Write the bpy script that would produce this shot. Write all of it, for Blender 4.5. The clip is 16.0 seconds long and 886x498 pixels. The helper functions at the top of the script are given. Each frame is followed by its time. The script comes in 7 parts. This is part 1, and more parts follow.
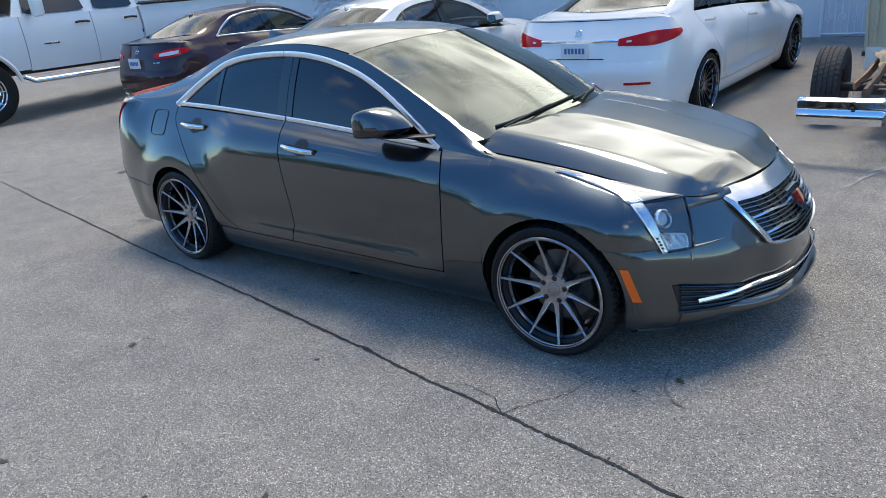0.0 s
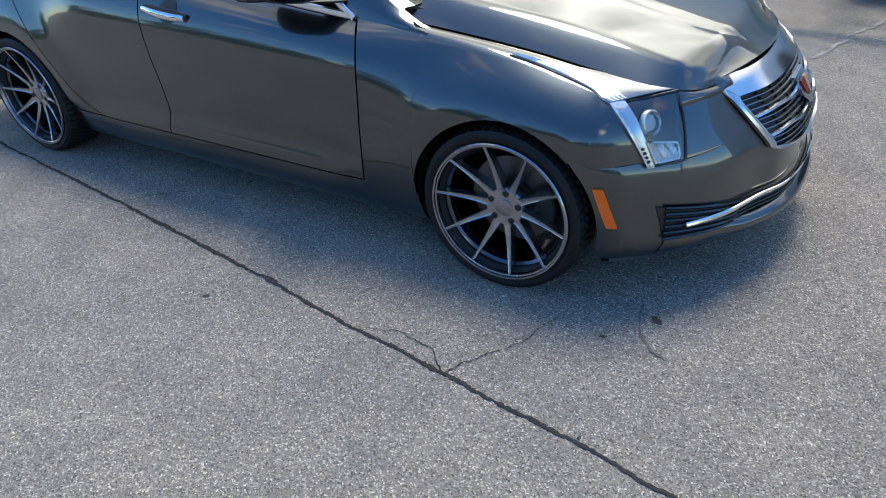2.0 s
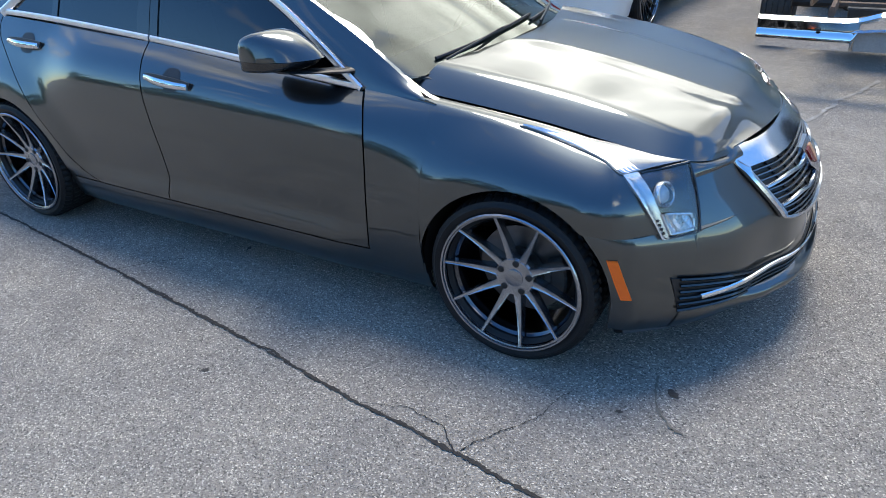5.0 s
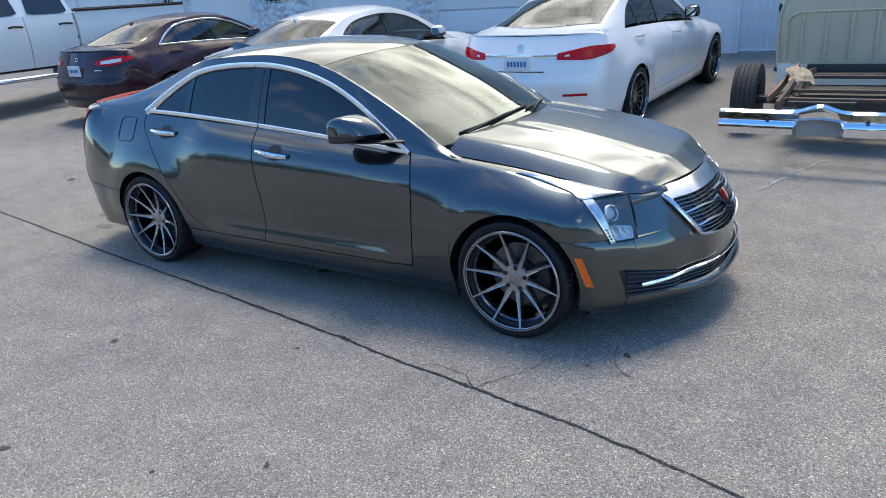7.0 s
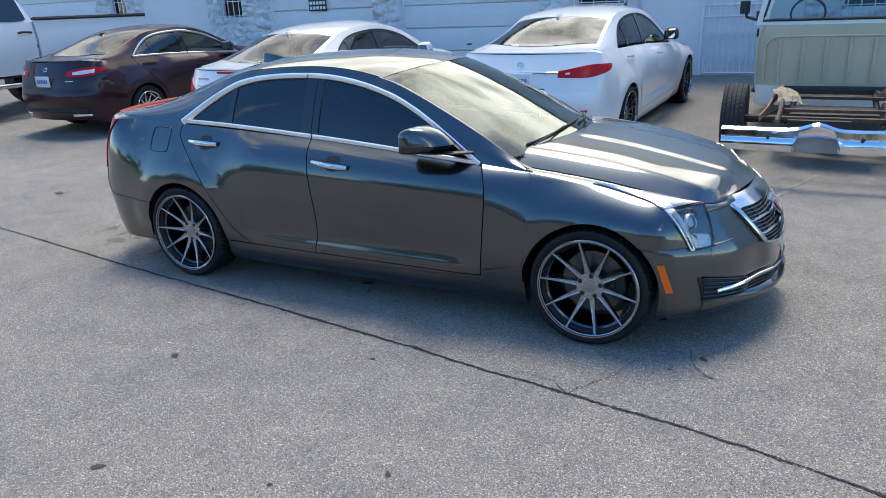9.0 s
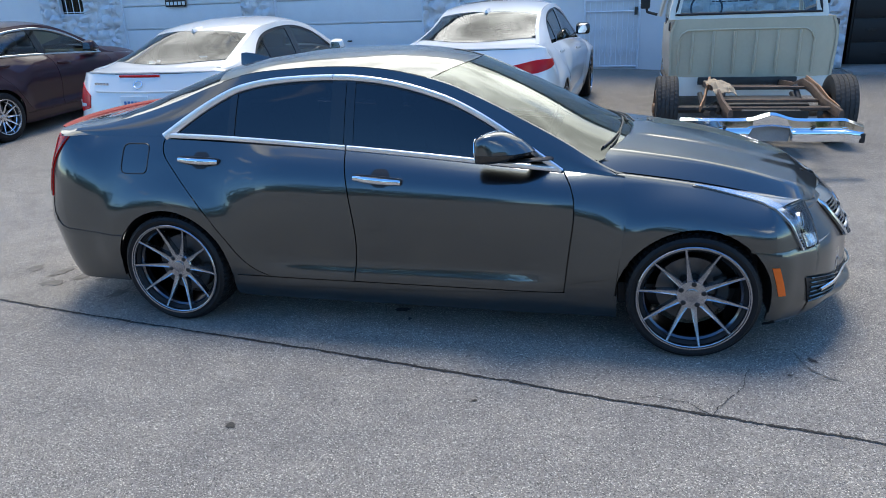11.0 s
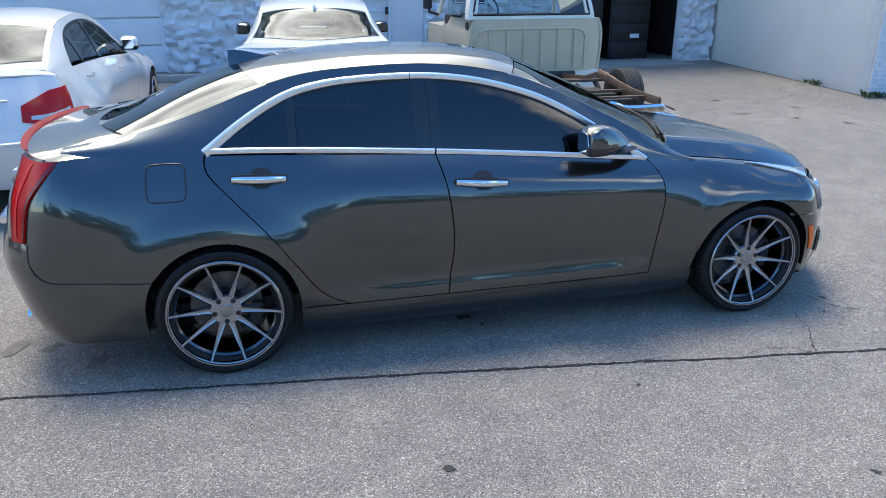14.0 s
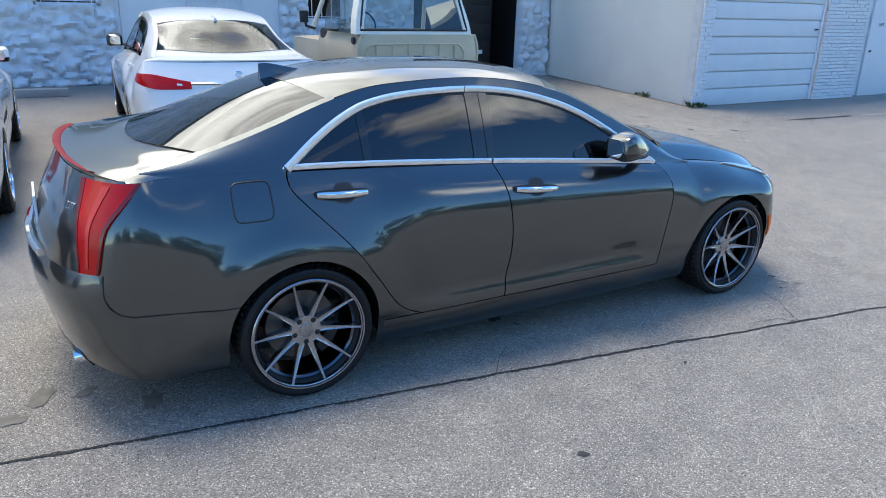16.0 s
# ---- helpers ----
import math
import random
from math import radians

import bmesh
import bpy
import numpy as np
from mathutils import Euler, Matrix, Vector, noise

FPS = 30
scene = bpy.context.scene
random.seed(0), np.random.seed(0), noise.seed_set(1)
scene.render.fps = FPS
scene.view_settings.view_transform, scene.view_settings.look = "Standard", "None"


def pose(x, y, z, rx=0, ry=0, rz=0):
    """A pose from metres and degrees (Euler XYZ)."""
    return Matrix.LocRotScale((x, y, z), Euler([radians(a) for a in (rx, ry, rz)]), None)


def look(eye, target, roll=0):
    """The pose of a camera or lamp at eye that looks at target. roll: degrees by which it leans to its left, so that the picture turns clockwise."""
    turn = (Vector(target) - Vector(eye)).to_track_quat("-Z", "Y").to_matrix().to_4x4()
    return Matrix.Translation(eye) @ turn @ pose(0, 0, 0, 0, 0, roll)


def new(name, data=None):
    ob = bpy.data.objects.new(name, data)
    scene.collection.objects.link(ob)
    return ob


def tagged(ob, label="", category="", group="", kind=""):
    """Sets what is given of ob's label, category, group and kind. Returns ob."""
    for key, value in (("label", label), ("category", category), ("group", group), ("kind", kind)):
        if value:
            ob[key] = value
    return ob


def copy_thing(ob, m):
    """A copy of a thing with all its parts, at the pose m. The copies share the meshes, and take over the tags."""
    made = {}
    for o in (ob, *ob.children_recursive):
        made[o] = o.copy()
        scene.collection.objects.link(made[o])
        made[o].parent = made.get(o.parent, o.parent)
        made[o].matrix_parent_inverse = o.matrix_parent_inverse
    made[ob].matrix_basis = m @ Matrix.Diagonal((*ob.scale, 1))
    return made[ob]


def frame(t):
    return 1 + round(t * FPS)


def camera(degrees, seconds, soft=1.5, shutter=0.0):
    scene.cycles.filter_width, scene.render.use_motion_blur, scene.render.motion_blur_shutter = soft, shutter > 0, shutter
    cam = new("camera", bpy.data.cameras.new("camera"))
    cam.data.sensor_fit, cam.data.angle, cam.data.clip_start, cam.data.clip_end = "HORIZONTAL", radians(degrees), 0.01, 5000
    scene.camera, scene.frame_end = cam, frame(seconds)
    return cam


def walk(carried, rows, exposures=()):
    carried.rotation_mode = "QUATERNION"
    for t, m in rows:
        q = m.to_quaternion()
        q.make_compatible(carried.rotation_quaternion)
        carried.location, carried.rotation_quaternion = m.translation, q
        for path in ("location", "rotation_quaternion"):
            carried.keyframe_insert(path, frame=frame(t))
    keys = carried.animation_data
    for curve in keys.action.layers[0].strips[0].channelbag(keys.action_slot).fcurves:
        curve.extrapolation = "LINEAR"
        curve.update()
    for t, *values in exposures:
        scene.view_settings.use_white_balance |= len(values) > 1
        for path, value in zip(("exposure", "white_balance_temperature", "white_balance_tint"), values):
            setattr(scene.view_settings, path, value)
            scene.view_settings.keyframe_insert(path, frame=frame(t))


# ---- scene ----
cam = camera(63.8, 16.0, soft=0.6)
PATH = [
    (0, (2.84, -3.425, 1.641), (1.666, -1.965, 0.941), -5.1),
    (0.5, (2.77, -3.278, 1.622), (1.617, -1.821, 0.883), -4.9),
    (1, (2.715, -3.083, 1.62), (1.585, -1.646, 0.807), -5.1),
    (1.5, (2.573, -2.948, 1.596), (1.493, -1.554, 0.653), -5.1),
    (2, (2.392, -2.821, 1.571), (1.479, -1.412, 0.486), -3.4),
    (2.5, (2.282, -2.655, 1.536), (1.437, -1.265, 0.372), -3.4),
    (3, (2.208, -2.386, 1.501), (1.379, -1.042, 0.275), -4.4),
    (3.5, (2.146, -2.264, 1.488), (1.343, -0.965, 0.196), -5.2),
    (4, (2.132, -2.283, 1.499), (1.322, -0.982, 0.214), -4.8),
    (4.5, (2.177, -2.493, 1.545), (1.324, -1.094, 0.398), -3.7),
    (5, (2.282, -2.796, 1.597), (1.37, -1.295, 0.64), -2.8),
    (5.2, (2.355, -2.904, 1.619), (1.418, -1.355, 0.77), -2.7),
    (7.3, (2.918, -3.9, 1.701), (1.891, -2.322, 1.026), -3.8),
    (7.5, (2.922, -3.959, 1.702), (1.897, -2.374, 1.04), -3.7),
    (8, (2.768, -4.14, 1.709), (1.767, -2.529, 1.073), -3.4),
    (8.5, (2.56, -4.232, 1.721), (1.618, -2.592, 1.069), -2.9),
    (8.7, (2.461, -4.21, 1.709), (1.548, -2.555, 1.057), -2.6),
    (10.8, (1.129, -4.169, 1.721), (0.591, -2.363, 1.048), -2.6),
    (11, (0.996, -4.185, 1.72), (0.539, -2.358, 1.046), -2.2),
    (11.5, (0.623, -4.254, 1.732), (0.265, -2.403, 1.063), -2.2),
    (12, (0.297, -4.209, 1.729), (0.141, -2.333, 1.054), -2.0),
    (12.5, (-0.045, -4.184, 1.738), (-0.062, -2.302, 1.059), -1.7),
    (13, (-0.434, -4.225, 1.751), (-0.283, -2.349, 1.075), -1.3),
    (13.5, (-0.769, -4.125, 1.729), (-0.432, -2.275, 1.048), -0.7),
    (14, (-1.123, -4.037, 1.731), (-0.677, -2.215, 1.039), -0.2),
    (14.5, (-1.513, -4.019, 1.742), (-0.965, -2.226, 1.047), -0.3),
    (15, (-1.781, -3.885, 1.724), (-1.139, -2.126, 1.021), -0.1),
    (15.5, (-2.028, -3.765, 1.735), (-1.274, -2.049, 1.038), 0.6),
    (16, (-2.324, -3.699, 1.728), (-1.378, -2.061, 1.077), 1.5),
]
walk(cam, [(t, look(eye, target, roll)) for t, eye, target, roll in PATH], [(0.0, 1.07, 6850, 8), (1.5, 1.08, 6850, 8), (3.0, 1.23, 6850, 8), (4.0, 1.32, 6750, 8), (5.0, 1.28, 6750, 8), (8.0, 1.18, 6950, 8), (11.0, 1.17, 6650, 8), (13.0, 1.36, 6700, 8), (14.5, 1.38, 6750, 8), (16.0, 1.37, 6800, 8)])

# ---- world, sun, exposure ----
SUN_DIR = Vector((-0.09, 0.28, 0.95)).normalized()
world = bpy.data.worlds.new("sky_world")
scene.world = world
world.use_nodes = True
wn, wl = world.node_tree.nodes, world.node_tree.links
bg = wn["Background"]
sky = wn.new("ShaderNodeTexSky")
sky.sky_type = "NISHITA"
sky.sun_disc = False
sky.sun_elevation = math.asin(SUN_DIR.z)
sky.sun_rotation = math.atan2(SUN_DIR.x, SUN_DIR.y)
sky.air_density, sky.dust_density, sky.ozone_density = 1.0, 0.05, 3.5
coord = wn.new("ShaderNodeTexCoord")
cl = wn.new("ShaderNodeMapping")
cl.inputs["Scale"].default_value = (1.3, 1.3, 1.7)
cn = wn.new("ShaderNodeTexNoise")
cn.inputs["Scale"].default_value, cn.inputs["Detail"].default_value, cn.inputs["Roughness"].default_value = 2.4, 5.0, 0.52
# unseen cloud bank, weighted over the workshops, breaks up towards the open side
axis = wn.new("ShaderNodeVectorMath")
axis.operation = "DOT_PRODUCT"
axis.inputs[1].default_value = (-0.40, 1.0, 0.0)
# gradient by direction, which brightens reflections of that half of the sky
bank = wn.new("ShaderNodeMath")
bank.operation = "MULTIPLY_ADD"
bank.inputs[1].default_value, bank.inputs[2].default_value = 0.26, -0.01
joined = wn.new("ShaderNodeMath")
cr = wn.new("ShaderNodeValToRGB")
cr.color_ramp.elements[0].position, cr.color_ramp.elements[1].position = 0.52, 0.68
cm = wn.new("ShaderNodeMixRGB")
# brightness added to the unseen clouds over the workshops, below the veiled sun
near = wn.new("ShaderNodeVectorMath")
near.operation = "DOT_PRODUCT"
near.inputs[1].default_value = Vector((-0.12, 0.85, 0.50)).normalized()
lift = wn.new("ShaderNodeMath")
lift.operation, lift.use_clamp = "MULTIPLY", True
lift.inputs[1].default_value = 1.0
power = wn.new("ShaderNodeMath")
power.operation = "POWER"
power.inputs[1].default_value = 8.0
tone = wn.new("ShaderNodeMixRGB")
tone.inputs[1].default_value, tone.inputs[2].default_value = (4.0, 4.05, 4.1, 1), (11.2, 11.2, 10.8, 1)
wl.new(coord.outputs["Generated"], near.inputs[0])
wl.new(near.outputs["Value"], lift.inputs[0])
wl.new(lift.outputs[0], power.inputs[0])
# and they are thick and thin
thick = wn.new("ShaderNodeTexNoise")
thick.inputs["Scale"].default_value, thick.inputs["Detail"].default_value, thick.inputs["Roughness"].default_value = 4.5, 4.0, 0.5
depth_ = wn.new("ShaderNodeMapRange")
depth_.inputs["From Min"].default_value, depth_.inputs["From Max"].default_value = 0.36, 0.62
depth_.inputs["To Min"].default_value, depth_.inputs["To Max"].default_value = 0.60, 1.40
billow = wn.new("ShaderNodeVectorMath")
billow.operation = "SCALE"
wl.new(cl.outputs["Vector"], thick.inputs["Vector"])
wl.new(thick.outputs["Fac"], depth_.inputs["Value"])
wl.new(tone.outputs[0], billow.inputs[0])
wl.new(depth_.outputs["Result"], billow.inputs["Scale"])
wl.new(billow.outputs["Vector"], cm.inputs[2])
wl.new(coord.outputs["Generated"], cl.inputs["Vector"])
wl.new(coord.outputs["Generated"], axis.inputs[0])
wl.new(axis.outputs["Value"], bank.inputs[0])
wl.new(cl.outputs["Vector"], cn.inputs["Vector"])
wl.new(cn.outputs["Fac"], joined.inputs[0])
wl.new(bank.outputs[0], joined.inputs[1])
veil = wn.new("ShaderNodeMath")
veil.operation = "MULTIPLY_ADD"
veil.inputs[1].default_value = 0.10
wl.new(power.outputs[0], veil.inputs[0])
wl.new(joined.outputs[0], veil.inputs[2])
# a drifting cloud over the open side
drift = wn.new("ShaderNodeVectorMath")
drift.operation = "DOT_PRODUCT"
drift.inputs[1].default_value = Vector((0.56, -0.62, 0.55)).normalized()
drift_pos = wn.new("ShaderNodeMath")
drift_pos.operation = "MAXIMUM"
drift_pos.inputs[1].default_value = 0.0
drift_pow = wn.new("ShaderNodeMath")
drift_pow.operation = "POWER"
drift_pow.inputs[1].default_value = 18.0
drift_add = wn.new("ShaderNodeMath")
drift_add.operation = "MULTIPLY_ADD"
drift_add.inputs[1].default_value = 0.26
wl.new(coord.outputs["Generated"], drift.inputs[0])
wl.new(drift.outputs["Value"], drift_pos.inputs[0])
wl.new(drift_pos.outputs[0], drift_pow.inputs[0])
wl.new(drift_pow.outputs[0], drift_add.inputs[0])
wl.new(veil.outputs[0], drift_add.inputs[2])
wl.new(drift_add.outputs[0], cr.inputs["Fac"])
glow = wn.new("ShaderNodeMath")
glow.operation, glow.use_clamp = "MULTIPLY_ADD", True
glow.inputs[1].default_value = 0.75
wl.new(drift_pow.outputs[0], glow.inputs[0])
wl.new(power.outputs[0], glow.inputs[2])
wl.new(glow.outputs[0], tone.inputs[0])
wl.new(cr.outputs["Color"], cm.inputs[0])
rich = wn.new("ShaderNodeHueSaturation")
rich.inputs["Saturation"].default_value = 1.2
wl.new(sky.outputs["Color"], rich.inputs["Color"])
deep = wn.new("ShaderNodeMixRGB")
deep.blend_type = "MULTIPLY"
deep.inputs[0].default_value, deep.inputs[2].default_value = 1.0, (0.87, 1.0, 1.09, 1)
wl.new(rich.outputs["Color"], deep.inputs[1])
wl.new(deep.outputs["Color"], cm.inputs[1])
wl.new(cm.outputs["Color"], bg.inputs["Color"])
bg.inputs["Strength"].default_value = 0.135

sun_data = bpy.data.lights.new("sun", "SUN")
sun_data.energy, sun_data.angle, sun_data.color = 1.4, radians(23.0), (1.0, 0.91, 0.80)
sun = new("sun", sun_data)
sun.matrix_world = look((0, 0, 30), tuple(Vector((0, 0, 30)) - SUN_DIR))


# ---- materials ----
def material(name, color, rough=0.5, metal=0.0, coat=0.0, vary=0.0, scale=8.0, fine=0.0, fine_scale=120.0, bump=0.0, bump_scale=150.0,
             dark=None, spec=None):
    """Principled material: colour with broad and fine variation, and a fine relief."""
    m = bpy.data.materials.new(name)
    m.use_nodes = True
    n, l = m.node_tree.nodes, m.node_tree.links
    b = n["Principled BSDF"]
    b.inputs["Roughness"].default_value, b.inputs["Metallic"].default_value = rough, metal
    b.inputs["Base Color"].default_value = (*color, 1)
    if coat:
        b.inputs["Coat Weight"].default_value, b.inputs["Coat Roughness"].default_value = coat, 0.015
    if spec is not None:
        b.inputs["Specular IOR Level"].default_value = spec
    tc = n.new("ShaderNodeTexCoord")
    if vary or fine:
        other = dark or tuple(c * 0.55 for c in color)
        mix = n.new("ShaderNodeMixRGB")
        mix.inputs[1].default_value, mix.inputs[2].default_value = (*color, 1), (*other, 1)
        a, f = n.new("ShaderNodeTexNoise"), n.new("ShaderNodeTexNoise")
        a.inputs["Scale"].default_value, a.inputs["Detail"].default_value = scale, 6
        f.inputs["Scale"].default_value, f.inputs["Detail"].default_value = fine_scale, 3
        l.new(tc.outputs["Object"], a.inputs["Vector"])
        l.new(tc.outputs["Object"], f.inputs["Vector"])
        ra = n.new("ShaderNodeMapRange")
        ra.inputs["From Min"].default_value, ra.inputs["From Max"].default_value, ra.inputs["To Max"].default_value = 0.35, 0.7, vary
        rf = n.new("ShaderNodeMapRange")
        rf.inputs["From Min"].default_value, rf.inputs["From Max"].default_value, rf.inputs["To Max"].default_value = 0.35, 0.7, fine
        add = n.new("ShaderNodeMath")
        l.new(a.outputs["Fac"], ra.inputs["Value"])
        l.new(f.outputs["Fac"], rf.inputs["Value"])
        l.new(ra.outputs["Result"], add.inputs[0])
        l.new(rf.outputs["Result"], add.inputs[1])
        l.new(add.outputs[0], mix.inputs[0])
        l.new(mix.outputs[0], b.inputs["Base Color"])
    if bump:
        t = n.new("ShaderNodeTexNoise")
        t.inputs["Scale"].default_value, t.inputs["Detail"].default_value = bump_scale, 4
        bp = n.new("ShaderNodeBump")
        bp.inputs["Strength"].default_value, bp.inputs["Distance"].default_value = bump, 0.01
        l.new(tc.outputs["Object"], t.inputs["Vector"])
        l.new(t.outputs["Fac"], bp.inputs["Height"])
        l.new(bp.outputs["Normal"], b.inputs["Normal"])
    return m


def glass_material(name, tint, reflect=1.5, film=(0.95, 0.97, 1)):
    """A thin pane: tinted see-through with a mirror film that grows towards grazing angles."""
    m = bpy.data.materials.new(name)
    m.use_nodes = True
    n, l = m.node_tree.nodes, m.node_tree.links
    n.remove(n["Principled BSDF"])
    tr, gl, mx, fr = n.new("ShaderNodeBsdfTransparent"), n.new("ShaderNodeBsdfGlossy"), n.new("ShaderNodeMixShader"), n.new("ShaderNodeFresnel")
    tr.inputs["Color"].default_value = (*tint, 1)
    gl.inputs["Roughness"].default_value = 0.01
    gl.inputs["Color"].default_value = (*film, 1)
    fr.inputs["IOR"].default_value = reflect
    l.new(fr.outputs["Fac"], mx.inputs[0])
    l.new(tr.outputs[0], mx.inputs[1])
    l.new(gl.outputs[0], mx.inputs[2])
    l.new(mx.outputs[0], n["Material Output"].inputs["Surface"])
    return m


PAINT_GREY = material("graphite_paint", (0.062, 0.073, 0.078), 0.29, 1.0, 1.0, vary=0.10, scale=1.2, fine=0.25, fine_scale=900)
PAINT_GREY.node_tree.nodes["Principled BSDF"].inputs["Coat IOR"].default_value = 1.74
PAINT_WHITE = material("white_paint", (0.80, 0.79, 0.765), 0.3, 0.0, 1.0, vary=0.06, scale=2)
PAINT_SILVER = material("silver_white_paint", (0.74, 0.72, 0.68), 0.3, 0.1, 1.0, vary=0.08, scale=2)
PAINT_MAROON = material("maroon_paint", (0.024, 0.003, 0.009), 0.35, 0.0, 0.7, vary=0.1, scale=2, spec=0.2)
PAINT_TAN = material("old_tan_paint", (0.61, 0.51, 0.35), 0.45, 0.0, 0.15, vary=0.35, scale=3, dark=(0.47, 0.385, 0.26), fine=0.15, fine_scale=25)
PAINT_CREAM = material("old_cream_paint", (0.82, 0.78, 0.68), 0.45, 0.0, 0.2, vary=0.25, scale=4, dark=(0.55, 0.52, 0.45))
CHROME = material("chrome", (0.82, 0.83, 0.85), 0.06, 1.0)
TRIM = material("window_trim_metal", (0.86, 0.89, 0.94), 0.30, 1.0)
SATIN = material("satin_trim", (0.62, 0.64, 0.68), 0.16, 1.0)
BLACK = material("black_plastic", (0.012, 0.012, 0.013), 0.45, vary=0.2, scale=30)
GLOSS_BLACK = material("gloss_black", (0.008, 0.008, 0.009), 0.08, 0.0, 0.6)
RUBBER = material("tyre_rubber", (0.007, 0.007, 0.008), 0.55, vary=0.4, scale=14, dark=(0.016, 0.016, 0.016), bump=0.2, bump_scale=220, spec=0.3)
OLD_RUBBER = material("dusty_rubber", (0.03, 0.029, 0.027), 0.8, vary=0.5, scale=9, dark=(0.06, 0.056, 0.05), bump=0.3, bump_scale=160)
RIM_GREY = material("brushed_gunmetal", (0.34, 0.35, 0.38), 0.22, 0.95, vary=0.25, scale=30)
RIM_FACE = material("machined_gunmetal", (0.40, 0.41, 0.44), 0.27, 0.95, 0.5, vary=0.35, scale=24)
PROJECTOR = material("projector_glass", (0.55, 0.58, 0.62), 0.05, 0.0, 1.0)
RIM_BARREL = material("dark_rim_barrel", (0.11, 0.115, 0.13), 0.17, 1.0)
DISC = material("brake_disc", (0.14, 0.135, 0.13), 0.4, 0.9, vary=0.3, scale=40)
AMBER = material("amber_lens", (0.95, 0.15, 0.006), 0.35, 0.0, 0.25, vary=0.3, scale=60, dark=(0.80, 0.09, 0.004))
RED_LENS = material("red_lens", (0.52, 0.003, 0.005), 0.2, 0.0, 0.12, vary=0.3, scale=18, dark=(0.24, 0.001, 0.003), spec=0.25)
RED_BRIGHT = material("bright_red_lens", (0.60, 0.006, 0.008), 0.25, 0.0, 0.3)
RED_DARK = material("dark_red_lens", (0.16, 0.002, 0.004), 0.2, 0.0, 0.2)
RIM_DARKER = material("dark_chrome", (0.22, 0.225, 0.24), 0.25, 1.0)
RED_TAPE = material("red_tape", (0.24, 0.002, 0.006), 0.5, 0.0, 0.05, spec=0.2)
LAMP_CLEAR = material("lamp_silver", (0.80, 0.81, 0.82), 0.22, 0.75, 0.8, vary=0.35, scale=50, dark=(0.38, 0.39, 0.40))
LAMP_SMOKE = material("smoky_lamp_lens", (0.30, 0.31, 0.32), 0.16, 0.6, 1.0, vary=0.4, scale=20)
LAMP_DARK = material("lamp_dark", (0.05, 0.05, 0.055), 0.1, 0.4, 1.0)
PLATE = material("plate_white", (0.70, 0.74, 0.76), 0.4, vary=0.1, scale=40)
PLATE_BLUE = material("plate_blue", (0.05, 0.16, 0.40), 0.4)
INTERIOR = material("interior_grey", (0.05, 0.048, 0.045), 0.7, vary=0.2, scale=20)
INTERIOR_TAN = material("interior_beige", (0.30, 0.27, 0.22), 0.7, vary=0.2, scale=20)
GLASS_DARK = glass_material("dark_tinted_glass", (0.035, 0.042, 0.06), 1.7)
GLASS_CLEAR = glass_material("clear_glass", (0.55, 0.64, 0.61), 1.72)
WINDSHIELD = glass_material("windshield_glass", (0.60, 0.72, 0.68), 2.1, (0.94, 1.0, 0.96))
GLASS_TRUCK = material("dark_truck_glass", (0.02, 0.025, 0.03), 0.06, 0.0, 0.3)
LENS_GLASS = glass_material("lamp_lens_glass", (0.96, 0.97, 0.97), 1.28)
GLASS_MID = glass_material("tinted_glass", (0.20, 0.25, 0.26), 1.8)
RUST = material("rusty_steel", (0.16, 0.10, 0.065), 0.75, 0.2, vary=0.6, scale=12, dark=(0.045, 0.035, 0.03), fine=0.3, fine_scale=60, bump=0.3)
RUST_ORANGE = material("orange_rust", (0.42, 0.21, 0.10), 0.85, 0.0, vary=0.6, scale=10, dark=(0.30, 0.22, 0.15), fine=0.3, fine_scale=50, bump=0.3)
STEEL_DARK = material("dark_grimy_steel", (0.055, 0.053, 0.05), 0.6, 0.4, vary=0.5, scale=15, bump=0.2)
STUCCO_BLUE = material("pale_blue_painted_stone", (0.70, 0.71, 0.73), 0.8, vary=0.35, scale=3, dark=(0.50, 0.52, 0.56), fine=0.2, fine_scale=40, bump=1.0, bump_scale=28)
WALL_SMOOTH = material("pale_blue_smooth_paint", (0.71, 0.72, 0.735), 0.7, vary=0.25, scale=2, dark=(0.58, 0.59, 0.62), bump=0.1, bump_scale=90)
WALL_CREAM = material("cream_stucco", (0.78, 0.75, 0.69), 0.85, vary=0.35, scale=1.3, dark=(0.63, 0.605, 0.56), fine=0.12, fine_scale=30, bump=0.25, bump_scale=80)
BRICK_WHITE = material("white_painted_brick", (0.74, 0.74, 0.75), 0.8, vary=0.3, scale=5, dark=(0.60, 0.60, 0.62), bump=0.4, bump_scale=70)
DOOR_PAINT = material("pale_garage_door_paint", (0.70, 0.71, 0.72), 0.55, vary=0.3, scale=2.5, dark=(0.55, 0.565, 0.59), fine=0.1, fine_scale=30)
MORTAR = material("painted_mortar", (0.60, 0.61, 0.62), 0.9, vary=0.3, scale=6)
# near-black wall colour stands in for the unlit bay interior
BAY_SHADE = material("bay_shade_walls", (0.022, 0.02, 0.02), 0.85, vary=0.3, scale=2)
CONCRETE = material("old_concrete", (0.36, 0.35, 0.33), 0.9, vary=0.5, scale=4, dark=(0.22, 0.21, 0.20), fine=0.25, fine_scale=60, bump=0.3, bump_scale=90)
WHITE_LINE = material("worn_white_line", (0.40, 0.39, 0.37), 0.85, vary=0.9, scale=9, dark=(0.24, 0.23, 0.21), fine=0.5, fine_scale=60)
FAINT_STAIN = material("old_faint_stain", (0.115, 0.105, 0.09), 0.8, vary=0.6, scale=16, dark=(0.19, 0.178, 0.158), bump=0.4)
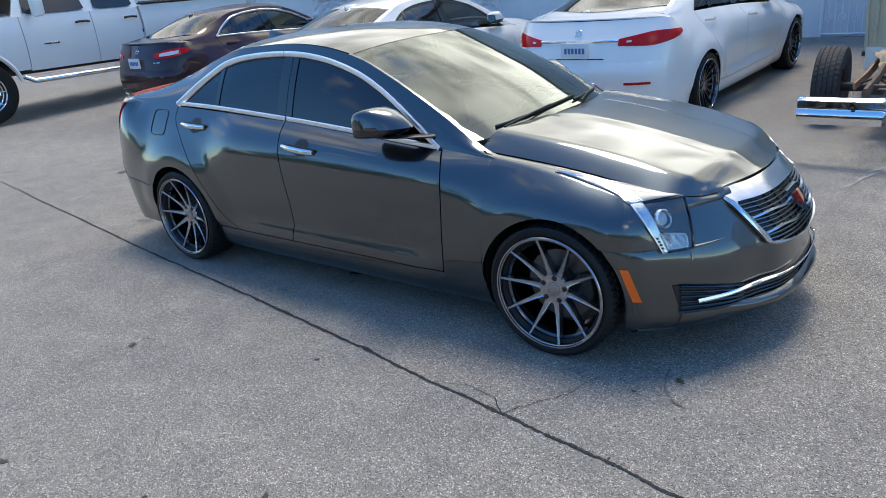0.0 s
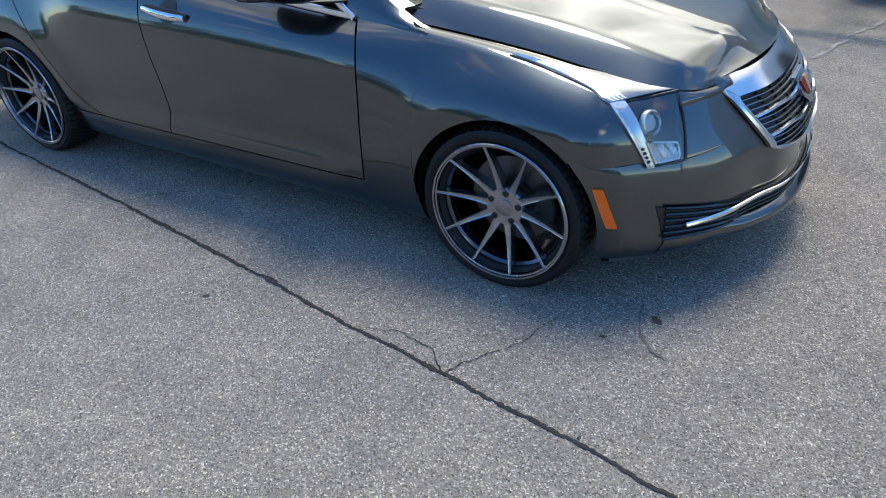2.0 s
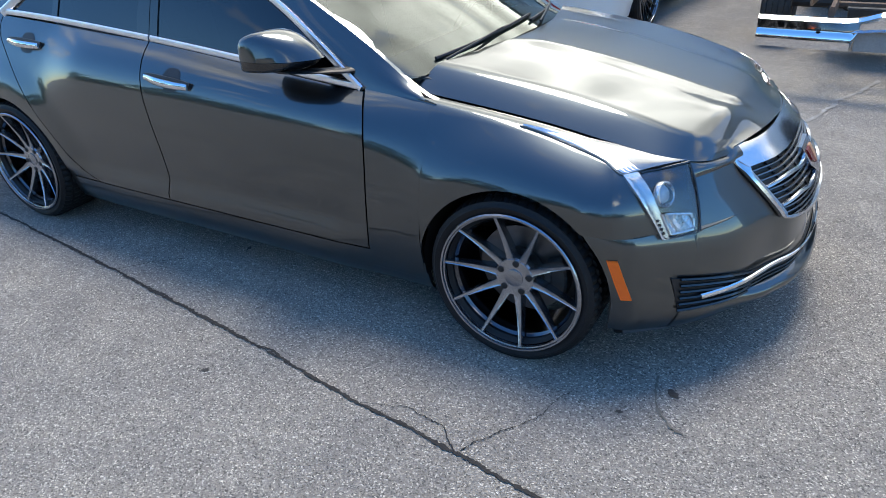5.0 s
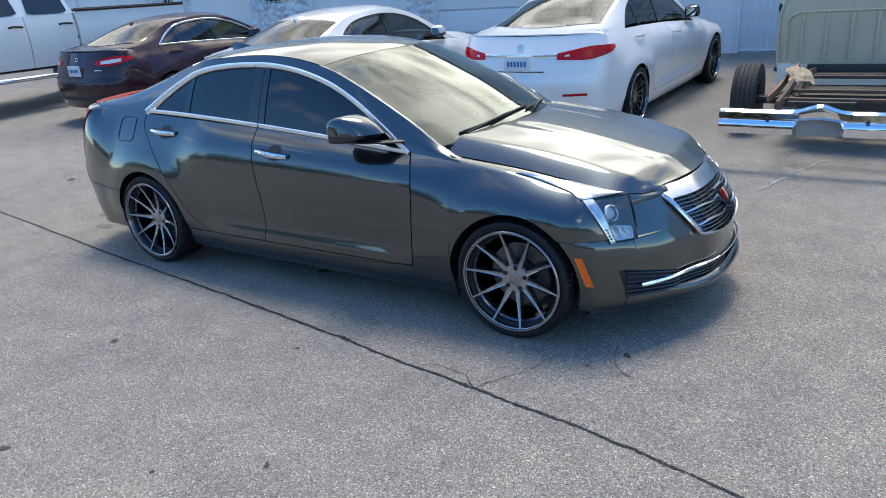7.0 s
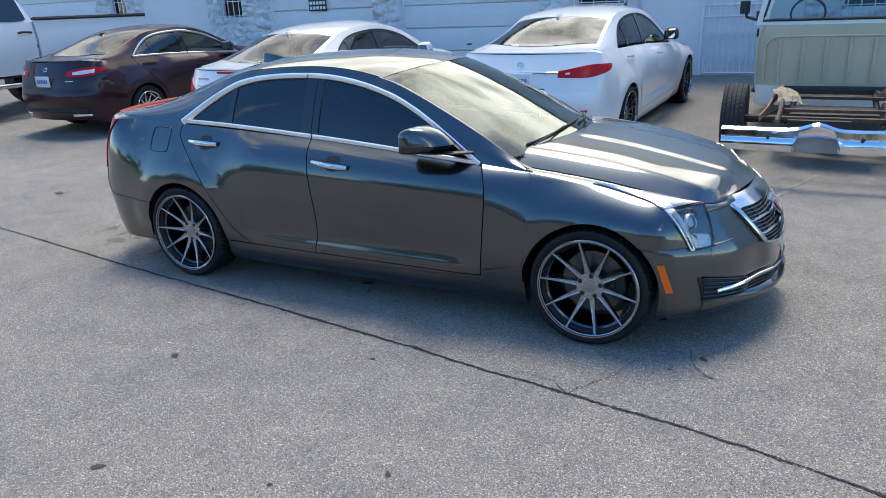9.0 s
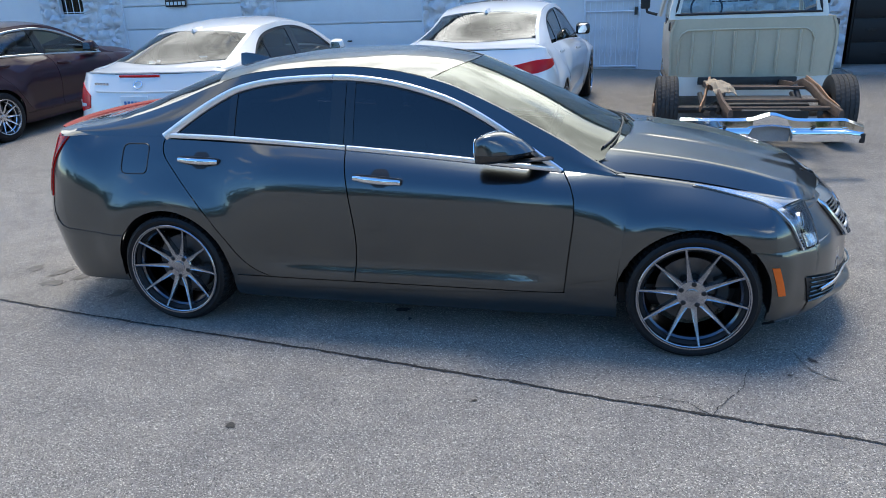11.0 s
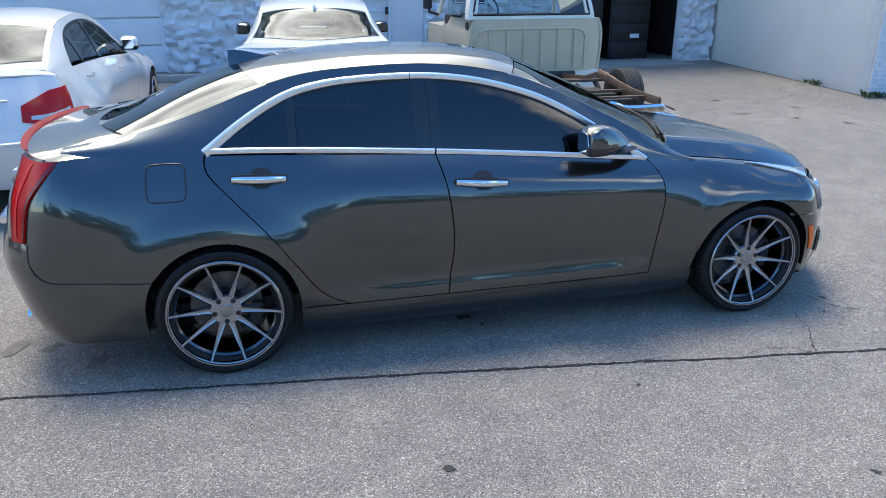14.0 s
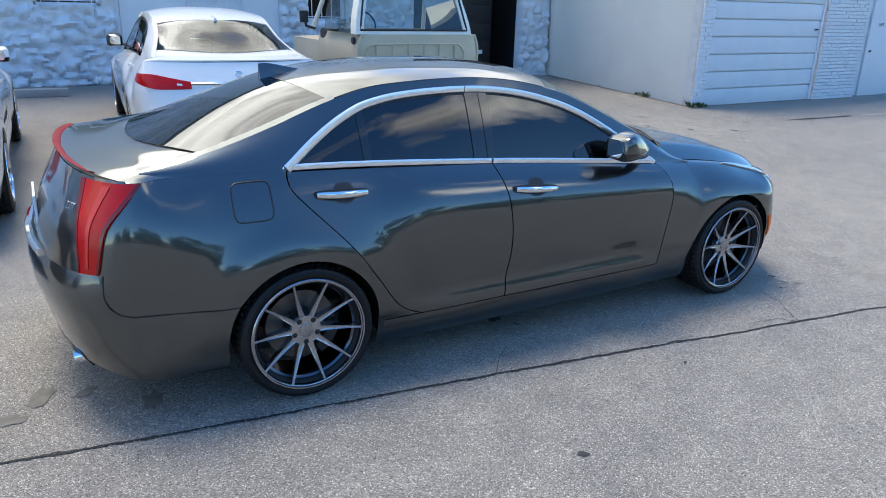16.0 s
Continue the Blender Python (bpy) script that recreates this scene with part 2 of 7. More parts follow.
# black paint, taken darker still for the shade of the bay
CABINET = material("black_cabinet_paint_shaded", (0.006, 0.006, 0.007), 0.5, vary=0.3, scale=10)
STAIN = material("oil_stain", (0.035, 0.032, 0.03), 0.6, vary=0.4, scale=30, bump=0.5)
TAR = material("crack_fill", (0.018, 0.017, 0.016), 0.85, vary=0.5, scale=40, dark=(0.04, 0.037, 0.034), bump=0.6, bump_scale=80)
CANVAS = material("beige_canvas", (0.46, 0.36, 0.24), 0.9, vary=0.5, scale=9, dark=(0.26, 0.19, 0.12), fine=0.2, fine_scale=90, bump=0.4, bump_scale=120)
LITTER = material("dry_leaf_litter", (0.06, 0.048, 0.035), 0.85, vary=0.6, scale=9, dark=(0.13, 0.105, 0.075))
LEAF = material("weed_leaf", (0.055, 0.10, 0.03), 0.6, vary=0.4, scale=20)
INK = material("dark_ink", (0.02, 0.025, 0.04), 0.6)
BAR_PAINT = material("white_iron_paint", (0.72, 0.75, 0.80), 0.5, vary=0.2, scale=10)


def asphalt_material():
    """Worn asphalt: pale and dark aggregate chips in a grey binder, with broad traffic stains."""
    m = bpy.data.materials.new("worn_asphalt")
    m.use_nodes = True
    n, l = m.node_tree.nodes, m.node_tree.links
    b = n["Principled BSDF"]
    tc = n.new("ShaderNodeTexCoord")
    vor, big, mid, fine = n.new("ShaderNodeTexVoronoi"), n.new("ShaderNodeTexNoise"), n.new("ShaderNodeTexNoise"), n.new("ShaderNodeTexNoise")
    vor.inputs["Scale"].default_value = 215
    big.inputs["Scale"].default_value, big.inputs["Detail"].default_value = 0.35, 7
    mid.inputs["Scale"].default_value, mid.inputs["Detail"].default_value = 4.0, 6
    fine.inputs["Scale"].default_value, fine.inputs["Detail"].default_value = 60, 4
    for t in (vor, big, mid, fine):
        l.new(tc.outputs["Object"], t.inputs["Vector"])
    chips = n.new("ShaderNodeValToRGB")
    sep = n.new("ShaderNodeSeparateColor")
    l.new(vor.outputs["Color"], sep.inputs[0])
    l.new(sep.outputs[0], chips.inputs["Fac"])
    e = chips.color_ramp.elements
    e[0].position, e[0].color = 0.0, (0.075, 0.071, 0.066, 1)
    e[1].position, e[1].color = 1.0, (0.66, 0.62, 0.55, 1)
    for p, c in ((0.20, (0.195, 0.184, 0.166, 1)), (0.74, (0.268, 0.251, 0.223, 1)), (0.90, (0.38, 0.356, 0.315, 1))):
        x = e.new(p)
        x.color = c
    stain = n.new("ShaderNodeMixRGB")
    stain.blend_type = "MULTIPLY"
    stain.inputs[0].default_value = 1.0
    ramp = n.new("ShaderNodeValToRGB")
    ramp.color_ramp.elements[0].position, ramp.color_ramp.elements[0].color = 0.3, (0.72, 0.72, 0.74, 1)
    ramp.color_ramp.elements[1].position, ramp.color_ramp.elements[1].color = 0.68, (1.18, 1.16, 1.12, 1)
    comb = n.new("ShaderNodeMath")
    comb.operation = "ADD"
    half = n.new("ShaderNodeMath")
    half.operation = "MULTIPLY"
    half.inputs[1].default_value = 0.5
    l.new(big.outputs["Fac"], comb.inputs[0])
    l.new(mid.outputs["Fac"], comb.inputs[1])
    l.new(comb.outputs[0], half.inputs[0])
    l.new(half.outputs[0], ramp.inputs["Fac"])
    l.new(chips.outputs["Color"], stain.inputs[1])
    l.new(ramp.outputs["Color"], stain.inputs[2])
    l.new(stain.outputs[0], b.inputs["Base Color"])
    b.inputs["Roughness"].default_value = 0.82
    hsum = n.new("ShaderNodeMath")
    l.new(vor.outputs["Distance"], hsum.inputs[0])
    l.new(fine.outputs["Fac"], hsum.inputs[1])
    bp = n.new("ShaderNodeBump")
    bp.inputs["Strength"].default_value, bp.inputs["Distance"].default_value = 0.8, 0.006
    l.new(hsum.outputs[0], bp.inputs["Height"])
    l.new(bp.outputs["Normal"], b.inputs["Normal"])
    return m


ASPHALT = asphalt_material()


# ---- mesh tools ----
def part(name, bm, mat, parent=None, label="", smooth=35, m=None):
    """Links a bmesh as one mesh object under a thing or under a part."""
    me = bpy.data.meshes.new(name)
    bm.to_mesh(me)
    bm.free()
    me.materials.append(mat)
    if smooth:
        me.polygons.foreach_set("use_smooth", [True] * len(me.polygons))
        me.set_sharp_from_angle(angle=radians(smooth))
    ob = new(name, me)
    if parent is not None:
        ob.parent = parent
    if m is not None:
        ob.matrix_basis = m
    if label:
        ob["label"] = label
    return ob


def thing(name, label, category, group="", kind="", m=None):
    ob = new(name)
    if m is not None:
        ob.matrix_basis = m
    return tagged(ob, label, category, group, kind)


def spline(*pts):
    """A smooth curve through (x, y) points, level beyond the ends."""
    pts = sorted(pts)
    xs, ys = [p[0] for p in pts], [p[1] for p in pts]
    sl = []
    for i in range(len(xs)):
        a, b = max(i - 1, 0), min(i + 1, len(xs) - 1)
        m = (ys[b] - ys[a]) / (xs[b] - xs[a])
        if 0 < i < len(xs) - 1:
            l, r = (ys[i] - ys[i - 1]) / (xs[i] - xs[i - 1]), (ys[i + 1] - ys[i]) / (xs[i + 1] - xs[i])
            m = 0.0 if l * r <= 0 else math.copysign(min(abs(m), 3 * abs(l), 3 * abs(r)), m)
        sl.append(m)

    def f(x):
        if x <= xs[0]:
            return ys[0]
        if x >= xs[-1]:
            return ys[-1]
        i = max(k for k in range(len(xs) - 1) if xs[k] <= x)
        h = xs[i + 1] - xs[i]
        t = (x - xs[i]) / h
        return ((2 * t ** 3 - 3 * t * t + 1) * ys[i] + (t ** 3 - 2 * t * t + t) * h * sl[i]
                + (-2 * t ** 3 + 3 * t * t) * ys[i + 1] + (t ** 3 - t * t) * h * sl[i + 1])
    return f


def lerp(a, b, t):
    return a + (b - a) * t


def step(x, a, b):
    t = min(max((x - a) / (b - a), 0), 1)
    return t * t * (3 - 2 * t)


def steps(a, b, n):
    return [a + (b - a) * i / n for i in range(n + 1)]


def sheet(f, us, vs, depth=0.012, bm=None, ref=(0, 0, 0.7)):
    """A panel through the points f(u, v), turned outwards from the axis at ref, with folded edges of that depth."""
    own = bmesh.new()
    grid = [[own.verts.new(f(u, v)) for v in vs] for u in us]
    for i in range(len(us) - 1):
        for j in range(len(vs) - 1):
            q = [grid[i][j], grid[i + 1][j], grid[i + 1][j + 1], grid[i][j + 1]]
            try:
                own.faces.new(q)
            except ValueError:
                pass
    bmesh.ops.remove_doubles(own, verts=own.verts, dist=0.0004)
    bmesh.ops.recalc_face_normals(own, faces=own.faces)
    own.normal_update()
    total = 0
    for fa in own.faces:
        c = fa.calc_center_median()
        total += fa.normal.dot(c - Vector((c.x, ref[1], ref[2]))) * fa.calc_area()
    if total < 0:
        bmesh.ops.reverse_faces(own, faces=own.faces)
        own.normal_update()
    if depth:
        rim = [e for e in own.edges if e.is_boundary]
        norm = {v: v.normal.copy() for e in rim for v in e.verts}
        back = {v: own.verts.new(v.co - norm[v] * depth) for v in norm}
        for e in rim:
            fa = e.link_faces[0]
            a, b = e.verts
            for lo in fa.loops:
                if lo.edge == e:
                    a, b = lo.vert, lo.link_loop_next.vert
            own.faces.new((b, a, back[a], back[b]))
    if bm is None:
        return own
    me = bpy.data.meshes.new("t")
    own.to_mesh(me)
    own.free()
    bm.from_mesh(me)
    bpy.data.meshes.remove(me)
    return bm


def tube(points, radius, n=8, closed=False, bm=None, flat=1.0, up=(0, 0, 1), cap=True):
    """A bar of round or oval section along points."""
    bm = bm or bmesh.new()
    pts = [Vector(p) for p in points]
    rings = []
    for i, p in enumerate(pts):
        a = pts[i - 1] if i or closed else p
        b = pts[(i + 1) % len(pts)] if i < len(pts) - 1 or closed else p
        d = (b - a).normalized()
        u = Vector(up)
        if abs(d.dot(u)) > 0.98:
            u = Vector((0, 1, 0)) if abs(d.y) < 0.9 else Vector((1, 0, 0))
        s = d.cross(u).normalized()
        w = s.cross(d).normalized()
        r = radius(i / max(len(pts) - 1, 1)) if callable(radius) else radius
        rings.append([bm.verts.new(p + (s * math.cos(k * math.tau / n) * flat + w * math.sin(k * math.tau / n)) * r) for k in range(n)])
    m = len(rings)
    for i in range(m if closed else m - 1):
        for k in range(n):
            bm.faces.new((rings[i][k], rings[i][(k + 1) % n], rings[(i + 1) % m][(k + 1) % n], rings[(i + 1) % m][k]))
    if cap and not closed:
        bm.faces.new(list(reversed(rings[0])))
        bm.faces.new(rings[-1])
    bmesh.ops.recalc_face_normals(bm, faces=bm.faces)
    return bm


def box(size, at=(0, 0, 0), bevel=0.0, bm=None, turn=None, seg=2):
    bm = bm or bmesh.new()
    own = bmesh.ops.create_cube(bm, size=1)["verts"]
    bmesh.ops.scale(bm, vec=size, verts=own)
    if bevel:
        edges = list({e for v in own for e in v.link_edges})
        r = bmesh.ops.bevel(bm, geom=edges, offset=min(bevel, min(size) * 0.45), segments=seg, affect="EDGES", profile=0.6)
        own = list({v for f in r["faces"] for v in f.verts} | {v for v in own if v.is_valid})
        seen, todo = set(own), list(own)
        while todo:
            v = todo.pop()
            for e in v.link_edges:
                o = e.other_vert(v)
                if o not in seen:
                    seen.add(o)
                    todo.append(o)
        own = list(seen)
    if turn is not None:
        bmesh.ops.rotate(bm, verts=own, cent=(0, 0, 0), matrix=turn)
    bmesh.ops.translate(bm, verts=own, vec=at)
    return bm


def revolve(profile, n=48, bm=None, at=(0, 0, 0), closed=False):
    """Turns (radius, y) points round the y axis."""
    bm = bm or bmesh.new()
    rings = []
    for r, y in profile:
        rings.append([bm.verts.new((at[0] + r * math.sin(k * math.tau / n), at[1] + y, at[2] + r * math.cos(k * math.tau / n))) for k in range(n)])
    m = len(rings)
    for i in range(m if closed else m - 1):
        for k in range(n):
            bm.faces.new((rings[i][k], rings[i][(k + 1) % n], rings[(i + 1) % m][(k + 1) % n], rings[(i + 1) % m][k]))
    bmesh.ops.remove_doubles(bm, verts=bm.verts, dist=0.00005)
    bmesh.ops.recalc_face_normals(bm, faces=bm.faces)
    return bm


def prism(poly, f, back, bm=None):
    """A slab over the polygon poly of (a, b), lying at f(a, b) and back(a, b)."""
    bm = bm or bmesh.new()
    p, q = [bm.verts.new(f(*k)) for k in poly], [bm.verts.new(back(*k)) for k in poly]
    bm.faces.new(p)
    bm.faces.new(list(reversed(q)))
    for i in range(len(poly)):
        j = (i + 1) % len(poly)
        bm.faces.new((p[i], q[i], q[j], p[j]))
    bmesh.ops.recalc_face_normals(bm, faces=bm.faces)
    return bm


# ---- wheels ----
WHEELS = {}


def wheel_meshes(kind):
    """Parts of one wheel about its own axle (y), outer face towards -y: (name, mesh object, label, sub-part of the rim?)."""
    made = []
    R, rr, w = kind["tyre"], kind["rim"], kind["width"] / 2
    n = kind.get("blocks", 60) * 3
    prof, cut = [(rr - 0.03, -w + 0.03), (rr - 0.012, -w + 0.012), (rr + 0.004, -w + 0.004), (lerp(rr, R, 0.25), -w - 0.002), (lerp(rr, R, 0.5), -w - 0.004), (R - 0.02, -w + 0.004)], [0] * 6
    for k, (y0, y1) in enumerate(((-w + 0.012, -w + 0.046), (-w + 0.056, -0.026), (-0.016, 0.016), (0.026, w - 0.056), (w - 0.046, w - 0.012))):
        drop = 0.010 if k in (0, 4) else 0.0
        prof += [(R - 0.009, y0 - 0.004), (R - (drop if k == 0 else 0), y0), (R, (y0 + y1) / 2), (R - (drop if k == 4 else 0), y1), (R - 0.009, y1 + 0.004)]
        cut += [0, 1, 1 if k in (0, 4) else 0.6, 1, 0]
    prof += [(R - 0.02, w - 0.004), (lerp(rr, R, 0.5), w), (rr, w - 0.01), (rr - 0.03, w - 0.02)]
    cut += [0] * 4
    bm = bmesh.new()
    rings = []
    for j, ((r, y), c) in enumerate(zip(prof, cut)):
        ring = []
        for k in range(n):
            an = k * math.tau / n
            q = r - (0.007 * c if (k + (j // 5)) % 3 == 0 else 0.0)
            ring.append(bm.verts.new((q * math.sin(an), y, q * math.cos(an))))
        rings.append(ring)
    for i in range(len(rings)):
        for k in range(n):
            a_, b_ = rings[i], rings[(i + 1) % len(rings)]
            bm.faces.new((a_[k], a_[(k + 1) % n], b_[(k + 1) % n], b_[k]))
    bmesh.ops.recalc_face_normals(bm, faces=bm.faces)
    made.append(("tyre", bm, kind.get("rubber", RUBBER), "black rubber tyre with cut tread"))
    bm = revolve([(rr + 0.001, -w + 0.006), (rr + 0.004, -w - 0.004), (rr, -w - 0.009), (rr - 0.006, -w - 0.008), (rr - 0.008, -w - 0.001), (rr - 0.0125, -w + 0.001), (rr - 0.014, -w + 0.010)], 64)
    made.insert(0, ("rim", bm, kind["lip"], ""))
    bm = revolve([(rr - 0.0135, -w + 0.009), (rr - 0.021, -w + 0.035), (rr - 0.040, -w + 0.050), (rr - 0.044, -w + 0.085), (rr - 0.044, w - 0.03), (rr + 0.002, w - 0.01)], 64)
    made.append(("barrel", bm, kind.get("barrel", kind["lip"]), "dark metal rim barrel"))
    if kind["style"] == "spokes":
        for k in range(kind["spokes"]):
            a = (k + 0.5 * kind.get("phase", 0)) * math.tau / kind["spokes"]
            bm = bmesh.new()
            rows = []
            for i in range(7):
                t = i / 6
                r = lerp(0.060, rr - 0.006, t)
                y = lerp(-w + 0.030 + kind["dish"], -w - 0.002, t ** 1.4)
                half = lerp(0.0215, 0.0085, min(1, t * 1.25) ** 0.8) * kind.get("bulk", 1.0)
                thick = lerp(0.045, 0.028, t)
                ring = []
                for dx, dy in ((-half * 1.0, 0.012), (-half * 0.86, 0), (-half * 0.5, 0.0035), (half * 0.5, 0.0035), (half * 0.86, 0), (half * 1.0, 0.012), (half * 0.8, thick), (-half * 0.8, thick)):
                    v = Vector((dx, y + dy, r))
                    v.rotate(Matrix.Rotation(a, 3, "Y"))
                    ring.append(bm.verts.new(v))
                rows.append(ring)
            for i in range(6):
                for q in range(8):
                    bm.faces.new((rows[i][q], rows[i][(q + 1) % 8], rows[i + 1][(q + 1) % 8], rows[i + 1][q]))
            bm.faces.new(rows[0])
            bm.faces.new(list(reversed(rows[-1])))
            bmesh.ops.recalc_face_normals(bm, faces=bm.faces)
            made.append(("spoke", bm, kind["face"], ""))
        yh = -w + 0.030 + kind["dish"]
        bm = revolve([(0.0, yh + 0.05), (0.070, yh + 0.05), (0.076, yh + 0.008), (0.070, yh), (0.05, yh), (0.0, yh)], 32)
        made.append(("hub", bm, kind["face"], ""))
        bm = revolve([(0.0, yh - 0.005), (0.028, yh - 0.005), (0.033, yh - 0.003), (0.034, yh + 0.004)], 28)
        made.append(("hub_cap", bm, kind["lip"], "silver hub cap"))
        for k in range(5):
            a = k * math.tau / 5 + 0.3
            bm = revolve([(0.0, yh - 0.004), (0.009, yh - 0.004), (0.0125, yh - 0.002), (0.0125, yh + 0.01)], 12, at=(0.056 * math.sin(a), 0, 0.056 * math.cos(a)))
            made.append(("lug_nut", bm, BLACK, "dark lug nut"))
        bm = revolve([(0.07, 0.012), (0.165, 0.012), (0.165, 0.034), (0.07, 0.034), (0.07, 0.012)], 40)
        made.append(("brake_disc", bm, DISC, "steel brake disc"))
        bm = revolve([(0.0, 0.0), (0.085, 0.0), (0.085, 0.05)], 28)
        made.append(("brake_hat", bm, STEEL_DARK, ""))
        bm = bmesh.new()
        for i in range(5):
            a = radians(kind.get("caliper", 100) - 22 + i * 11)
            box((0.05, 0.07, 0.062), (0.145 * math.sin(a), 0.012, 0.145 * math.cos(a)), 0.008, bm, Matrix.Rotation(a, 3, "Y"), 1)
        made.append(("brake_caliper", bm, STEEL_DARK, "grimy brake caliper"))
    else:
        bm = revolve([(rr - 0.02, -w + 0.06), (rr - 0.05, -w + 0.075), (rr * 0.62, -w + 0.05), (rr * 0.5, -w + 0.035), (rr * 0.32, -w + 0.03), (rr * 0.3, -w - 0.02),
                      (rr * 0.2, -w - 0.03), (0, -w - 0.03)], 40)
        made.append(("wheel_disc", bm, kind["face"], ""))
        for k in range(kind.get("holes", 5)):
            a = k * math.tau / kind.get("holes", 5)
            bm = revolve([(0.0, -w + 0.028), (0.012, -w + 0.028), (0.012, -w + 0.045)], 10, at=(rr * 0.44 * math.sin(a), 0, rr * 0.44 * math.cos(a)))
            made.append(("lug_nut", bm, STEEL_DARK, ""))
    return made


def make_wheel(parent, at, kind, turn=0.0, spin=0.0):
    m = pose(*at, 0, 0, turn) @ pose(0, 0, 0, 0, spin, 0)
    key = kind["name"]
    if key not in WHEELS:
        WHEELS[key] = []
        for name, bm, mat, label in wheel_meshes(kind):
            me = bpy.data.meshes.new(name)
            bm.to_mesh(me)
            bm.free()
            me.materials.append(mat)
            me.polygons.foreach_set("use_smooth", [True] * len(me.polygons))
            me.set_sharp_from_angle(angle=radians(38))
            WHEELS[key].append((name, me, label))
    wheel = None
    for name, me, label in WHEELS[key]:
        if wheel is None:
            wheel = new("wheel", me)
            wheel.parent, wheel.matrix_basis = parent, m
            wheel["label"] = kind["label"]
            continue
        ob = new(name, me)
        ob.parent = wheel
        if label:
            ob["label"] = label
    return wheel


MAIN_WHEEL = dict(name="main", style="spokes", tyre=0.314, rim=0.262, width=0.235, spokes=10, bulk=0.80, dish=0.022, lip=RIM_GREY, face=RIM_FACE, barrel=RIM_BARREL,
                  label="gunmetal ten-spoke alloy wheel with low tyre")
BLACK_WHEEL = dict(name="black", style="spokes", tyre=0.335, rim=0.27, width=0.235, spokes=14, dish=0.02, lip=RIM_GREY, face=GLOSS_BLACK, blocks=40,
                   label="black multi-spoke alloy wheel with bright lip")
SILVER_WHEEL = dict(name="silver", style="spokes", tyre=0.325, rim=0.235, width=0.225, spokes=10, dish=0.03, lip=SATIN, face=SATIN, blocks=40,
                    label="silver alloy wheel")


# ---- sedan ----
OUTLINE = [(2.212, 0), (2.205, 0.15), (2.177, 0.29), (2.125, 0.40), (2.045, 0.58), (1.95, 0.715), (1.86, 0.81), (1.79, 0.868), (1.70, 0.893), (1.55, 0.897),
           (1.388, 0.90), (1.0, 0.90), (0.5, 0.90), (0.0, 0.90), (-0.5, 0.902), (-1.0, 0.905), (-1.388, 0.905), (-1.7, 0.897), (-1.95, 0.878), (-2.08, 0.850),
           (-2.18, 0.80), (-2.27, 0.705), (-2.34, 0.55), (-2.39, 0.30), (-2.41, 0)]


def outline_curve(pts):
    """Station along the outline (its own length from the nose), to place and inward normal."""
    d, s = [0.0], 0.0
    for a, b in zip(pts, pts[1:]):
        s += math.dist(a, b)
        d.append(s)
    fx, fy = spline(*zip(d, [p[0] for p in pts])), spline(*zip(d, [p[1] for p in pts]))
    table_u = steps(0, s, 400)
    table_x = [fx(u) for u in table_u]

    def at_x(x):
        return float(np.interp(-x, [-k for k in table_x], table_u))
    return fx, fy, s, at_x


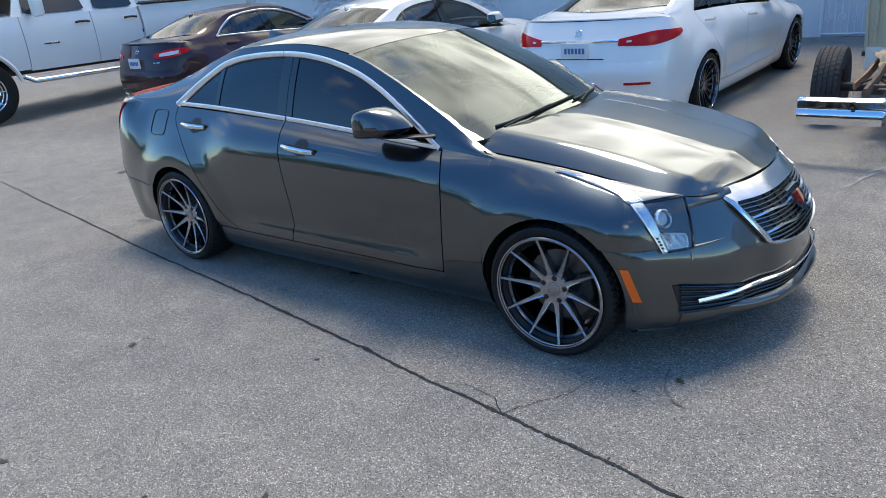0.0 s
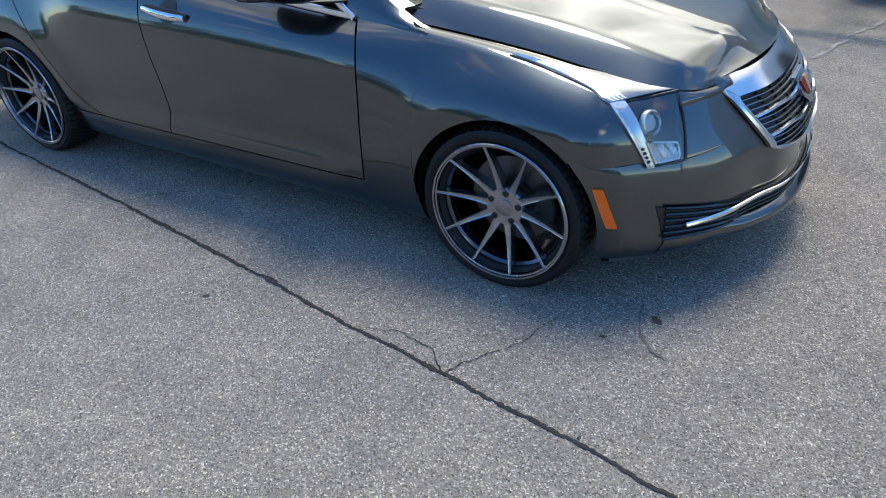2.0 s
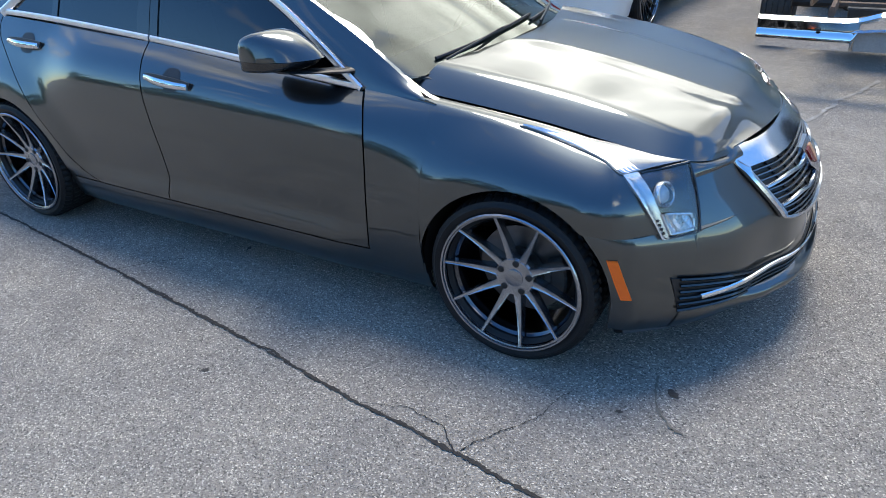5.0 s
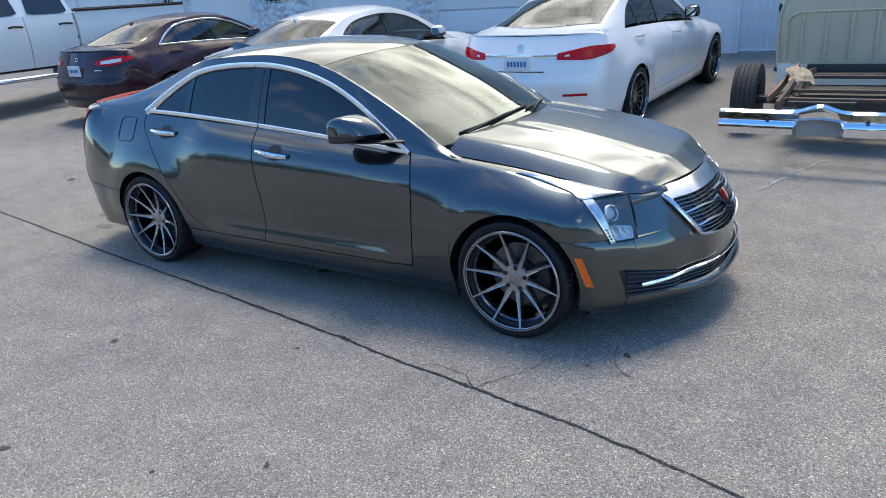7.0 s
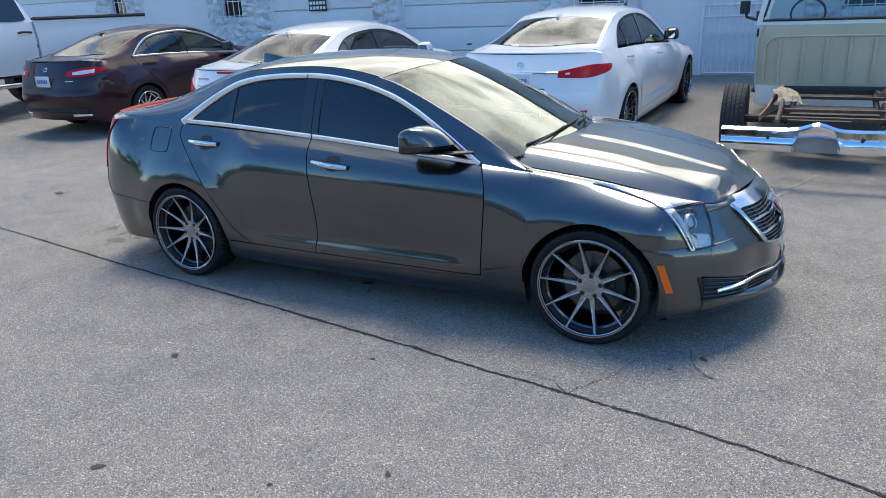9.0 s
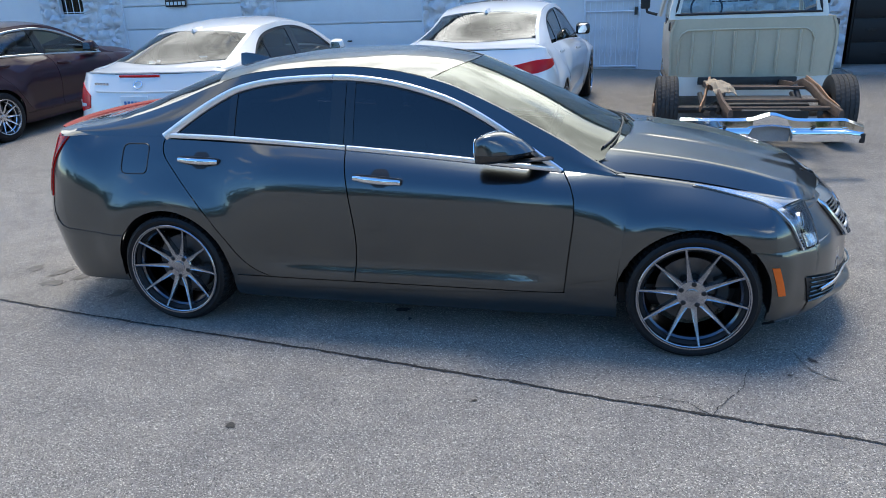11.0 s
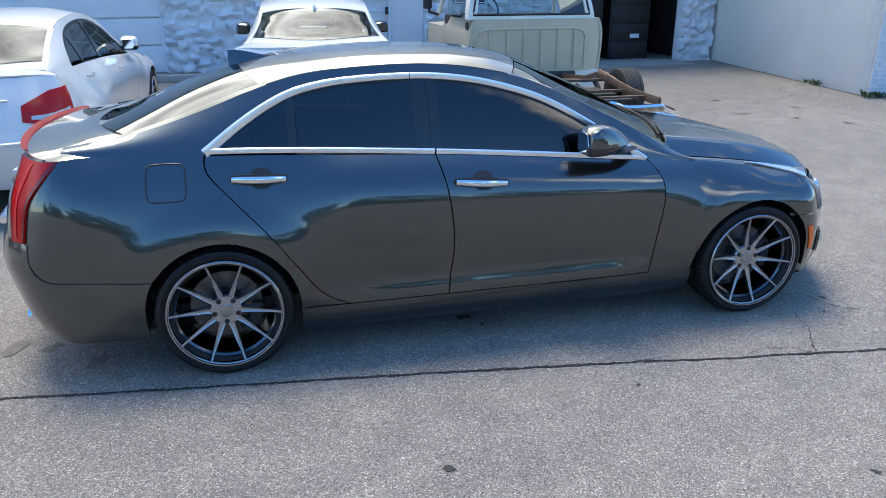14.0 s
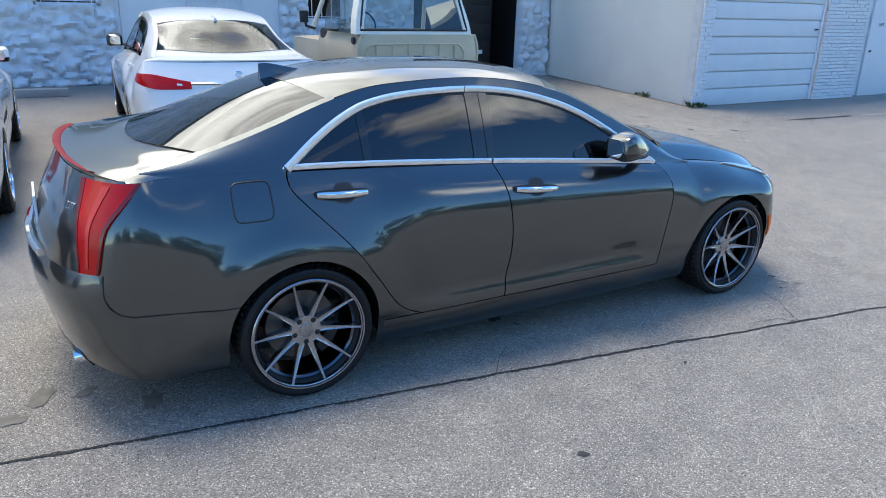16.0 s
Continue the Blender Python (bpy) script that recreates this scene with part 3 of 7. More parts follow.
class Sedan:
    """The skin of a sedan: x ahead, y to its left, z up, between the axles on the ground."""

    def __init__(self, sx=1.0, sy=1.0, sz=1.0, belt=None, roof=None, rail=None, rail_y=None, dlo=None, lean_front=None, lean_rear=None):
        self.s = (sx, sy, sz)
        self.hubs = (1.388, -1.388)
        self.fx, self.fy, self.length, self.u = outline_curve(OUTLINE)
        self.belt = belt or spline((-2.45, 1.045), (-2.13, 1.042), (-1.4, 1.038), (-0.36, 0.985), (0.75, 0.895), (1.0, 0.872), (1.4, 0.822), (1.7, 0.765), (1.85, 0.735), (2.0, 0.705), (2.25, 0.69))
        self.dtop = spline((-2.3, 0.12), (-1.8, 0.15), (-1.4, 0.16), (-0.4, 0.145), (0.75, 0.125), (1.2, 0.14), (1.5, 0.15), (1.8, 0.10), (2.0, 0.05))
        self.low = spline((0.12, 0.13), (0.155, 0.07), (0.20, 0.038), (0.25, 0.024), (0.30, 0.018), (0.346, 0.016), (0.372, 0.034), (0.42, 0.031), (0.50, 0.018), (0.60, 0.005), (0.66, 0.0))
        self.plain = spline((0.12, 0.13), (0.155, 0.08), (0.20, 0.05), (0.30, 0.028), (0.42, 0.016), (0.60, 0.003), (0.66, 0.0))
        self.lean_f = lean_front or spline((0.13, 0.10), (0.17, 0.04), (0.24, -0.005), (0.30, -0.018), (0.40, -0.012), (0.50, 0.0), (0.58, 0.045), (0.66, 0.10), (0.72, 0.145), (0.80, 0.22))
        self.lean_r = lean_rear or spline((0.14, 0.14), (0.2, 0.085), (0.3, 0.03), (0.45, -0.01), (0.56, -0.03), (0.63, -0.02), (0.68, 0.0), (0.85, 0.05), (1.0, 0.125), (1.07, 0.16))
        self.zc = roof or spline((1.12, 0.972), (0.94, 1.045), (0.6, 1.21), (0.21, 1.37), (0.0, 1.415), (-0.3, 1.437), (-0.65, 1.432), (-1.0, 1.402), (-1.25, 1.357), (-1.5, 1.275), (-1.75, 1.175), (-1.95, 1.106), (-2.1, 1.09))
        self.zr = rail or spline((1.06, 0.868), (1.0, 0.884), (0.92, 0.922), (0.75, 1.02), (0.54, 1.125), (0.32, 1.228), (0.13, 1.302), (-0.15, 1.362), (-0.45, 1.382), (-0.78, 1.368), (-0.98, 1.345), (-1.2, 1.28), (-1.4, 1.208), (-1.6, 1.147), (-1.8, 1.100), (-2.0, 1.074))
        self.yr = rail_y or spline((1.02, 0.745), (0.75, 0.70), (0.54, 0.668), (0.32, 0.64), (0.13, 0.618), (-0.15, 0.598), (-0.45, 0.588), (-0.78, 0.58), (-0.98, 0.58), (-1.2, 0.588), (-1.4, 0.608), (-1.6, 0.642), (-1.8, 0.682), (-2.0, 0.712))
        self.dlo = dlo or spline((0.75, 0.895), (0.54, 1.03), (0.32, 1.158), (0.13, 1.24), (-0.15, 1.31), (-0.45, 1.335), (-0.78, 1.32), (-0.98, 1.285), (-1.11, 1.232), (-1.26, 1.145), (-1.41, 1.038))

    def out(self, x, y, z):
        return Vector((x * self.s[0], y * self.s[1], z * self.s[2]))

    def ring(self, u, z, s, off=0.0):
        """The body below the belt at station u and height z on side s (-1 right, 1 left), off metres proud."""
        x, y = self.fx(u), self.fy(u)
        e = 0.01
        tx, ty = self.fx(min(u + e, self.length)) - self.fx(max(u - e, 0)), self.fy(min(u + e, self.length)) - self.fy(max(u - e, 0))
        k = math.hypot(tx, ty)
        nx, ny = -ty / k, tx / k          # inwards
        wf, wr = step(x, 1.62, 2.08), step(-x, 1.88, 2.30)
        near = max(1 - step(abs(x - hub), 0.30, 0.66) for hub in self.hubs)
        z0 = 0.69 - (0.08 if x > 0 else 0.12) * near
        if z < z0:
            k = step(x, -1.15, -0.55) * (1 - step(x, 0.62, 0.78))
            d = lerp(self.plain(z), self.low(z), k)
        else:
            t = (z - z0) / (self.belt(x) - z0) if self.belt(x) > z0 + 0.02 else 1
            d = self.dtop(x) * min(max(t, 0), 1.2) ** lerp(3.1, 2.1, near) + self.plain(z)
        for hub in self.hubs:
            r = math.hypot(x - hub, z - 0.315)
            if r < 0.62:
                d -= 0.020 * (1 - step(r, 0.395, 0.56)) * step(z, 0.26, 0.42)
        d *= 1 - max(wf, wr)
        px = x - self.lean_f(z) * wf + self.lean_r(z) * wr
        return self.out(px + nx * (d - off), s * max(0.0, y + ny * (d - off)), z)

    def top(self, x, w, s):
        """Roof and screens: w from the middle (0) to the roof rail (1)."""
        a, b = self.zc(x), self.zr(x)
        return self.out(x, s * w * self.yr(x), a - (a - b) * abs(w) ** lerp(2.6, 1.9, step(x, 0.0, 0.4)))

    def green(self, x, z, s, off=0.0):
        """The side above the belt."""
        zb, zt = self.belt(x), self.zr(x)
        t = (z - zb) / max(zt - zb, 0.02)
        yb = self.fy(self.u(x)) - self.dtop(x)
        y = lerp(yb, self.yr(x), min(max(t, -0.2), 1.05)) + 0.012 * math.sin(math.pi * min(max(t, 0), 1))
        return self.out(x, s * (y + off), z)

    def side(self, xl, xr, zb, zt, cols, nz, s, off=0.0):
        """A flank panel between the edge lines xl(z), xr(z) and zb(x), zt(x)."""
        xl_, xr_ = (lambda z: xl) if not callable(xl) else xl, (lambda z: xr) if not callable(xr) else xr
        a, b = xl_(0.6), xr_(0.6)

        def f(x0, t):
            z = lerp(zb(x0), zt(x0), t)
            c = (x0 - a) / (b - a)
            x = x0 + (1 - c) * (xl_(z) - a) + c * (xr_(z) - b)
            return self.ring(self.u(x), z, s, off)
        return sheet(f, cols(a, b) if callable(cols) else cols, steps(0, 1, nz))


def arch_columns(a, b, hub, R):
    """Columns from a to b, close together along the wheel arch."""
    xs = {a, b}
    for k in range(25):
        x = hub - R * math.cos(math.pi * k / 24)
        if a < x < b:
            xs.add(x)
    for x in (hub - R - 0.0008, hub + R + 0.0008):
        if a < x < b:
            xs.add(x)
    for x in steps(a, b, 10):
        if abs(x - hub) > R + 0.01:
            xs.add(x)
    return sorted(xs)


def arch(hub, R, other, hz=0.316):
    def f(x):
        d = x - hub
        if abs(d) <= R:
            return max(hz + math.sqrt(R * R - d * d), other(x))
        return other(x)
    return f


def make_sedan(name, label, category, B, m, paint, wheel, main=False, glass=GLASS_CLEAR, rear_glass=None, trim=SATIN, tail=None, hubs=(1.388, -1.388), plate=PLATE, fabric=INTERIOR,
               group="", mirror_paint=None, pale=(0.55, 0.75, 0.42, 0.58)):
    car = thing(name, label, category, group, m=m)
    R, gap = 0.346, 0.0032
    F, A = hubs
    sx, sy, sz = B.s
    xA = spline((0.2, 0.77), (0.3, 0.78), (0.5, 0.80), (0.72, 0.82), (0.82, 0.805), (0.9, 0.755))
    xB = spline((0.2, -0.325), (0.3, -0.32), (0.55, -0.295), (0.8, -0.32), (0.99, -0.36))
    xC = spline((0.29, -0.78), (0.31, -0.85), (0.37, -0.94), (0.51, -1.04), (0.69, -1.17), (0.88, -1.345), (0.95, -1.405), (1.0, -1.418), (1.04, -1.41))
    sill = lambda x: 0.297
    hood_y = spline((0.90, 0.712), (1.1, 0.702), (1.4, 0.688), (1.7, 0.668), (1.85, 0.635), (1.93, 0.555), (1.966, 0.466), (2.02, 0.44))
    hood_edge = lambda x: B.belt(x) + 0.008
    for s in (-1, 1):
        # front fender, with its rolled top edge
        lower = arch(F, R, lambda x: 0.5605 if x > F else 0.16)
        cols = arch_columns(0.805, 1.885, F, R)

        def fen(x0, t):
            c = (x0 - 0.805) / (1.885 - 0.805)
            tt = min(t, 1)
            xt = x0 + (1 - c) * (xA(B.belt(x0)) + gap - 0.805)
            z = lerp(lower(x0), B.belt(xt), tt)
            x = x0 + (1 - c) * (xA(z) + gap - 0.805)
            if t <= 1:
                return B.ring(B.u(x), z, s)
            e = B.ring(B.u(xt), B.belt(xt), s)
            xx = max(e.x / sx, 0.80)
            h = B.out(xx, s * (hood_y(xx) + 0.003), hood_edge(xx) - 0.004)
            k = (t - 1) / 0.25
            return Vector((e.x, lerp(e.y, h.y, k), lerp(e.z, h.z, k) + 0.006 * math.sin(math.pi * k) * sz))
        part("fender", sheet(fen, cols, steps(0, 1, 14) + [1.08, 1.16, 1.25]), paint, car)
        # doors
        fd = part("front_door", B.side(lambda z: xB(z) + gap, lambda z: xA(z) - gap, sill, lambda x: B.belt(x) - 0.004, lambda a, b: steps(a, b, 16), 22, s), paint, car)
        rd = part("rear_door", B.side(lambda z: xC(z) + gap, lambda z: xB(z) - gap, sill, lambda x: B.belt(x) - 0.004, lambda a, b: steps(a, b, 16), 22, s), paint, car)
        part("rocker_panel", B.side(A + R + 0.032, F - R - 0.004, lambda x: 0.155, lambda x: 0.292, lambda a, b: steps(a, b, 24), 6, s), paint, car)
        # quarter panel
        lowq = arch(A, R, lambda x: 0.20 if x > A else 0.5025 + 0.18 * step(-x, 2.10, 2.20))
        cq = sorted(set(arch_columns(-2.20, -1.10, A, R) + steps(-2.195, -2.07, 14)))

        def quart(x0, t):
            c = (x0 + 2.20) / 1.10
            z = lerp(lowq(x0), B.belt(x0 + c * (xC(B.belt(x0)) - gap + 1.10)), t)
            x = x0 + c * (xC(z) - gap + 1.10) * min(1, t / 0.25)
            return B.ring(B.u(x), z, s)
        qp = part("quarter_panel", sheet(quart, cq, steps(0, 1, 18)), paint, car)
        zq0, zq1 = lowq(-1.10), B.belt(xC(B.belt(-1.10)) - gap)
        zq = lambda t: lerp(zq0, zq1, t)
        part("quarter_web", sheet(lambda t, k: B.ring(B.u(lerp(-1.10 + (xC(zq(t)) - gap + 1.10) * min(1, t / 0.25), xC(zq(t)) - gap, k)), zq(t), s), steps(0, 0.245, 10), steps(0, 1, 3), 0.0), paint, qp)
        xe = lambda z: A + math.sqrt(max(R * R - max(z - 0.318, 0) ** 2, 0)) + 0.0005
        part("quarter_foot", sheet(lambda z, t: B.ring(B.u(lerp(xe(z), xC(z) - gap if z > 0.298 else A + R + 0.0315, t)), z, s), [0.165, 0.2, 0.24, 0.28, 0.297, 0.299] + steps(0.305, 0.5205, 14), steps(0, 1, 5)), paint, car)
        # inner shell and wheel wells
        part("inner_shell", B.side(-1.02, 1.02, lambda x: 0.18, lambda x: B.belt(x) - 0.01, lambda a, b: steps(a, b, 16), 6, s, -0.025), BLACK, car)
        for hub in (F, A):
            bm = bmesh.new()
            rows = []
            for k in range(25):
                an = math.pi * 1.12 * (k / 24) - math.pi * 0.06
                rows.append([bm.verts.new(B.out(hub + (R + 0.004) * math.cos(an) * rad, s * y, 0.318 + (R + 0.004) * math.sin(an) * rad)) for y, rad in ((0.882, 1), (0.80, 1.0), (0.52, 1.0), (0.52, 0.0))])
            for i in range(24):
                for j in range(3):
                    try:
                        bm.faces.new((rows[i][j], rows[i + 1][j], rows[i + 1][j + 1], rows[i][j + 1]))
                    except ValueError:
                        pass
            bmesh.ops.remove_doubles(bm, verts=bm.verts, dist=0.001)
            part("wheel_well", bm, BLACK, car)
        # upper side: pillars and roof rail
        inside = lambda x: -1.41 < x < 0.75

        def up(x, t):
            zb = max(B.dlo(x) if inside(x) else 0, B.belt(x) - 0.003)
            return B.green(x, lerp(zb, max(B.zr(x), zb + 0.002), t), s)
        part("roof_side", sheet(up, sorted(set(steps(-2.0, 1.05, 72) + [-1.41, 0.75])), steps(0, 1, 6)), paint, car)
        # side glass
        def pane(x0, x1, inset=0.02):
            def f(x, t):
                zl = B.belt(x) + 0.012
                zh = max(B.dlo(x) - inset, zl)
                return B.green(x, lerp(zl, zh, t), s, -0.008)
            return sheet(f, steps(x0, x1, 22), steps(0, 1, 8), 0.004)
        part("window_pane", pane(-0.375, 0.70), glass, fd, "dark tinted side window" if main else "")
        part("window_pane", pane(-1.00, -0.44), glass, rd, "dark tinted side window" if main else "")
        part("window_pane", pane(-1.36, -1.035), glass, rd, "dark tinted side window" if main else "")
        # dark window frames
        def post(x0, x1, off=-0.003):
            return sheet(lambda x, t: B.green(x, lerp(B.belt(x), B.dlo(x) - 0.008, t), s, off), steps(x0, x1, 3), steps(0, 1, 8), 0.02)
        part("pillar_cover", post(-0.372, -0.325), GLOSS_BLACK, fd)
        part("pillar_cover", post(-0.452, -0.376), GLOSS_BLACK, rd)
        part("window_divider", post(-1.042, -1.002), GLOSS_BLACK, rd)
        bm = bmesh.new()
        sheet(lambda x, t: B.green(x, lerp(B.dlo(x) - 0.030, B.dlo(x), t), s, -0.006), steps(-1.38, 0.72, 50), steps(0, 1, 2), 0.02, bm)
        part("window_seal", bm, BLACK, car)
        # bright trim round the windows
        if trim:
            for x0, x1, par in ((-1.405, -0.362, rd), (-0.352, 0.745, fd)):
                part("belt_trim", tube([B.green(x, B.belt(x) + 0.004, s, 0.006) for x in steps(x0, x1, 20)], 0.0145, 8, flat=0.5), trim, par, "bright chrome window strip")
            for x0, x1, par in ((-1.412, -0.452, rd), (-0.448, 0.75, fd)):
                wide = lambda t, r=(par is rd): (0.0165 + 0.008 * (1 - t) ** 2) if r else 0.0165
                part("window_trim", tube([B.green(x, B.dlo(x) - 0.004, s, 0.006) for x in steps(x0, x1, 32)], wide, 8, flat=0.5), trim, par, "bright chrome window strip")
        # door handles
        for x0, x1, par in ((-0.285, -0.035, fd), (-1.305, -1.068, rd)):
            hz = lambda x: B.belt(x) - 0.117 + 0.008 * (par is rd)
            pts = []
            for i in range(13):
                t = i / 12
                x = lerp(x0, x1, t)
                pts.append(B.ring(B.u(x), hz(x), s, 0.002 + 0.030 * math.sin(math.pi * min(max(t, 0.06), 0.94)) ** 0.5))
            part("handle", tube(pts, lambda t: 0.0165 - 0.004 * abs(2 * t - 1) ** 3, 10, flat=0.62), CHROME if main else paint, par, "chrome door handle" if main else "")
            if main:
                # black outline drawn for the dark gap round the handle
                part("handle_base", tube([B.ring(B.u(lerp(x0 - 0.006, x1 + 0.006, k / 12)), hz(lerp(x0, x1, k / 12)), s, 0.0035) for k in range(13)], lambda t: 0.021 - 0.005 * abs(2 * t - 1) ** 4, 10, flat=0.3), BLACK, par, "black outline for the dark gap behind the handle")
                # flat black disc: painted shade of the hollow, the door has no recess
                cup = sheet(lambda a, r: B.ring(B.u(lerp(x0, x1, 0.55) + 0.050 * r * math.copysign(abs(math.cos(a)) ** 0.6, math.cos(a))), hz(x0) - 0.004 + 0.043 * r * math.sin(a), s, 0.0015), steps(0, math.tau, 28), steps(0.02, 1, 3), 0.0)
                part("handle_cup_shade", cup, BLACK, par, "flat black disc as shade of the finger recess")
        # mirror: a painted wedge shell over a black lower cover, on a thin foot, the glass at its back
        top_z = spline((0.0, 1.066), (0.06, 1.079), (0.18, 1.091), (0.38, 1.098), (0.58, 1.087), (0.78, 1.058), (0.92, 1.026), (1.0, 1.004))
        low_z = spline((0.0, 0.962), (0.10, 0.955), (0.45, 0.957), (0.75, 0.966), (0.92, 0.982), (1.0, 1.000))
        nose_x = spline((0.79, 0.636), (0.83, 0.626), (0.88, 0.600), (0.92, 0.560), (0.95, 0.51), (0.972, 0.44))
        stations = ((0.800, 0.82), (0.81, 0.92), (0.83, 1.0), (0.86, 1.02), (0.89, 1.02), (0.92, 1.0), (0.943, 0.96), (0.958, 0.88), (0.968, 0.74), (0.973, 0.50))
        us = steps(0, 1, 14)

        def shell(pts):
            bm = bmesh.new()
            last = None
            for y, k in stations:
                ring = []
                for u_, z_ in pts:
                    x_ = lerp(0.352, nose_x(y), u_)
                    ring.append(bm.verts.new(B.out(lerp(0.45, x_, 0.5 + 0.5 * k), s * y, 1.004 + (z_ - 1.004) * k)))
                if last:
                    for a_ in range(len(ring)):
                        b_ = (a_ + 1) % len(ring)
                        bm.faces.new((last[a_], last[b_], ring[b_], ring[a_]))
                else:
                    bm.faces.new(ring)
                last = ring
            bm.faces.new(last)
            bmesh.ops.recalc_face_normals(bm, faces=bm.faces)
            return bm
        mir = part("mirror", shell([(u_, top_z(u_)) for u_ in us] + [(0.97, 1.002), (0.0, 1.002)]), mirror_paint or paint, fd, smooth=40)
        part("mirror_cover", shell([(0.97, 1.0012), (0.01, 1.0012)] + [(u_ * 0.965 + 0.01, low_z(u_)) for u_ in us]), GLOSS_BLACK, mir, "black lower mirror cover", smooth=40)
        bm = bmesh.new()
        last = None
        for i, (x, y, z, hx, hz_) in enumerate(((0.665, 0.752, 0.948, 0.050, 0.013), (0.64, 0.79, 0.951, 0.052, 0.010), (0.60, 0.83, 0.956, 0.055, 0.008), (0.55, 0.88, 0.960, 0.055, 0.007), (0.50, 0.92, 0.962, 0.045, 0.004))):
            ring = [bm.verts.new(B.out(x + hx * math.cos(k * math.tau / 14), s * y, z + hz_ * math.sin(k * math.tau / 14))) for k in range(14)]
            if last:
                for k_ in range(14):
                    bm.faces.new((last[k_], last[(k_ + 1) % 14], ring[(k_ + 1) % 14], ring[k_]))
            else:
                bm.faces.new(ring)
            last = ring
        bm.faces.new(last)
        bmesh.ops.recalc_face_normals(bm, faces=bm.faces)
        part("mirror_base", bm, BLACK, mir, "black mirror foot")
        part("mirror_glass", prism([(0.825, -0.034), (0.825, 0.046), (0.838, 0.056), (0.91, 0.056), (0.93, 0.046), (0.942, 0.0), (0.925, -0.030), (0.91, -0.036), (0.838, -0.036)],
                                   lambda y, z: B.out(0.3490, s * y, 1.012 + z), lambda y, z: B.out(0.36, s * y, 1.012 + z)), CHROME, mir, "mirror glass")
        # wheels
        for hub, spin in ((F, -11), (A, 21)):
            make_wheel(car, (hub * sx, s * (0.910 * sy - wheel["width"] / 2), wheel["tyre"]), wheel, 0 if s < 0 else 180, spin)
        # side marker
        if main:
            bm = sheet(lambda t, k: B.ring(B.u(lerp(1.735, 1.782, t) + 0.032 * (k - 0.5)), lerp(0.486, 0.338, t), s, 0.006), steps(0, 1, 8), steps(0, 1, 3), 0.008)
            part("side_marker", bm, AMBER, car, "amber side marker lamp")
            bm = tube([B.ring(B.u(x), z, s, 0.0008) for x, z in [(-1.585 + 0.083 * math.copysign(abs(math.cos(a)) ** 0.35, math.cos(a)), 0.926 + 0.076 * math.copysign(abs(math.sin(a)) ** 0.35, math.sin(a))) for a in steps(0, math.tau, 40)[:-1]]], 0.0034, 5, True)
            if s < 0:
                part("fuel_door", bm, BLACK, qp, "fuel door gap")
            else:
                bm.free()
            seam = [(A - 0.297, 0.5005)] + [(x, 0.5005 + 0.012 * step(-x, 1.72, 2.08)) for x in steps(-1.75, -2.08, 10)] + [(-2.12, 0.524), (-2.15, 0.552), (-2.168, 0.60), (-2.178, 0.66), (-2.182, 0.688)]
            part("bumper_seam", tube([B.ring(B.u(x), z, s, 0.0006) for x, z in seam], 0.0034, 5), BLACK, qp, "dark gap over the bumper")
        # head lamp
        def lamp(a, b, off=0.007):
            """a from the outer edge to the inner, b from the lower edge to the upper."""
            zt_ = lerp(0.735, 0.738, a)
            z = lerp(0.548 - 0.0 * a, zt_, b)
            yo = lerp(0.800, 0.842, max(b, 0) ** 1.2)
            yi = lerp(0.695, 0.615, b)
            yy = lerp(yo, yi, a)
            lo, hi = 0.0, B.u(1.7)
            for _ in range(30):
                mid = (lo + hi) / 2
                if B.fy(mid) < yy:
                    lo = mid
                else:
                    hi = mid
            return B.ring(lo, z, s, off)
        hl = part("headlight", sheet(lambda a, b: lamp(a, b), steps(0, 1, 12), steps(0, 1, 8), 0.02), LAMP_DARK if main else LAMP_CLEAR, car, "clear swept-back headlight with vertical light strip")
        # the lamp's top sweeps back between fender and hood
        o1 = lamp(0, 1, 0.0)
        lo, hi = 0.0, B.u(1.7)
        for _ in range(30):
            mid = (lo + hi) / 2
            lo, hi = (mid, hi) if B.fy(mid) < 0.842 else (lo, mid)
        x_end = B.fx(lo)

        def swept(t, k, up=0.004):
            x = lerp(1.36, x_end, t)
            drop = lerp(0.0, B.belt(x_end) - 0.735, step(t, 0.55, 1.0)) + 0.016 * math.sin(math.pi * min(1, t * 1.1)) * t
            e = B.ring(B.u(x), B.belt(x) - drop, s, 0.003)
            xi = lerp(1.37, 1.868, t)
            h = B.out(xi, s * (hood_y(xi) + 0.006), hood_edge(xi) - 0.001)
            h = h.lerp(lamp(1, 1, 0.004), step(t, 0.8, 1.0))
            w = lerp(0.16, 1.0, min(1, t / 0.55) ** 0.8)
            p = e.lerp(h, w * k)
            p.z += up + 0.008 * math.sin(math.pi * k) * min(1, 3 * t) * (1 - 0.5 * t)
            return p
        if main:
            part("lamp_tail", sheet(swept, steps(0, 1, 26), steps(0, 1, 8), 0.012), LAMP_SMOKE, hl, "smoky clear lamp top")
            wide = lambda t: lerp(0.50, 0.24, step(t, 0.62, 1.0))
            part("light_blade", sheet(lambda t, k: swept(t, lerp(0.02, wide(t), k), 0.0075 + 0.0015 * (int(k * 8 + 0.5) % 2)), steps(0.02, 1.0, 30), steps(0, 1, 8), 0.004), LAMP_CLEAR, hl, "bright ribbed lamp blade", smooth=20)
            part("light_strip", sheet(lambda a, b: lamp(lerp(-0.01, lerp(0.17, 0.22, b), a), b, 0.0125 + 0.0012 * (int(a * 4 + 0.5) % 2)), steps(0, 1, 4), steps(-0.01, 1.03, 16), 0.012), LAMP_CLEAR, hl, "clear vertical light strip", smooth=20)
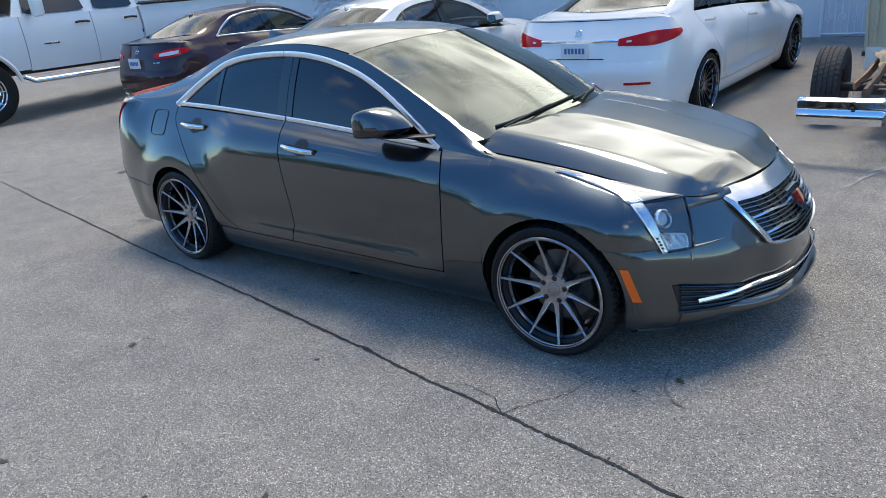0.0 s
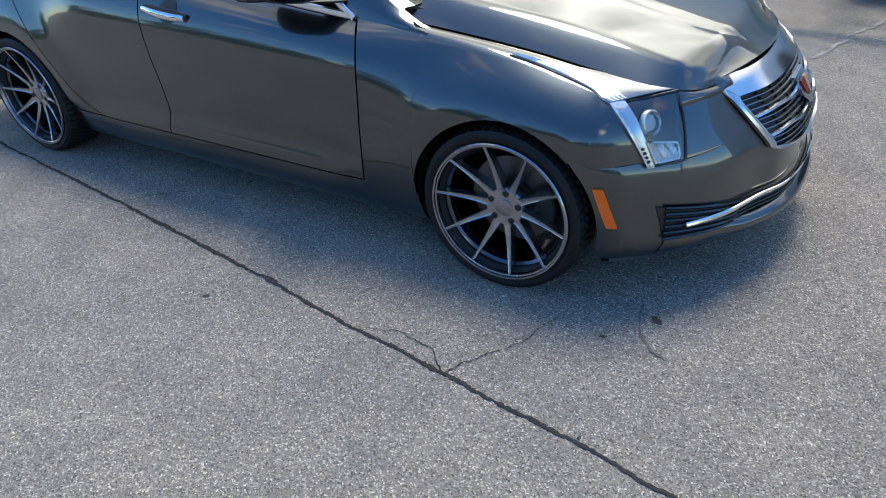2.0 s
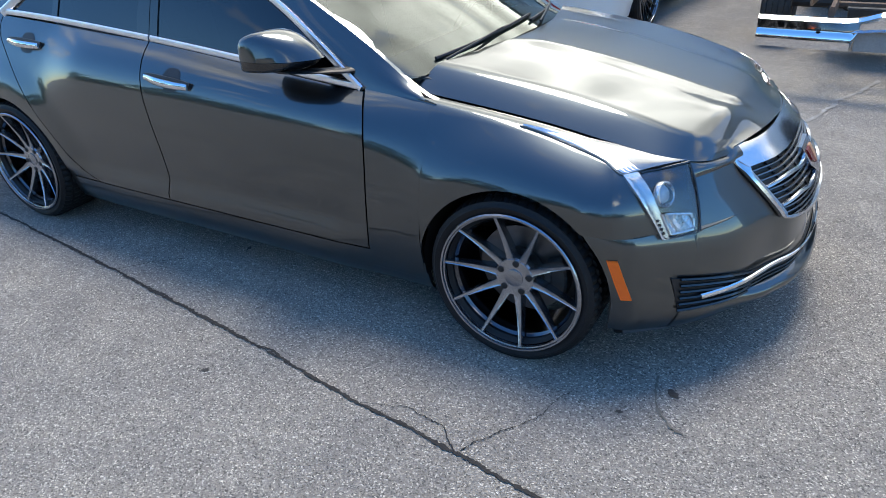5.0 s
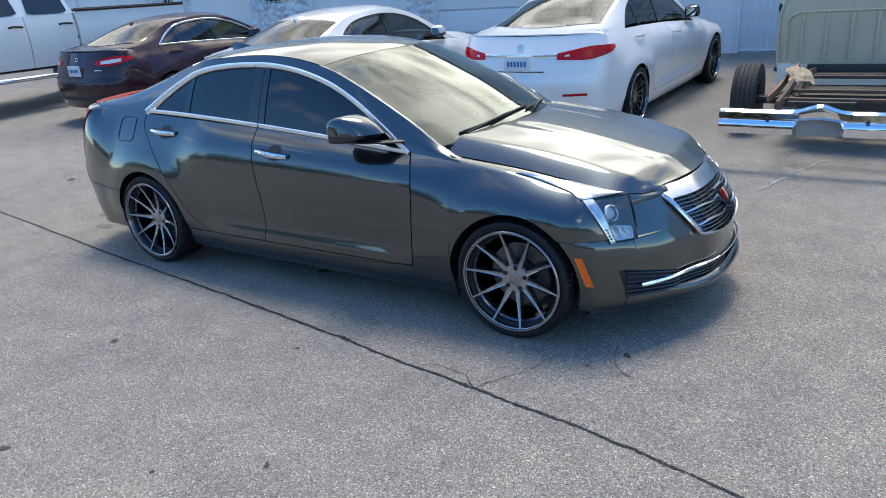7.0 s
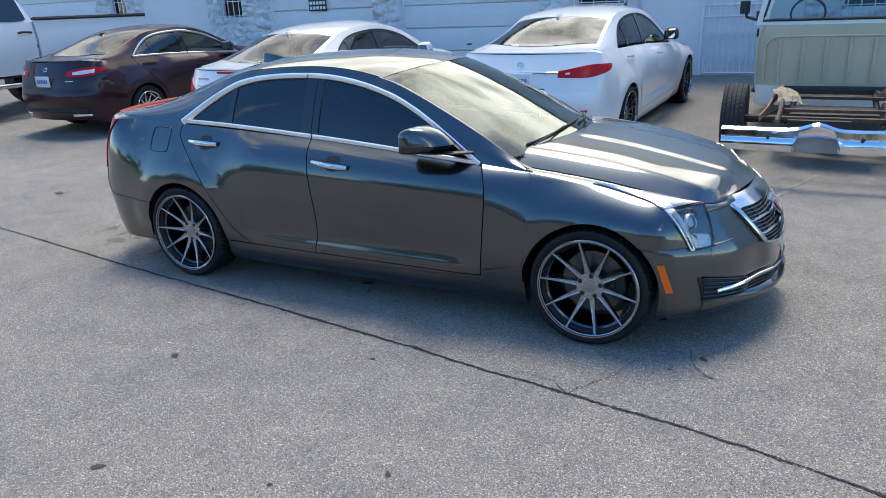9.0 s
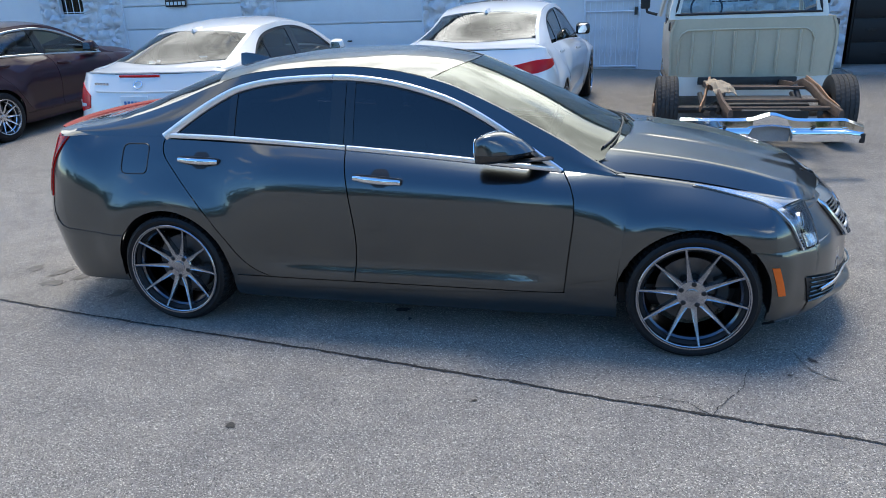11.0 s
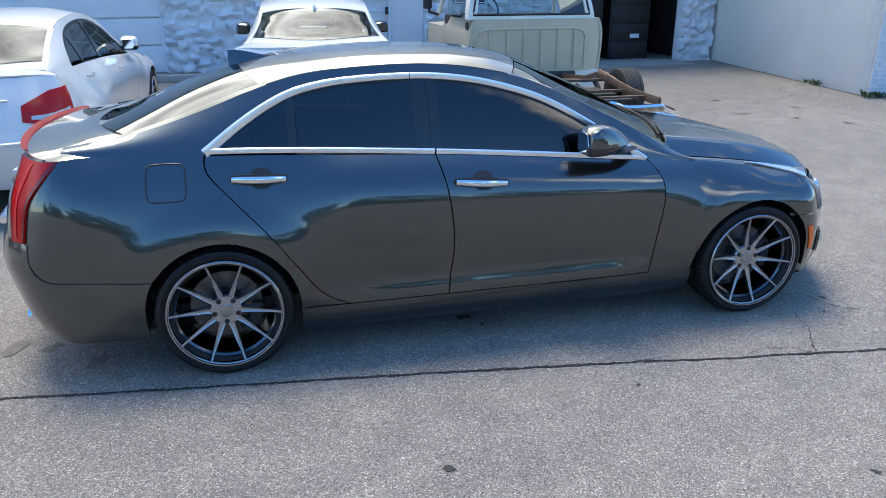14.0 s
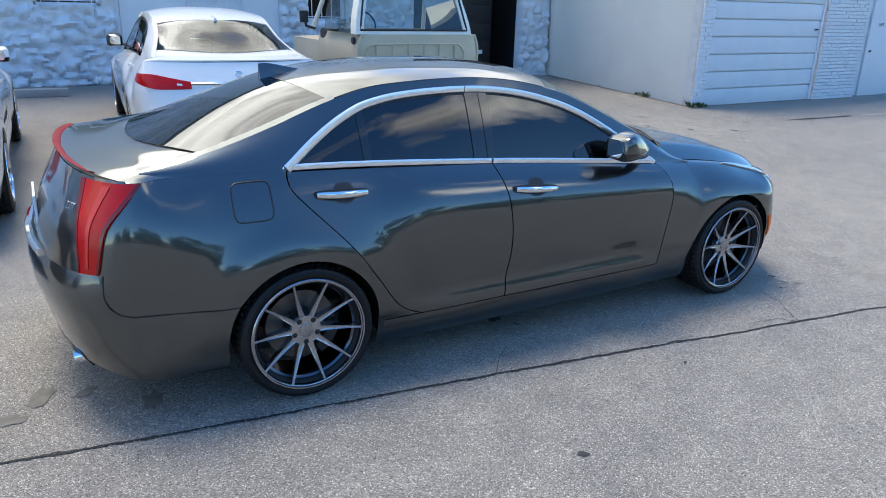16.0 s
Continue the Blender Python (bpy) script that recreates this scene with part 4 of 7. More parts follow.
            for k in range(4):
                part("light_dot", box((0.010, 0.010, 0.008), tuple(lamp(0.07, 0.10 + 0.075 * k, 0.0145)), 0.003), LAMP_DARK, hl)
            foot = part("lower_reflector", sheet(lambda a, b: lamp(lerp(0.20, 0.76, a), lerp(0.07, lerp(0.40, 0.30, a), b), 0.010 + 0.0022 * ((int(a * 12 + 0.5) * 7 + int(b * 4 + 0.5) * 3) % 4)), steps(0, 1, 12), steps(0, 1, 4), 0.01), LAMP_CLEAR, hl, "faceted clear reflector", smooth=0)
            ring = [(lerp(0.20, 0.76, k / 8), 0.07) for k in range(9)] + [(0.79, 0.12), (0.785, 0.24), (0.76, 0.31)] + [(lerp(0.74, 0.20, k / 8), lerp(0.315, 0.42, k / 8)) for k in range(9)]
            part("reflector_rim", tube([lamp(a, b, 0.017) for a, b in ring], 0.0042, 6, True), LAMP_CLEAR, foot, "pale rim of the reflector")
            part("lens_edge", tube([lamp(a, 0.995, 0.009) for a in steps(0.25, 1, 8)] + [lamp(1, b, 0.009) for b in steps(0.97, 0.0, 8)] + [lamp(a, 0.0, 0.009) for a in steps(0.95, 0, 8)], 0.0045, 6), GLOSS_BLACK, hl)
            c, n1 = lamp(0.40, 0.68, 0.010), (lamp(0.40, 0.68, 0.02) - lamp(0.40, 0.68, 0.0)).normalized()
            nt = (lamp(0.50, 0.68, 0.0) - lamp(0.30, 0.68, 0.0)).cross(lamp(0.40, 0.80, 0.0) - lamp(0.40, 0.56, 0.0)).normalized()
            nt = nt if nt.dot(n1) > 0 else -nt
            turn = Vector((0, -1, 0)).rotation_difference((nt + Vector((0.5, 0, 0))).normalized()).to_matrix()
            for nm, prof, mat, lb in (("projector_bezel", [(0.026, 0.004), (0.031, -0.001), (0.036, -0.006), (0.040, -0.006), (0.042, 0.0), (0.042, 0.012)], LAMP_CLEAR, "bright projector bezel"),
                                      ("projector", [(0.0, -0.006), (0.010, -0.005), (0.019, -0.002), (0.026, 0.004), (0.028, 0.012)], PROJECTOR, "round projector lens")):
                bm = revolve(prof, 28)
                bmesh.ops.rotate(bm, verts=bm.verts, cent=(0, 0, 0), matrix=turn)
                bmesh.ops.translate(bm, verts=bm.verts, vec=c)
                part(nm, bm, mat, hl, lb)
            part("lens", sheet(lambda a, b: lamp(a, b, 0.024 - 0.012 * (2 * a - 1) ** 4), steps(0.0, 1, 12), steps(0.0, 1, 8), 0.0), LENS_GLASS, hl, "clear glossy lamp lens")
        else:
            part("lamp_tail", sheet(swept, steps(0, 1, 14), steps(0, 1, 4), 0.012), LAMP_CLEAR, hl)

        part("nose_support", sheet(lambda x, t: B.out(x, s * lerp(hood_y(x) + 0.05, 0.2, t), hood_edge(x) - 0.022), steps(1.30, 1.84, 16), steps(0, 1, 3), 0.004), BLACK, hl)
        # tail lamp
        def tl(a, b, off=0.008):
            z = lerp(0.692, 1.042, b)
            xo = spline((0.0, -2.195), (0.45, -2.195), (0.75, -2.160), (1.0, -2.095))(b)
            uo = B.u(xo)
            yi = lerp(0.72, 0.57, b ** 1.3)
            lo, hi = B.u(-2.15), B.length
            for _ in range(30):
                mid = (lo + hi) / 2
                if B.fy(mid) > yi:
                    lo = mid
                else:
                    hi = mid
            return B.ring(lerp(uo, lo, a), z, s, off)
        if tail is None:
            lampo = part("tail_light", sheet(tl, steps(0, 1, 12), steps(0, 1, 14), 0.03), RED_LENS, car, "red vertical tail light")
            part("light_guide", sheet(lambda a, b: tl(lerp(0.46, 0.58, a), lerp(0.06, 0.96, b), 0.0105 + 0.0012 * (int(b * 18 + 0.5) % 2)), steps(0, 1, 4), steps(0, 1, 18), 0.004), RED_BRIGHT, lampo, "bright red vertical light guide", smooth=20)
            part("lens_edge", sheet(lambda a, b: tl(lerp(0.0, 0.10, a), b, 0.0095), steps(0, 1, 3), steps(0, 1, 14), 0.003), RED_DARK, lampo, "dark outer lens edge")
            part("lens_edge", sheet(lambda a, b: tl(lerp(0.90, 1.0, a), b, 0.0095), steps(0, 1, 3), steps(0, 1, 14), 0.003), RED_DARK, lampo, "dark inner lens edge")
        else:
            y0, y1, z0, z1, xo = tail[:5]
            slim = tail[5] if len(tail) > 5 else 0.22
            def tl2(a, b):
                lo, hi = B.u(-2.0), B.length
                for _ in range(30):
                    mid = (lo + hi) / 2
                    if B.fy(mid) > y0:
                        lo = mid
                    else:
                        hi = mid
                u = lerp(B.u(xo), lo, a)
                taper = lerp(slim, 1.0, min(1, a * 1.6) ** 0.8)
                zm = (z0 + z1) / 2 + 0.05 * (1 - a)
                hh = (z1 - z0) / 2 * taper * (1 - 0.55 * max(0, a - 0.55) / 0.45)
                return B.ring(u, zm + (2 * b - 1) * hh, s, 0.008)
            lampo = part("tail_light", sheet(tl2, steps(0, 1, 14), steps(0, 1, 6), 0.03), RED_LENS, car, "red tail light with a pale centre")
            part("pale_lens", sheet(lambda a, b: tl2(lerp(pale[0], pale[1], a), lerp(pale[2], pale[3], b)) + Vector((-0.004, s * 0.002, 0)), steps(0, 1, 6), steps(0, 1, 2), 0.004), PROJECTOR, lampo)
    # hood
    crown = spline((0.9, 0.995), (1.06, 0.982), (1.4, 0.935), (1.7, 0.872), (1.9, 0.820), (1.97, 0.797), (2.03, 0.776), (2.062, 0.765))
    nose = lambda q: 2.054 - 0.088 * abs(q) ** 1.7
    cowl = lambda q: 1.085 - 0.165 * q * q

    def hood(a, q):
        x = lerp(cowl(q), nose(q), a)
        yh = hood_y(x)
        zc_, ze = crown(x), hood_edge(x)
        ze = min(ze, zc_)
        k = abs(q)
        zc_ = lerp(zc_, ze + 0.012, 0.30 * step(a, 0.60, 1.0) * step(k, 0.45, 0.95))
        D = zc_ - ze
        z = zc_ - 0.26 * D * (k / 0.84) ** 2 if k < 0.84 else zc_ - 0.26 * D - 0.74 * D * ((k - 0.84) / 0.16) ** 1.15
        z += 0.006 * (1 - step(k, 0.26, 0.36)) * step(a, 0.0, 0.12) * (1 - step(a, 0.86, 1.0))
        z = lerp(z, min(z, 0.736), max(0.0, (a - 0.86) / 0.14) ** 2.0)
        return B.out(x, -q * (yh - 0.003), z)
    def hood_rim(y):
        """The hood's front and side rim at a distance y from the middle."""
        if y < hood(1, 1).y / -sy:
            q = y / (-hood(1, 1).y / sy)
            return hood(1, q)
        lo, hi = 1.70, 1.966
        for _ in range(24):
            mid = (lo + hi) / 2
            lo, hi = (mid, hi) if hood_y(mid) - 0.003 > y else (lo, mid)
        return B.out(lo, -y, hood_edge(lo))

    def filler(y, t):
        u0, u1 = 0.0, B.u(1.7)
        for _ in range(24):
            mid = (u0 + u1) / 2
            u0, u1 = (mid, u1) if B.fy(mid) < abs(y) else (u0, mid)
        a_, h = B.ring(u0, 0.690, 1, 0.003), hood_rim(abs(y))
        h = Vector((h.x - 0.004, -h.y, h.z - 0.004))
        v = a_.lerp(h, t)
        k = 0.010 * math.sin(math.pi * t)
        return Vector((v.x + k, math.copysign(v.y + 0.3 * k, y), v.z))
    part("nose_panel", sheet(filler, steps(-0.63, -0.405, 14), steps(0, 1, 6), 0.006), paint, car)
    part("nose_panel", sheet(filler, steps(0.405, 0.63, 14), steps(0, 1, 6), 0.006), paint, car)
    hd = part("hood", sheet(hood, steps(0, 0.80, 22) + steps(0.82, 1, 14), steps(-1, 1, 64), 0.014), paint, car)
    # bumpers
    def wrap(x_end, front):
        return (0, B.u(x_end)) if front else (B.u(x_end), B.length)
    def zt_f(u):
        y = B.fy(u)
        return lerp(lerp(0.722, 0.730, step(y, 0.36, 0.5)), 0.5575, step(y, 0.695, 0.715))
    uE = B.u(F + R + 0.004)
    us = steps(0, uE, 72)
    pts_u = [-u for u in reversed(us)] + us[1:]
    def tuck(y, z):
        edge_y = lerp(0.695, 0.615, min(max((z - 0.548) / 0.187, 0), 1))
        return step(y, edge_y + 0.004, edge_y + 0.020)

    def bf(u, t):
        s = -1 if u <= 0 else 1
        u = abs(u)
        x = B.fx(u)
        zb_ = 0.165 + 0.035 * step(B.fy(u), 0.55, 0.85)
        z = lerp(zb_, zt_f(u), min(t, 1))
        if t > 1:
            p = B.ring(u, z, s, -0.012 * tuck(B.fy(u), z))
            return Vector((p.x - 0.10 * (t - 1) / 0.2, p.y * (1 - 0.04 * (t - 1) / 0.2), p.z - 0.006 * (t - 1) / 0.2))
        edge = F + math.sqrt(max(R * R - max(z - 0.318, 0) ** 2, 0.0)) + 0.003
        k = step(-x, -(F + R + 0.06), -(F + R + 0.004))
        return B.ring(lerp(u, B.u(edge), k) if x < F + R + 0.06 else u, z, s, -0.012 * step(z, 0.553, 0.562) * tuck(B.fy(u), z))
    fb = part("front_bumper", sheet(bf, pts_u, steps(0, 1, 16) + [1.1, 1.2], 0.014), paint, car)
    uR = B.u(A - R - 0.004)
    ur = steps(uR, B.length, 36)
    pts_r = [-u for u in ur] + list(reversed(ur))[1:]
    def br(u, t):
        s = -1 if u <= 0 else 1
        u = abs(u)
        x = B.fx(u)
        zt_ = 0.50 + 0.18 * step(-x, 2.10, 2.20)
        zb_ = 0.205 + 0.05 * step(-x, 2.1, 2.35)
        z = lerp(zb_, zt_, min(t, 1)) + 0.035 * (t > 1)
        edge = A - math.sqrt(max(R * R - max(z - 0.318, 0) ** 2, 0.0)) - 0.003
        k = step(x, A - R - 0.08, A - R - 0.004)
        return B.ring(lerp(u, B.u(edge), k), z, s, -0.006 * (t > 1))
    rb = part("rear_bumper", sheet(br, pts_r, steps(0, 1, 14) + [1.1], 0.014), paint, car)
    # trunk lid: its back face and its deck
    def yy_u(y):
        lo, hi = B.u(-2.05), B.length
        for _ in range(30):
            mid = (lo + hi) / 2
            lo, hi = (mid, hi) if B.fy(mid) > y else (lo, mid)
        return lo
    def back(q, t):
        z = lerp(0.69, 1.05, t)
        yi = 0.784
        return B.ring(yy_u(abs(q) * yi), z, -1 if q <= 0 else 1)
    tk = part("trunk_lid", sheet(back, steps(-1, 1, 32), steps(0, 1, 10), 0.014), paint, car)
    glass_base = lambda q: -1.955 + 0.20 * q * q
    edge_pts = [B.ring(u, min(B.belt(B.fx(u)), 1.05), 1) for u in steps(B.u(-1.60), yy_u(0.784), 60)]
    edge_x, edge_y, edge_z = [-p.x / sx for p in edge_pts], [p.y / sy for p in edge_pts], [p.z / sz for p in edge_pts]

    def deck(a, q):
        k = abs(q)
        xr_ = B.ring(yy_u(k * 0.784), 1.05, 1).x / sx
        x = lerp(glass_base(min(1.0, 1.17 * k)) + 0.004, xr_, a)
        yw, ze = float(np.interp(-x, edge_x, edge_y)), float(np.interp(-x, edge_x, edge_z))
        zm = lerp(1.100, 1.074, a) - 0.006 * a * a
        if k > 0.001 and a == 1:
            yw = B.ring(yy_u(k * 0.784), 1.05, 1).y / sy / k
        flat = zm - 0.008 * k * k - (zm - 0.008 - ze) * k ** 14 + 0.001
        w = min(1.0, 1.17 * k)
        zg = B.top(glass_base(w), w * 0.945, 1).z / sz - 0.004
        if k > 0.855:
            zg = lerp(zg, ze, (k - 0.855) / 0.145)
        return B.out(x, -q * yw, lerp(zg, flat, step(a, -0.1, 0.5)))
    part("trunk_deck", sheet(deck, steps(0, 1, 14), [-1, -0.985, -0.97, -0.955, -0.93] + steps(-0.9, 0.9, 30) + [0.93, 0.955, 0.97, 0.985, 1], 0.012), paint, tk)
    # roof and screens
    ws_top, ws_base = (lambda w: 0.215 - 0.14 * w * w), (lambda w: 1.095 - 0.175 * w * w)
    rg_top = lambda w: -1.26 + 0.11 * w * w
    part("roof", sheet(lambda a, w: B.top(lerp(rg_top(w) + 0.006, ws_top(w) - 0.006, a), w * 0.985, 1), steps(0, 1, 26), steps(-1, 1, 24), 0.014), paint, car)
    part("windshield", sheet(lambda a, w: B.top(lerp(ws_top(w), ws_base(w), a), w * 0.982, 1), steps(0, 1, 16), steps(-1, 1, 20), 0.0), WINDSHIELD, car, "clear sloped windshield")
    part("rear_window", sheet(lambda a, w: B.top(lerp(glass_base(w), rg_top(w), a), w * 0.945, 1), steps(0, 1, 16), steps(-1, 1, 20), 0.005), rear_glass or glass, car, "sloped rear window")
    for s in (-1, 1):
        part("pillar", sheet(lambda x, w: B.top(x, w, s), steps(0.05, 1.045, 26), steps(0.979, 1.0, 2), 0.012), paint, car)
        part("rear_pillar", sheet(lambda x, w: B.top(x, w, s), steps(-2.0, -1.12, 24), steps(0.940, 1.0, 2), 0.012), paint, car)
    bm = sheet(lambda a, w: B.top(lerp(ws_base(w) - 0.01, ws_base(w) + 0.05, a), w * 0.955, 1) - Vector((0, 0, 0.012)), steps(0, 1, 3), steps(-0.88, 0.88, 20), 0.02)
    part("cowl", bm, BLACK, car)
    for y0, y1, xx in ((-0.58, 0.06, 0.0), (0.0, 0.50, 0.0)):
        pts = [B.top(ws_base(abs(y) / 0.7) - 0.035 - 0.03 * i / 10, y / B.yr(1.0), 1) + Vector((0, 0, 0.009)) for i, y in enumerate(steps(y0, y1, 10))]
        wp = part("wiper", tube(pts, 0.0065, 6), BLACK, car, "black wiper blade")
        part("wiper_arm", tube([pts[0] + Vector((0.035, 0.02, -0.004)), pts[3] + Vector((0.02, 0, 0.006)), pts[6] + Vector((0, 0, 0.006))], 0.005, 6), BLACK, wp)
    # shark fin
    bm = bmesh.new()
    rows = []
    for i, (x, hw, h) in enumerate(((-1.09, 0.004, 0.004), (-1.15, 0.018, 0.026), (-1.21, 0.025, 0.052), (-1.265, 0.026, 0.074), (-1.30, 0.020, 0.080), (-1.302, 0.016, 0.0))):
        base = B.zc(x) - 0.004
        h *= 1.0 if main else 0.5
        rows.append([bm.verts.new(B.out(x, y, z)) for y, z in ((-hw, base), (-hw * 0.35, base + h * 0.8), (0, base + h), (hw * 0.35, base + h * 0.8), (hw, base))])
    for i in range(5):
        for k in range(4):
            bm.faces.new((rows[i][k], rows[i][k + 1], rows[i + 1][k + 1], rows[i + 1][k]))
    bm.faces.new(rows[-1])
    bmesh.ops.recalc_face_normals(bm, faces=bm.faces)
    part("antenna", bm, PAINT_GREY if main else paint, car)
    # underbody and cabin
    part("underbody", box((3.5 * sx, 1.4 * sy, 0.12), (-0.1, 0, 0.24), 0.02), BLACK, car)
    part("engine_bay", box((0.55 * sx, 1.0 * sy, 0.3), (1.6 * sx, 0, 0.45), 0.02), BLACK, car)
    part("bulkhead", box((0.05, 1.35 * sy, 0.62), (1.0 * sx, 0, 0.55), 0.01), BLACK, car)
    part("dashboard", box((0.34, 1.36 * sy, 0.16), (0.82 * sx, 0, 0.86 * sz), 0.06), fabric, car)
    part("cabin_floor", box((2.9 * sx, 1.36 * sy, 0.04), (-0.5, 0, 0.34), 0.01), INTERIOR, car)
    part("parcel_shelf", box((0.50, 1.22 * sy, 0.04), (-1.62 * sx, 0, 1.0 * sz), 0.01), INTERIOR, car)
    part("steering_wheel", tube([(0.58 + 0.06 * math.sin(a), 0.37 + 0.18 * math.cos(a), 0.86 + 0.17 * math.sin(a)) for a in steps(0, math.tau, 24)[:-1]], 0.014, 6, True), BLACK, car)
    for x, y in ((0.1, -0.37), (0.1, 0.37), (-0.85, -0.37), (-0.85, 0.37)):
        bm = box((0.5, 0.5, 0.16), (x + 0.05, y, 0.52), 0.06)
        box((0.14, 0.48, 0.58), (x - 0.24, y, 0.82 * sz), 0.06, bm, Matrix.Rotation(radians(-12), 3, "Y"))
        box((0.09, 0.26, 0.16), (x - 0.33, y, 1.16 * sz), 0.04, bm, Matrix.Rotation(radians(-8), 3, "Y"))
        part("seat", bm, fabric, car, "front car seat" if x > 0 else "rear car seat")
    # plate
    pl = B.ring(B.length, 0.84, -1)
    np_ = part("number_plate", box((0.012, 0.305, 0.155), (pl.x - (0.014 if main else 0.034), 0, 0.80 * sz), 0.004), plate, car, "pale number plate")
    bm = bmesh.new()
    for i in range(6):
        box((0.004, 0.026, 0.055), (pl.x - (0.0225 if main else 0.0425), -0.10 + 0.04 * i, 0.80 * sz), 0.001, bm, None, 1)
    part("plate_marks", bm, PLATE_BLUE, np_)
    return car, dict(fd=fd, hood=hd, fb=fb, rb=rb, tk=tk, yy_u=yy_u)


# ---- ground ----
RISE = 0.03


def ground_z(x, y):
    """The lot climbs gently towards the workshops, later on the east side."""
    y = min(y, 10.6)
    return max(RISE * max(0.0, y - 2.0) * (1 - step(x, 1.0, 4.0)), 0.042 * max(0.0, y - 5.5))


bm = bmesh.new()
gx = [-700, -120, -40, -24, -18] + steps(-16, 18, 34) + [24, 40, 120, 700]
gy = [-700, -120, -40, -20, -10] + steps(-6, 2, 8) + steps(2.5, 10.6, 16) + [14, 40, 120, 700]
grid = [[bm.verts.new((x, y, ground_z(x, y))) for y in gy] for x in gx]
for i in range(len(gx) - 1):
    for j in range(len(gy) - 1):
        bm.faces.new((grid[i][j], grid[i + 1][j], grid[i + 1][j + 1], grid[i][j + 1]))
bmesh.ops.recalc_face_normals(bm, faces=bm.faces)
ground = tagged(part("ground", bm, ASPHALT), "worn grey asphalt lot with pale aggregate chips", "ground", kind="structure")

# ---- the graphite sedan ----
car, P = make_sedan("sedan", "dark graphite metallic four-door sedan on gunmetal wheels", "car", Sedan(), Matrix.Identity(4), PAINT_GREY, MAIN_WHEEL, True, GLASS_DARK, GLASS_DARK, TRIM)
B = Sedan()


def front_point(y, z, off=0.0):
    """A place on the nose at |y|, z."""
    lo, hi = 0.0, B.u(1.75)
    for _ in range(30):
        mid = (lo + hi) / 2
        lo, hi = (mid, hi) if B.fy(mid) < abs(y) else (lo, mid)
    return B.ring(lo, z, -1 if y < 0 else 1, off)


# grille: shield-shaped chrome frame, dark core, bars and badge
def half_grille(z):
    return spline((0.446, 0.03), (0.456, 0.18), (0.470, 0.30), (0.488, 0.362), (0.51, 0.378), (0.60, 0.415), (0.685, 0.45), (0.72, 0.462))(z)


core = part("grille", sheet(lambda z, q: front_point(q * half_grille(z), z, 0.002), steps(0.450, 0.690, 16), steps(-1, 1, 24), 0.02), BLACK, car, "dark slatted grille in a chrome frame")
edge = [0.70, 0.66, 0.62, 0.58, 0.54, 0.512, 0.498, 0.488, 0.478, 0.470, 0.462, 0.456, 0.451, 0.447]
loop = [(q * half_grille(0.727), 0.727) for q in steps(-1, 1, 20)] + [(half_grille(z), z) for z in edge] + [(-half_grille(z), z) for z in reversed(edge)]


def frame_band(k, t):
    """The bright surround: broad along the top, slimmer down the sides, thin below, with a raised inner edge."""
    y, z = loop[int(k) % len(loop)]
    broad = lerp(0.020, 0.030, step(z, 0.46, 0.52)) + 0.022 * step(z, 0.66, 0.70)
    zi = z - (broad * 1.15 * step(z, 0.69, 0.71)) + broad * (1 - step(z, 0.47, 0.50)) * 0.8
    yi = y - math.copysign(broad, y) * step(abs(y), 0.20, 0.40)
    off = lerp((0.006, 0.020, 0.026, 0.024, 0.004)[t], (-0.004, 0.000, 0.012, 0.024, 0.004)[t], step(z, 0.66, 0.71))
    w = (0.0, 0.06, 0.45, 0.92, 1.0)[t]
    return front_point(lerp(y, yi, w), lerp(z, zi, w), off)


part("frame", sheet(frame_band, list(range(len(loop) + 1)), list(range(5)), 0.0, None, (0, 0, 0.58)), SATIN, core, "thick satin chrome grille surround")
for i, z in enumerate(steps(0.486, 0.652, 10)):
    w = half_grille(z) - 0.03
    big = i in (3, 7)
    wave = lambda q: (0.010 * math.cos(q * 9) if big else 0.0)
    part("bar", tube([front_point(q * w, z + 0.4 * wave(q), 0.012 + (0.006 if big else 0.0)) for q in steps(-1, 1, 28)], 0.0075 if big else 0.0046, 6, flat=1.3), SATIN if big else RIM_DARKER, core, "bright grille bar" if big else "")
for q in steps(-0.8, 0.8, 8):
    part("upright", tube([front_point(q * (half_grille(z) - 0.03), z, 0.006) for z in steps(0.475, 0.66, 8)], 0.004, 5), GLOSS_BLACK, core)
bm = prism([(-0.078, 0.052), (0.078, 0.052), (0.074, -0.03), (0.03, -0.075), (0.0, -0.085), (-0.03, -0.075), (-0.074, -0.03)], lambda a, b: front_point(a, 0.600 + b * 0.75, 0.032), lambda a, b: front_point(a, 0.600 + b * 0.75, 0.010))
badge = part("badge", bm, SATIN, core, "plain shield badge")
part("badge_field", prism([(-0.040, 0.030), (0.004, 0.030), (0.004, -0.050), (-0.036, -0.022)], lambda a, b: front_point(a, 0.598 + b * 0.7, 0.036), lambda a, b: front_point(a, 0.598 + b * 0.7, 0.030)), RED_DARK, badge)
part("badge_field", prism([(0.012, 0.030), (0.050, 0.030), (0.046, -0.020), (0.012, -0.046)], lambda a, b: front_point(a, 0.598 + b * 0.7, 0.036), lambda a, b: front_point(a, 0.598 + b * 0.7, 0.030)), RUST_ORANGE, badge)
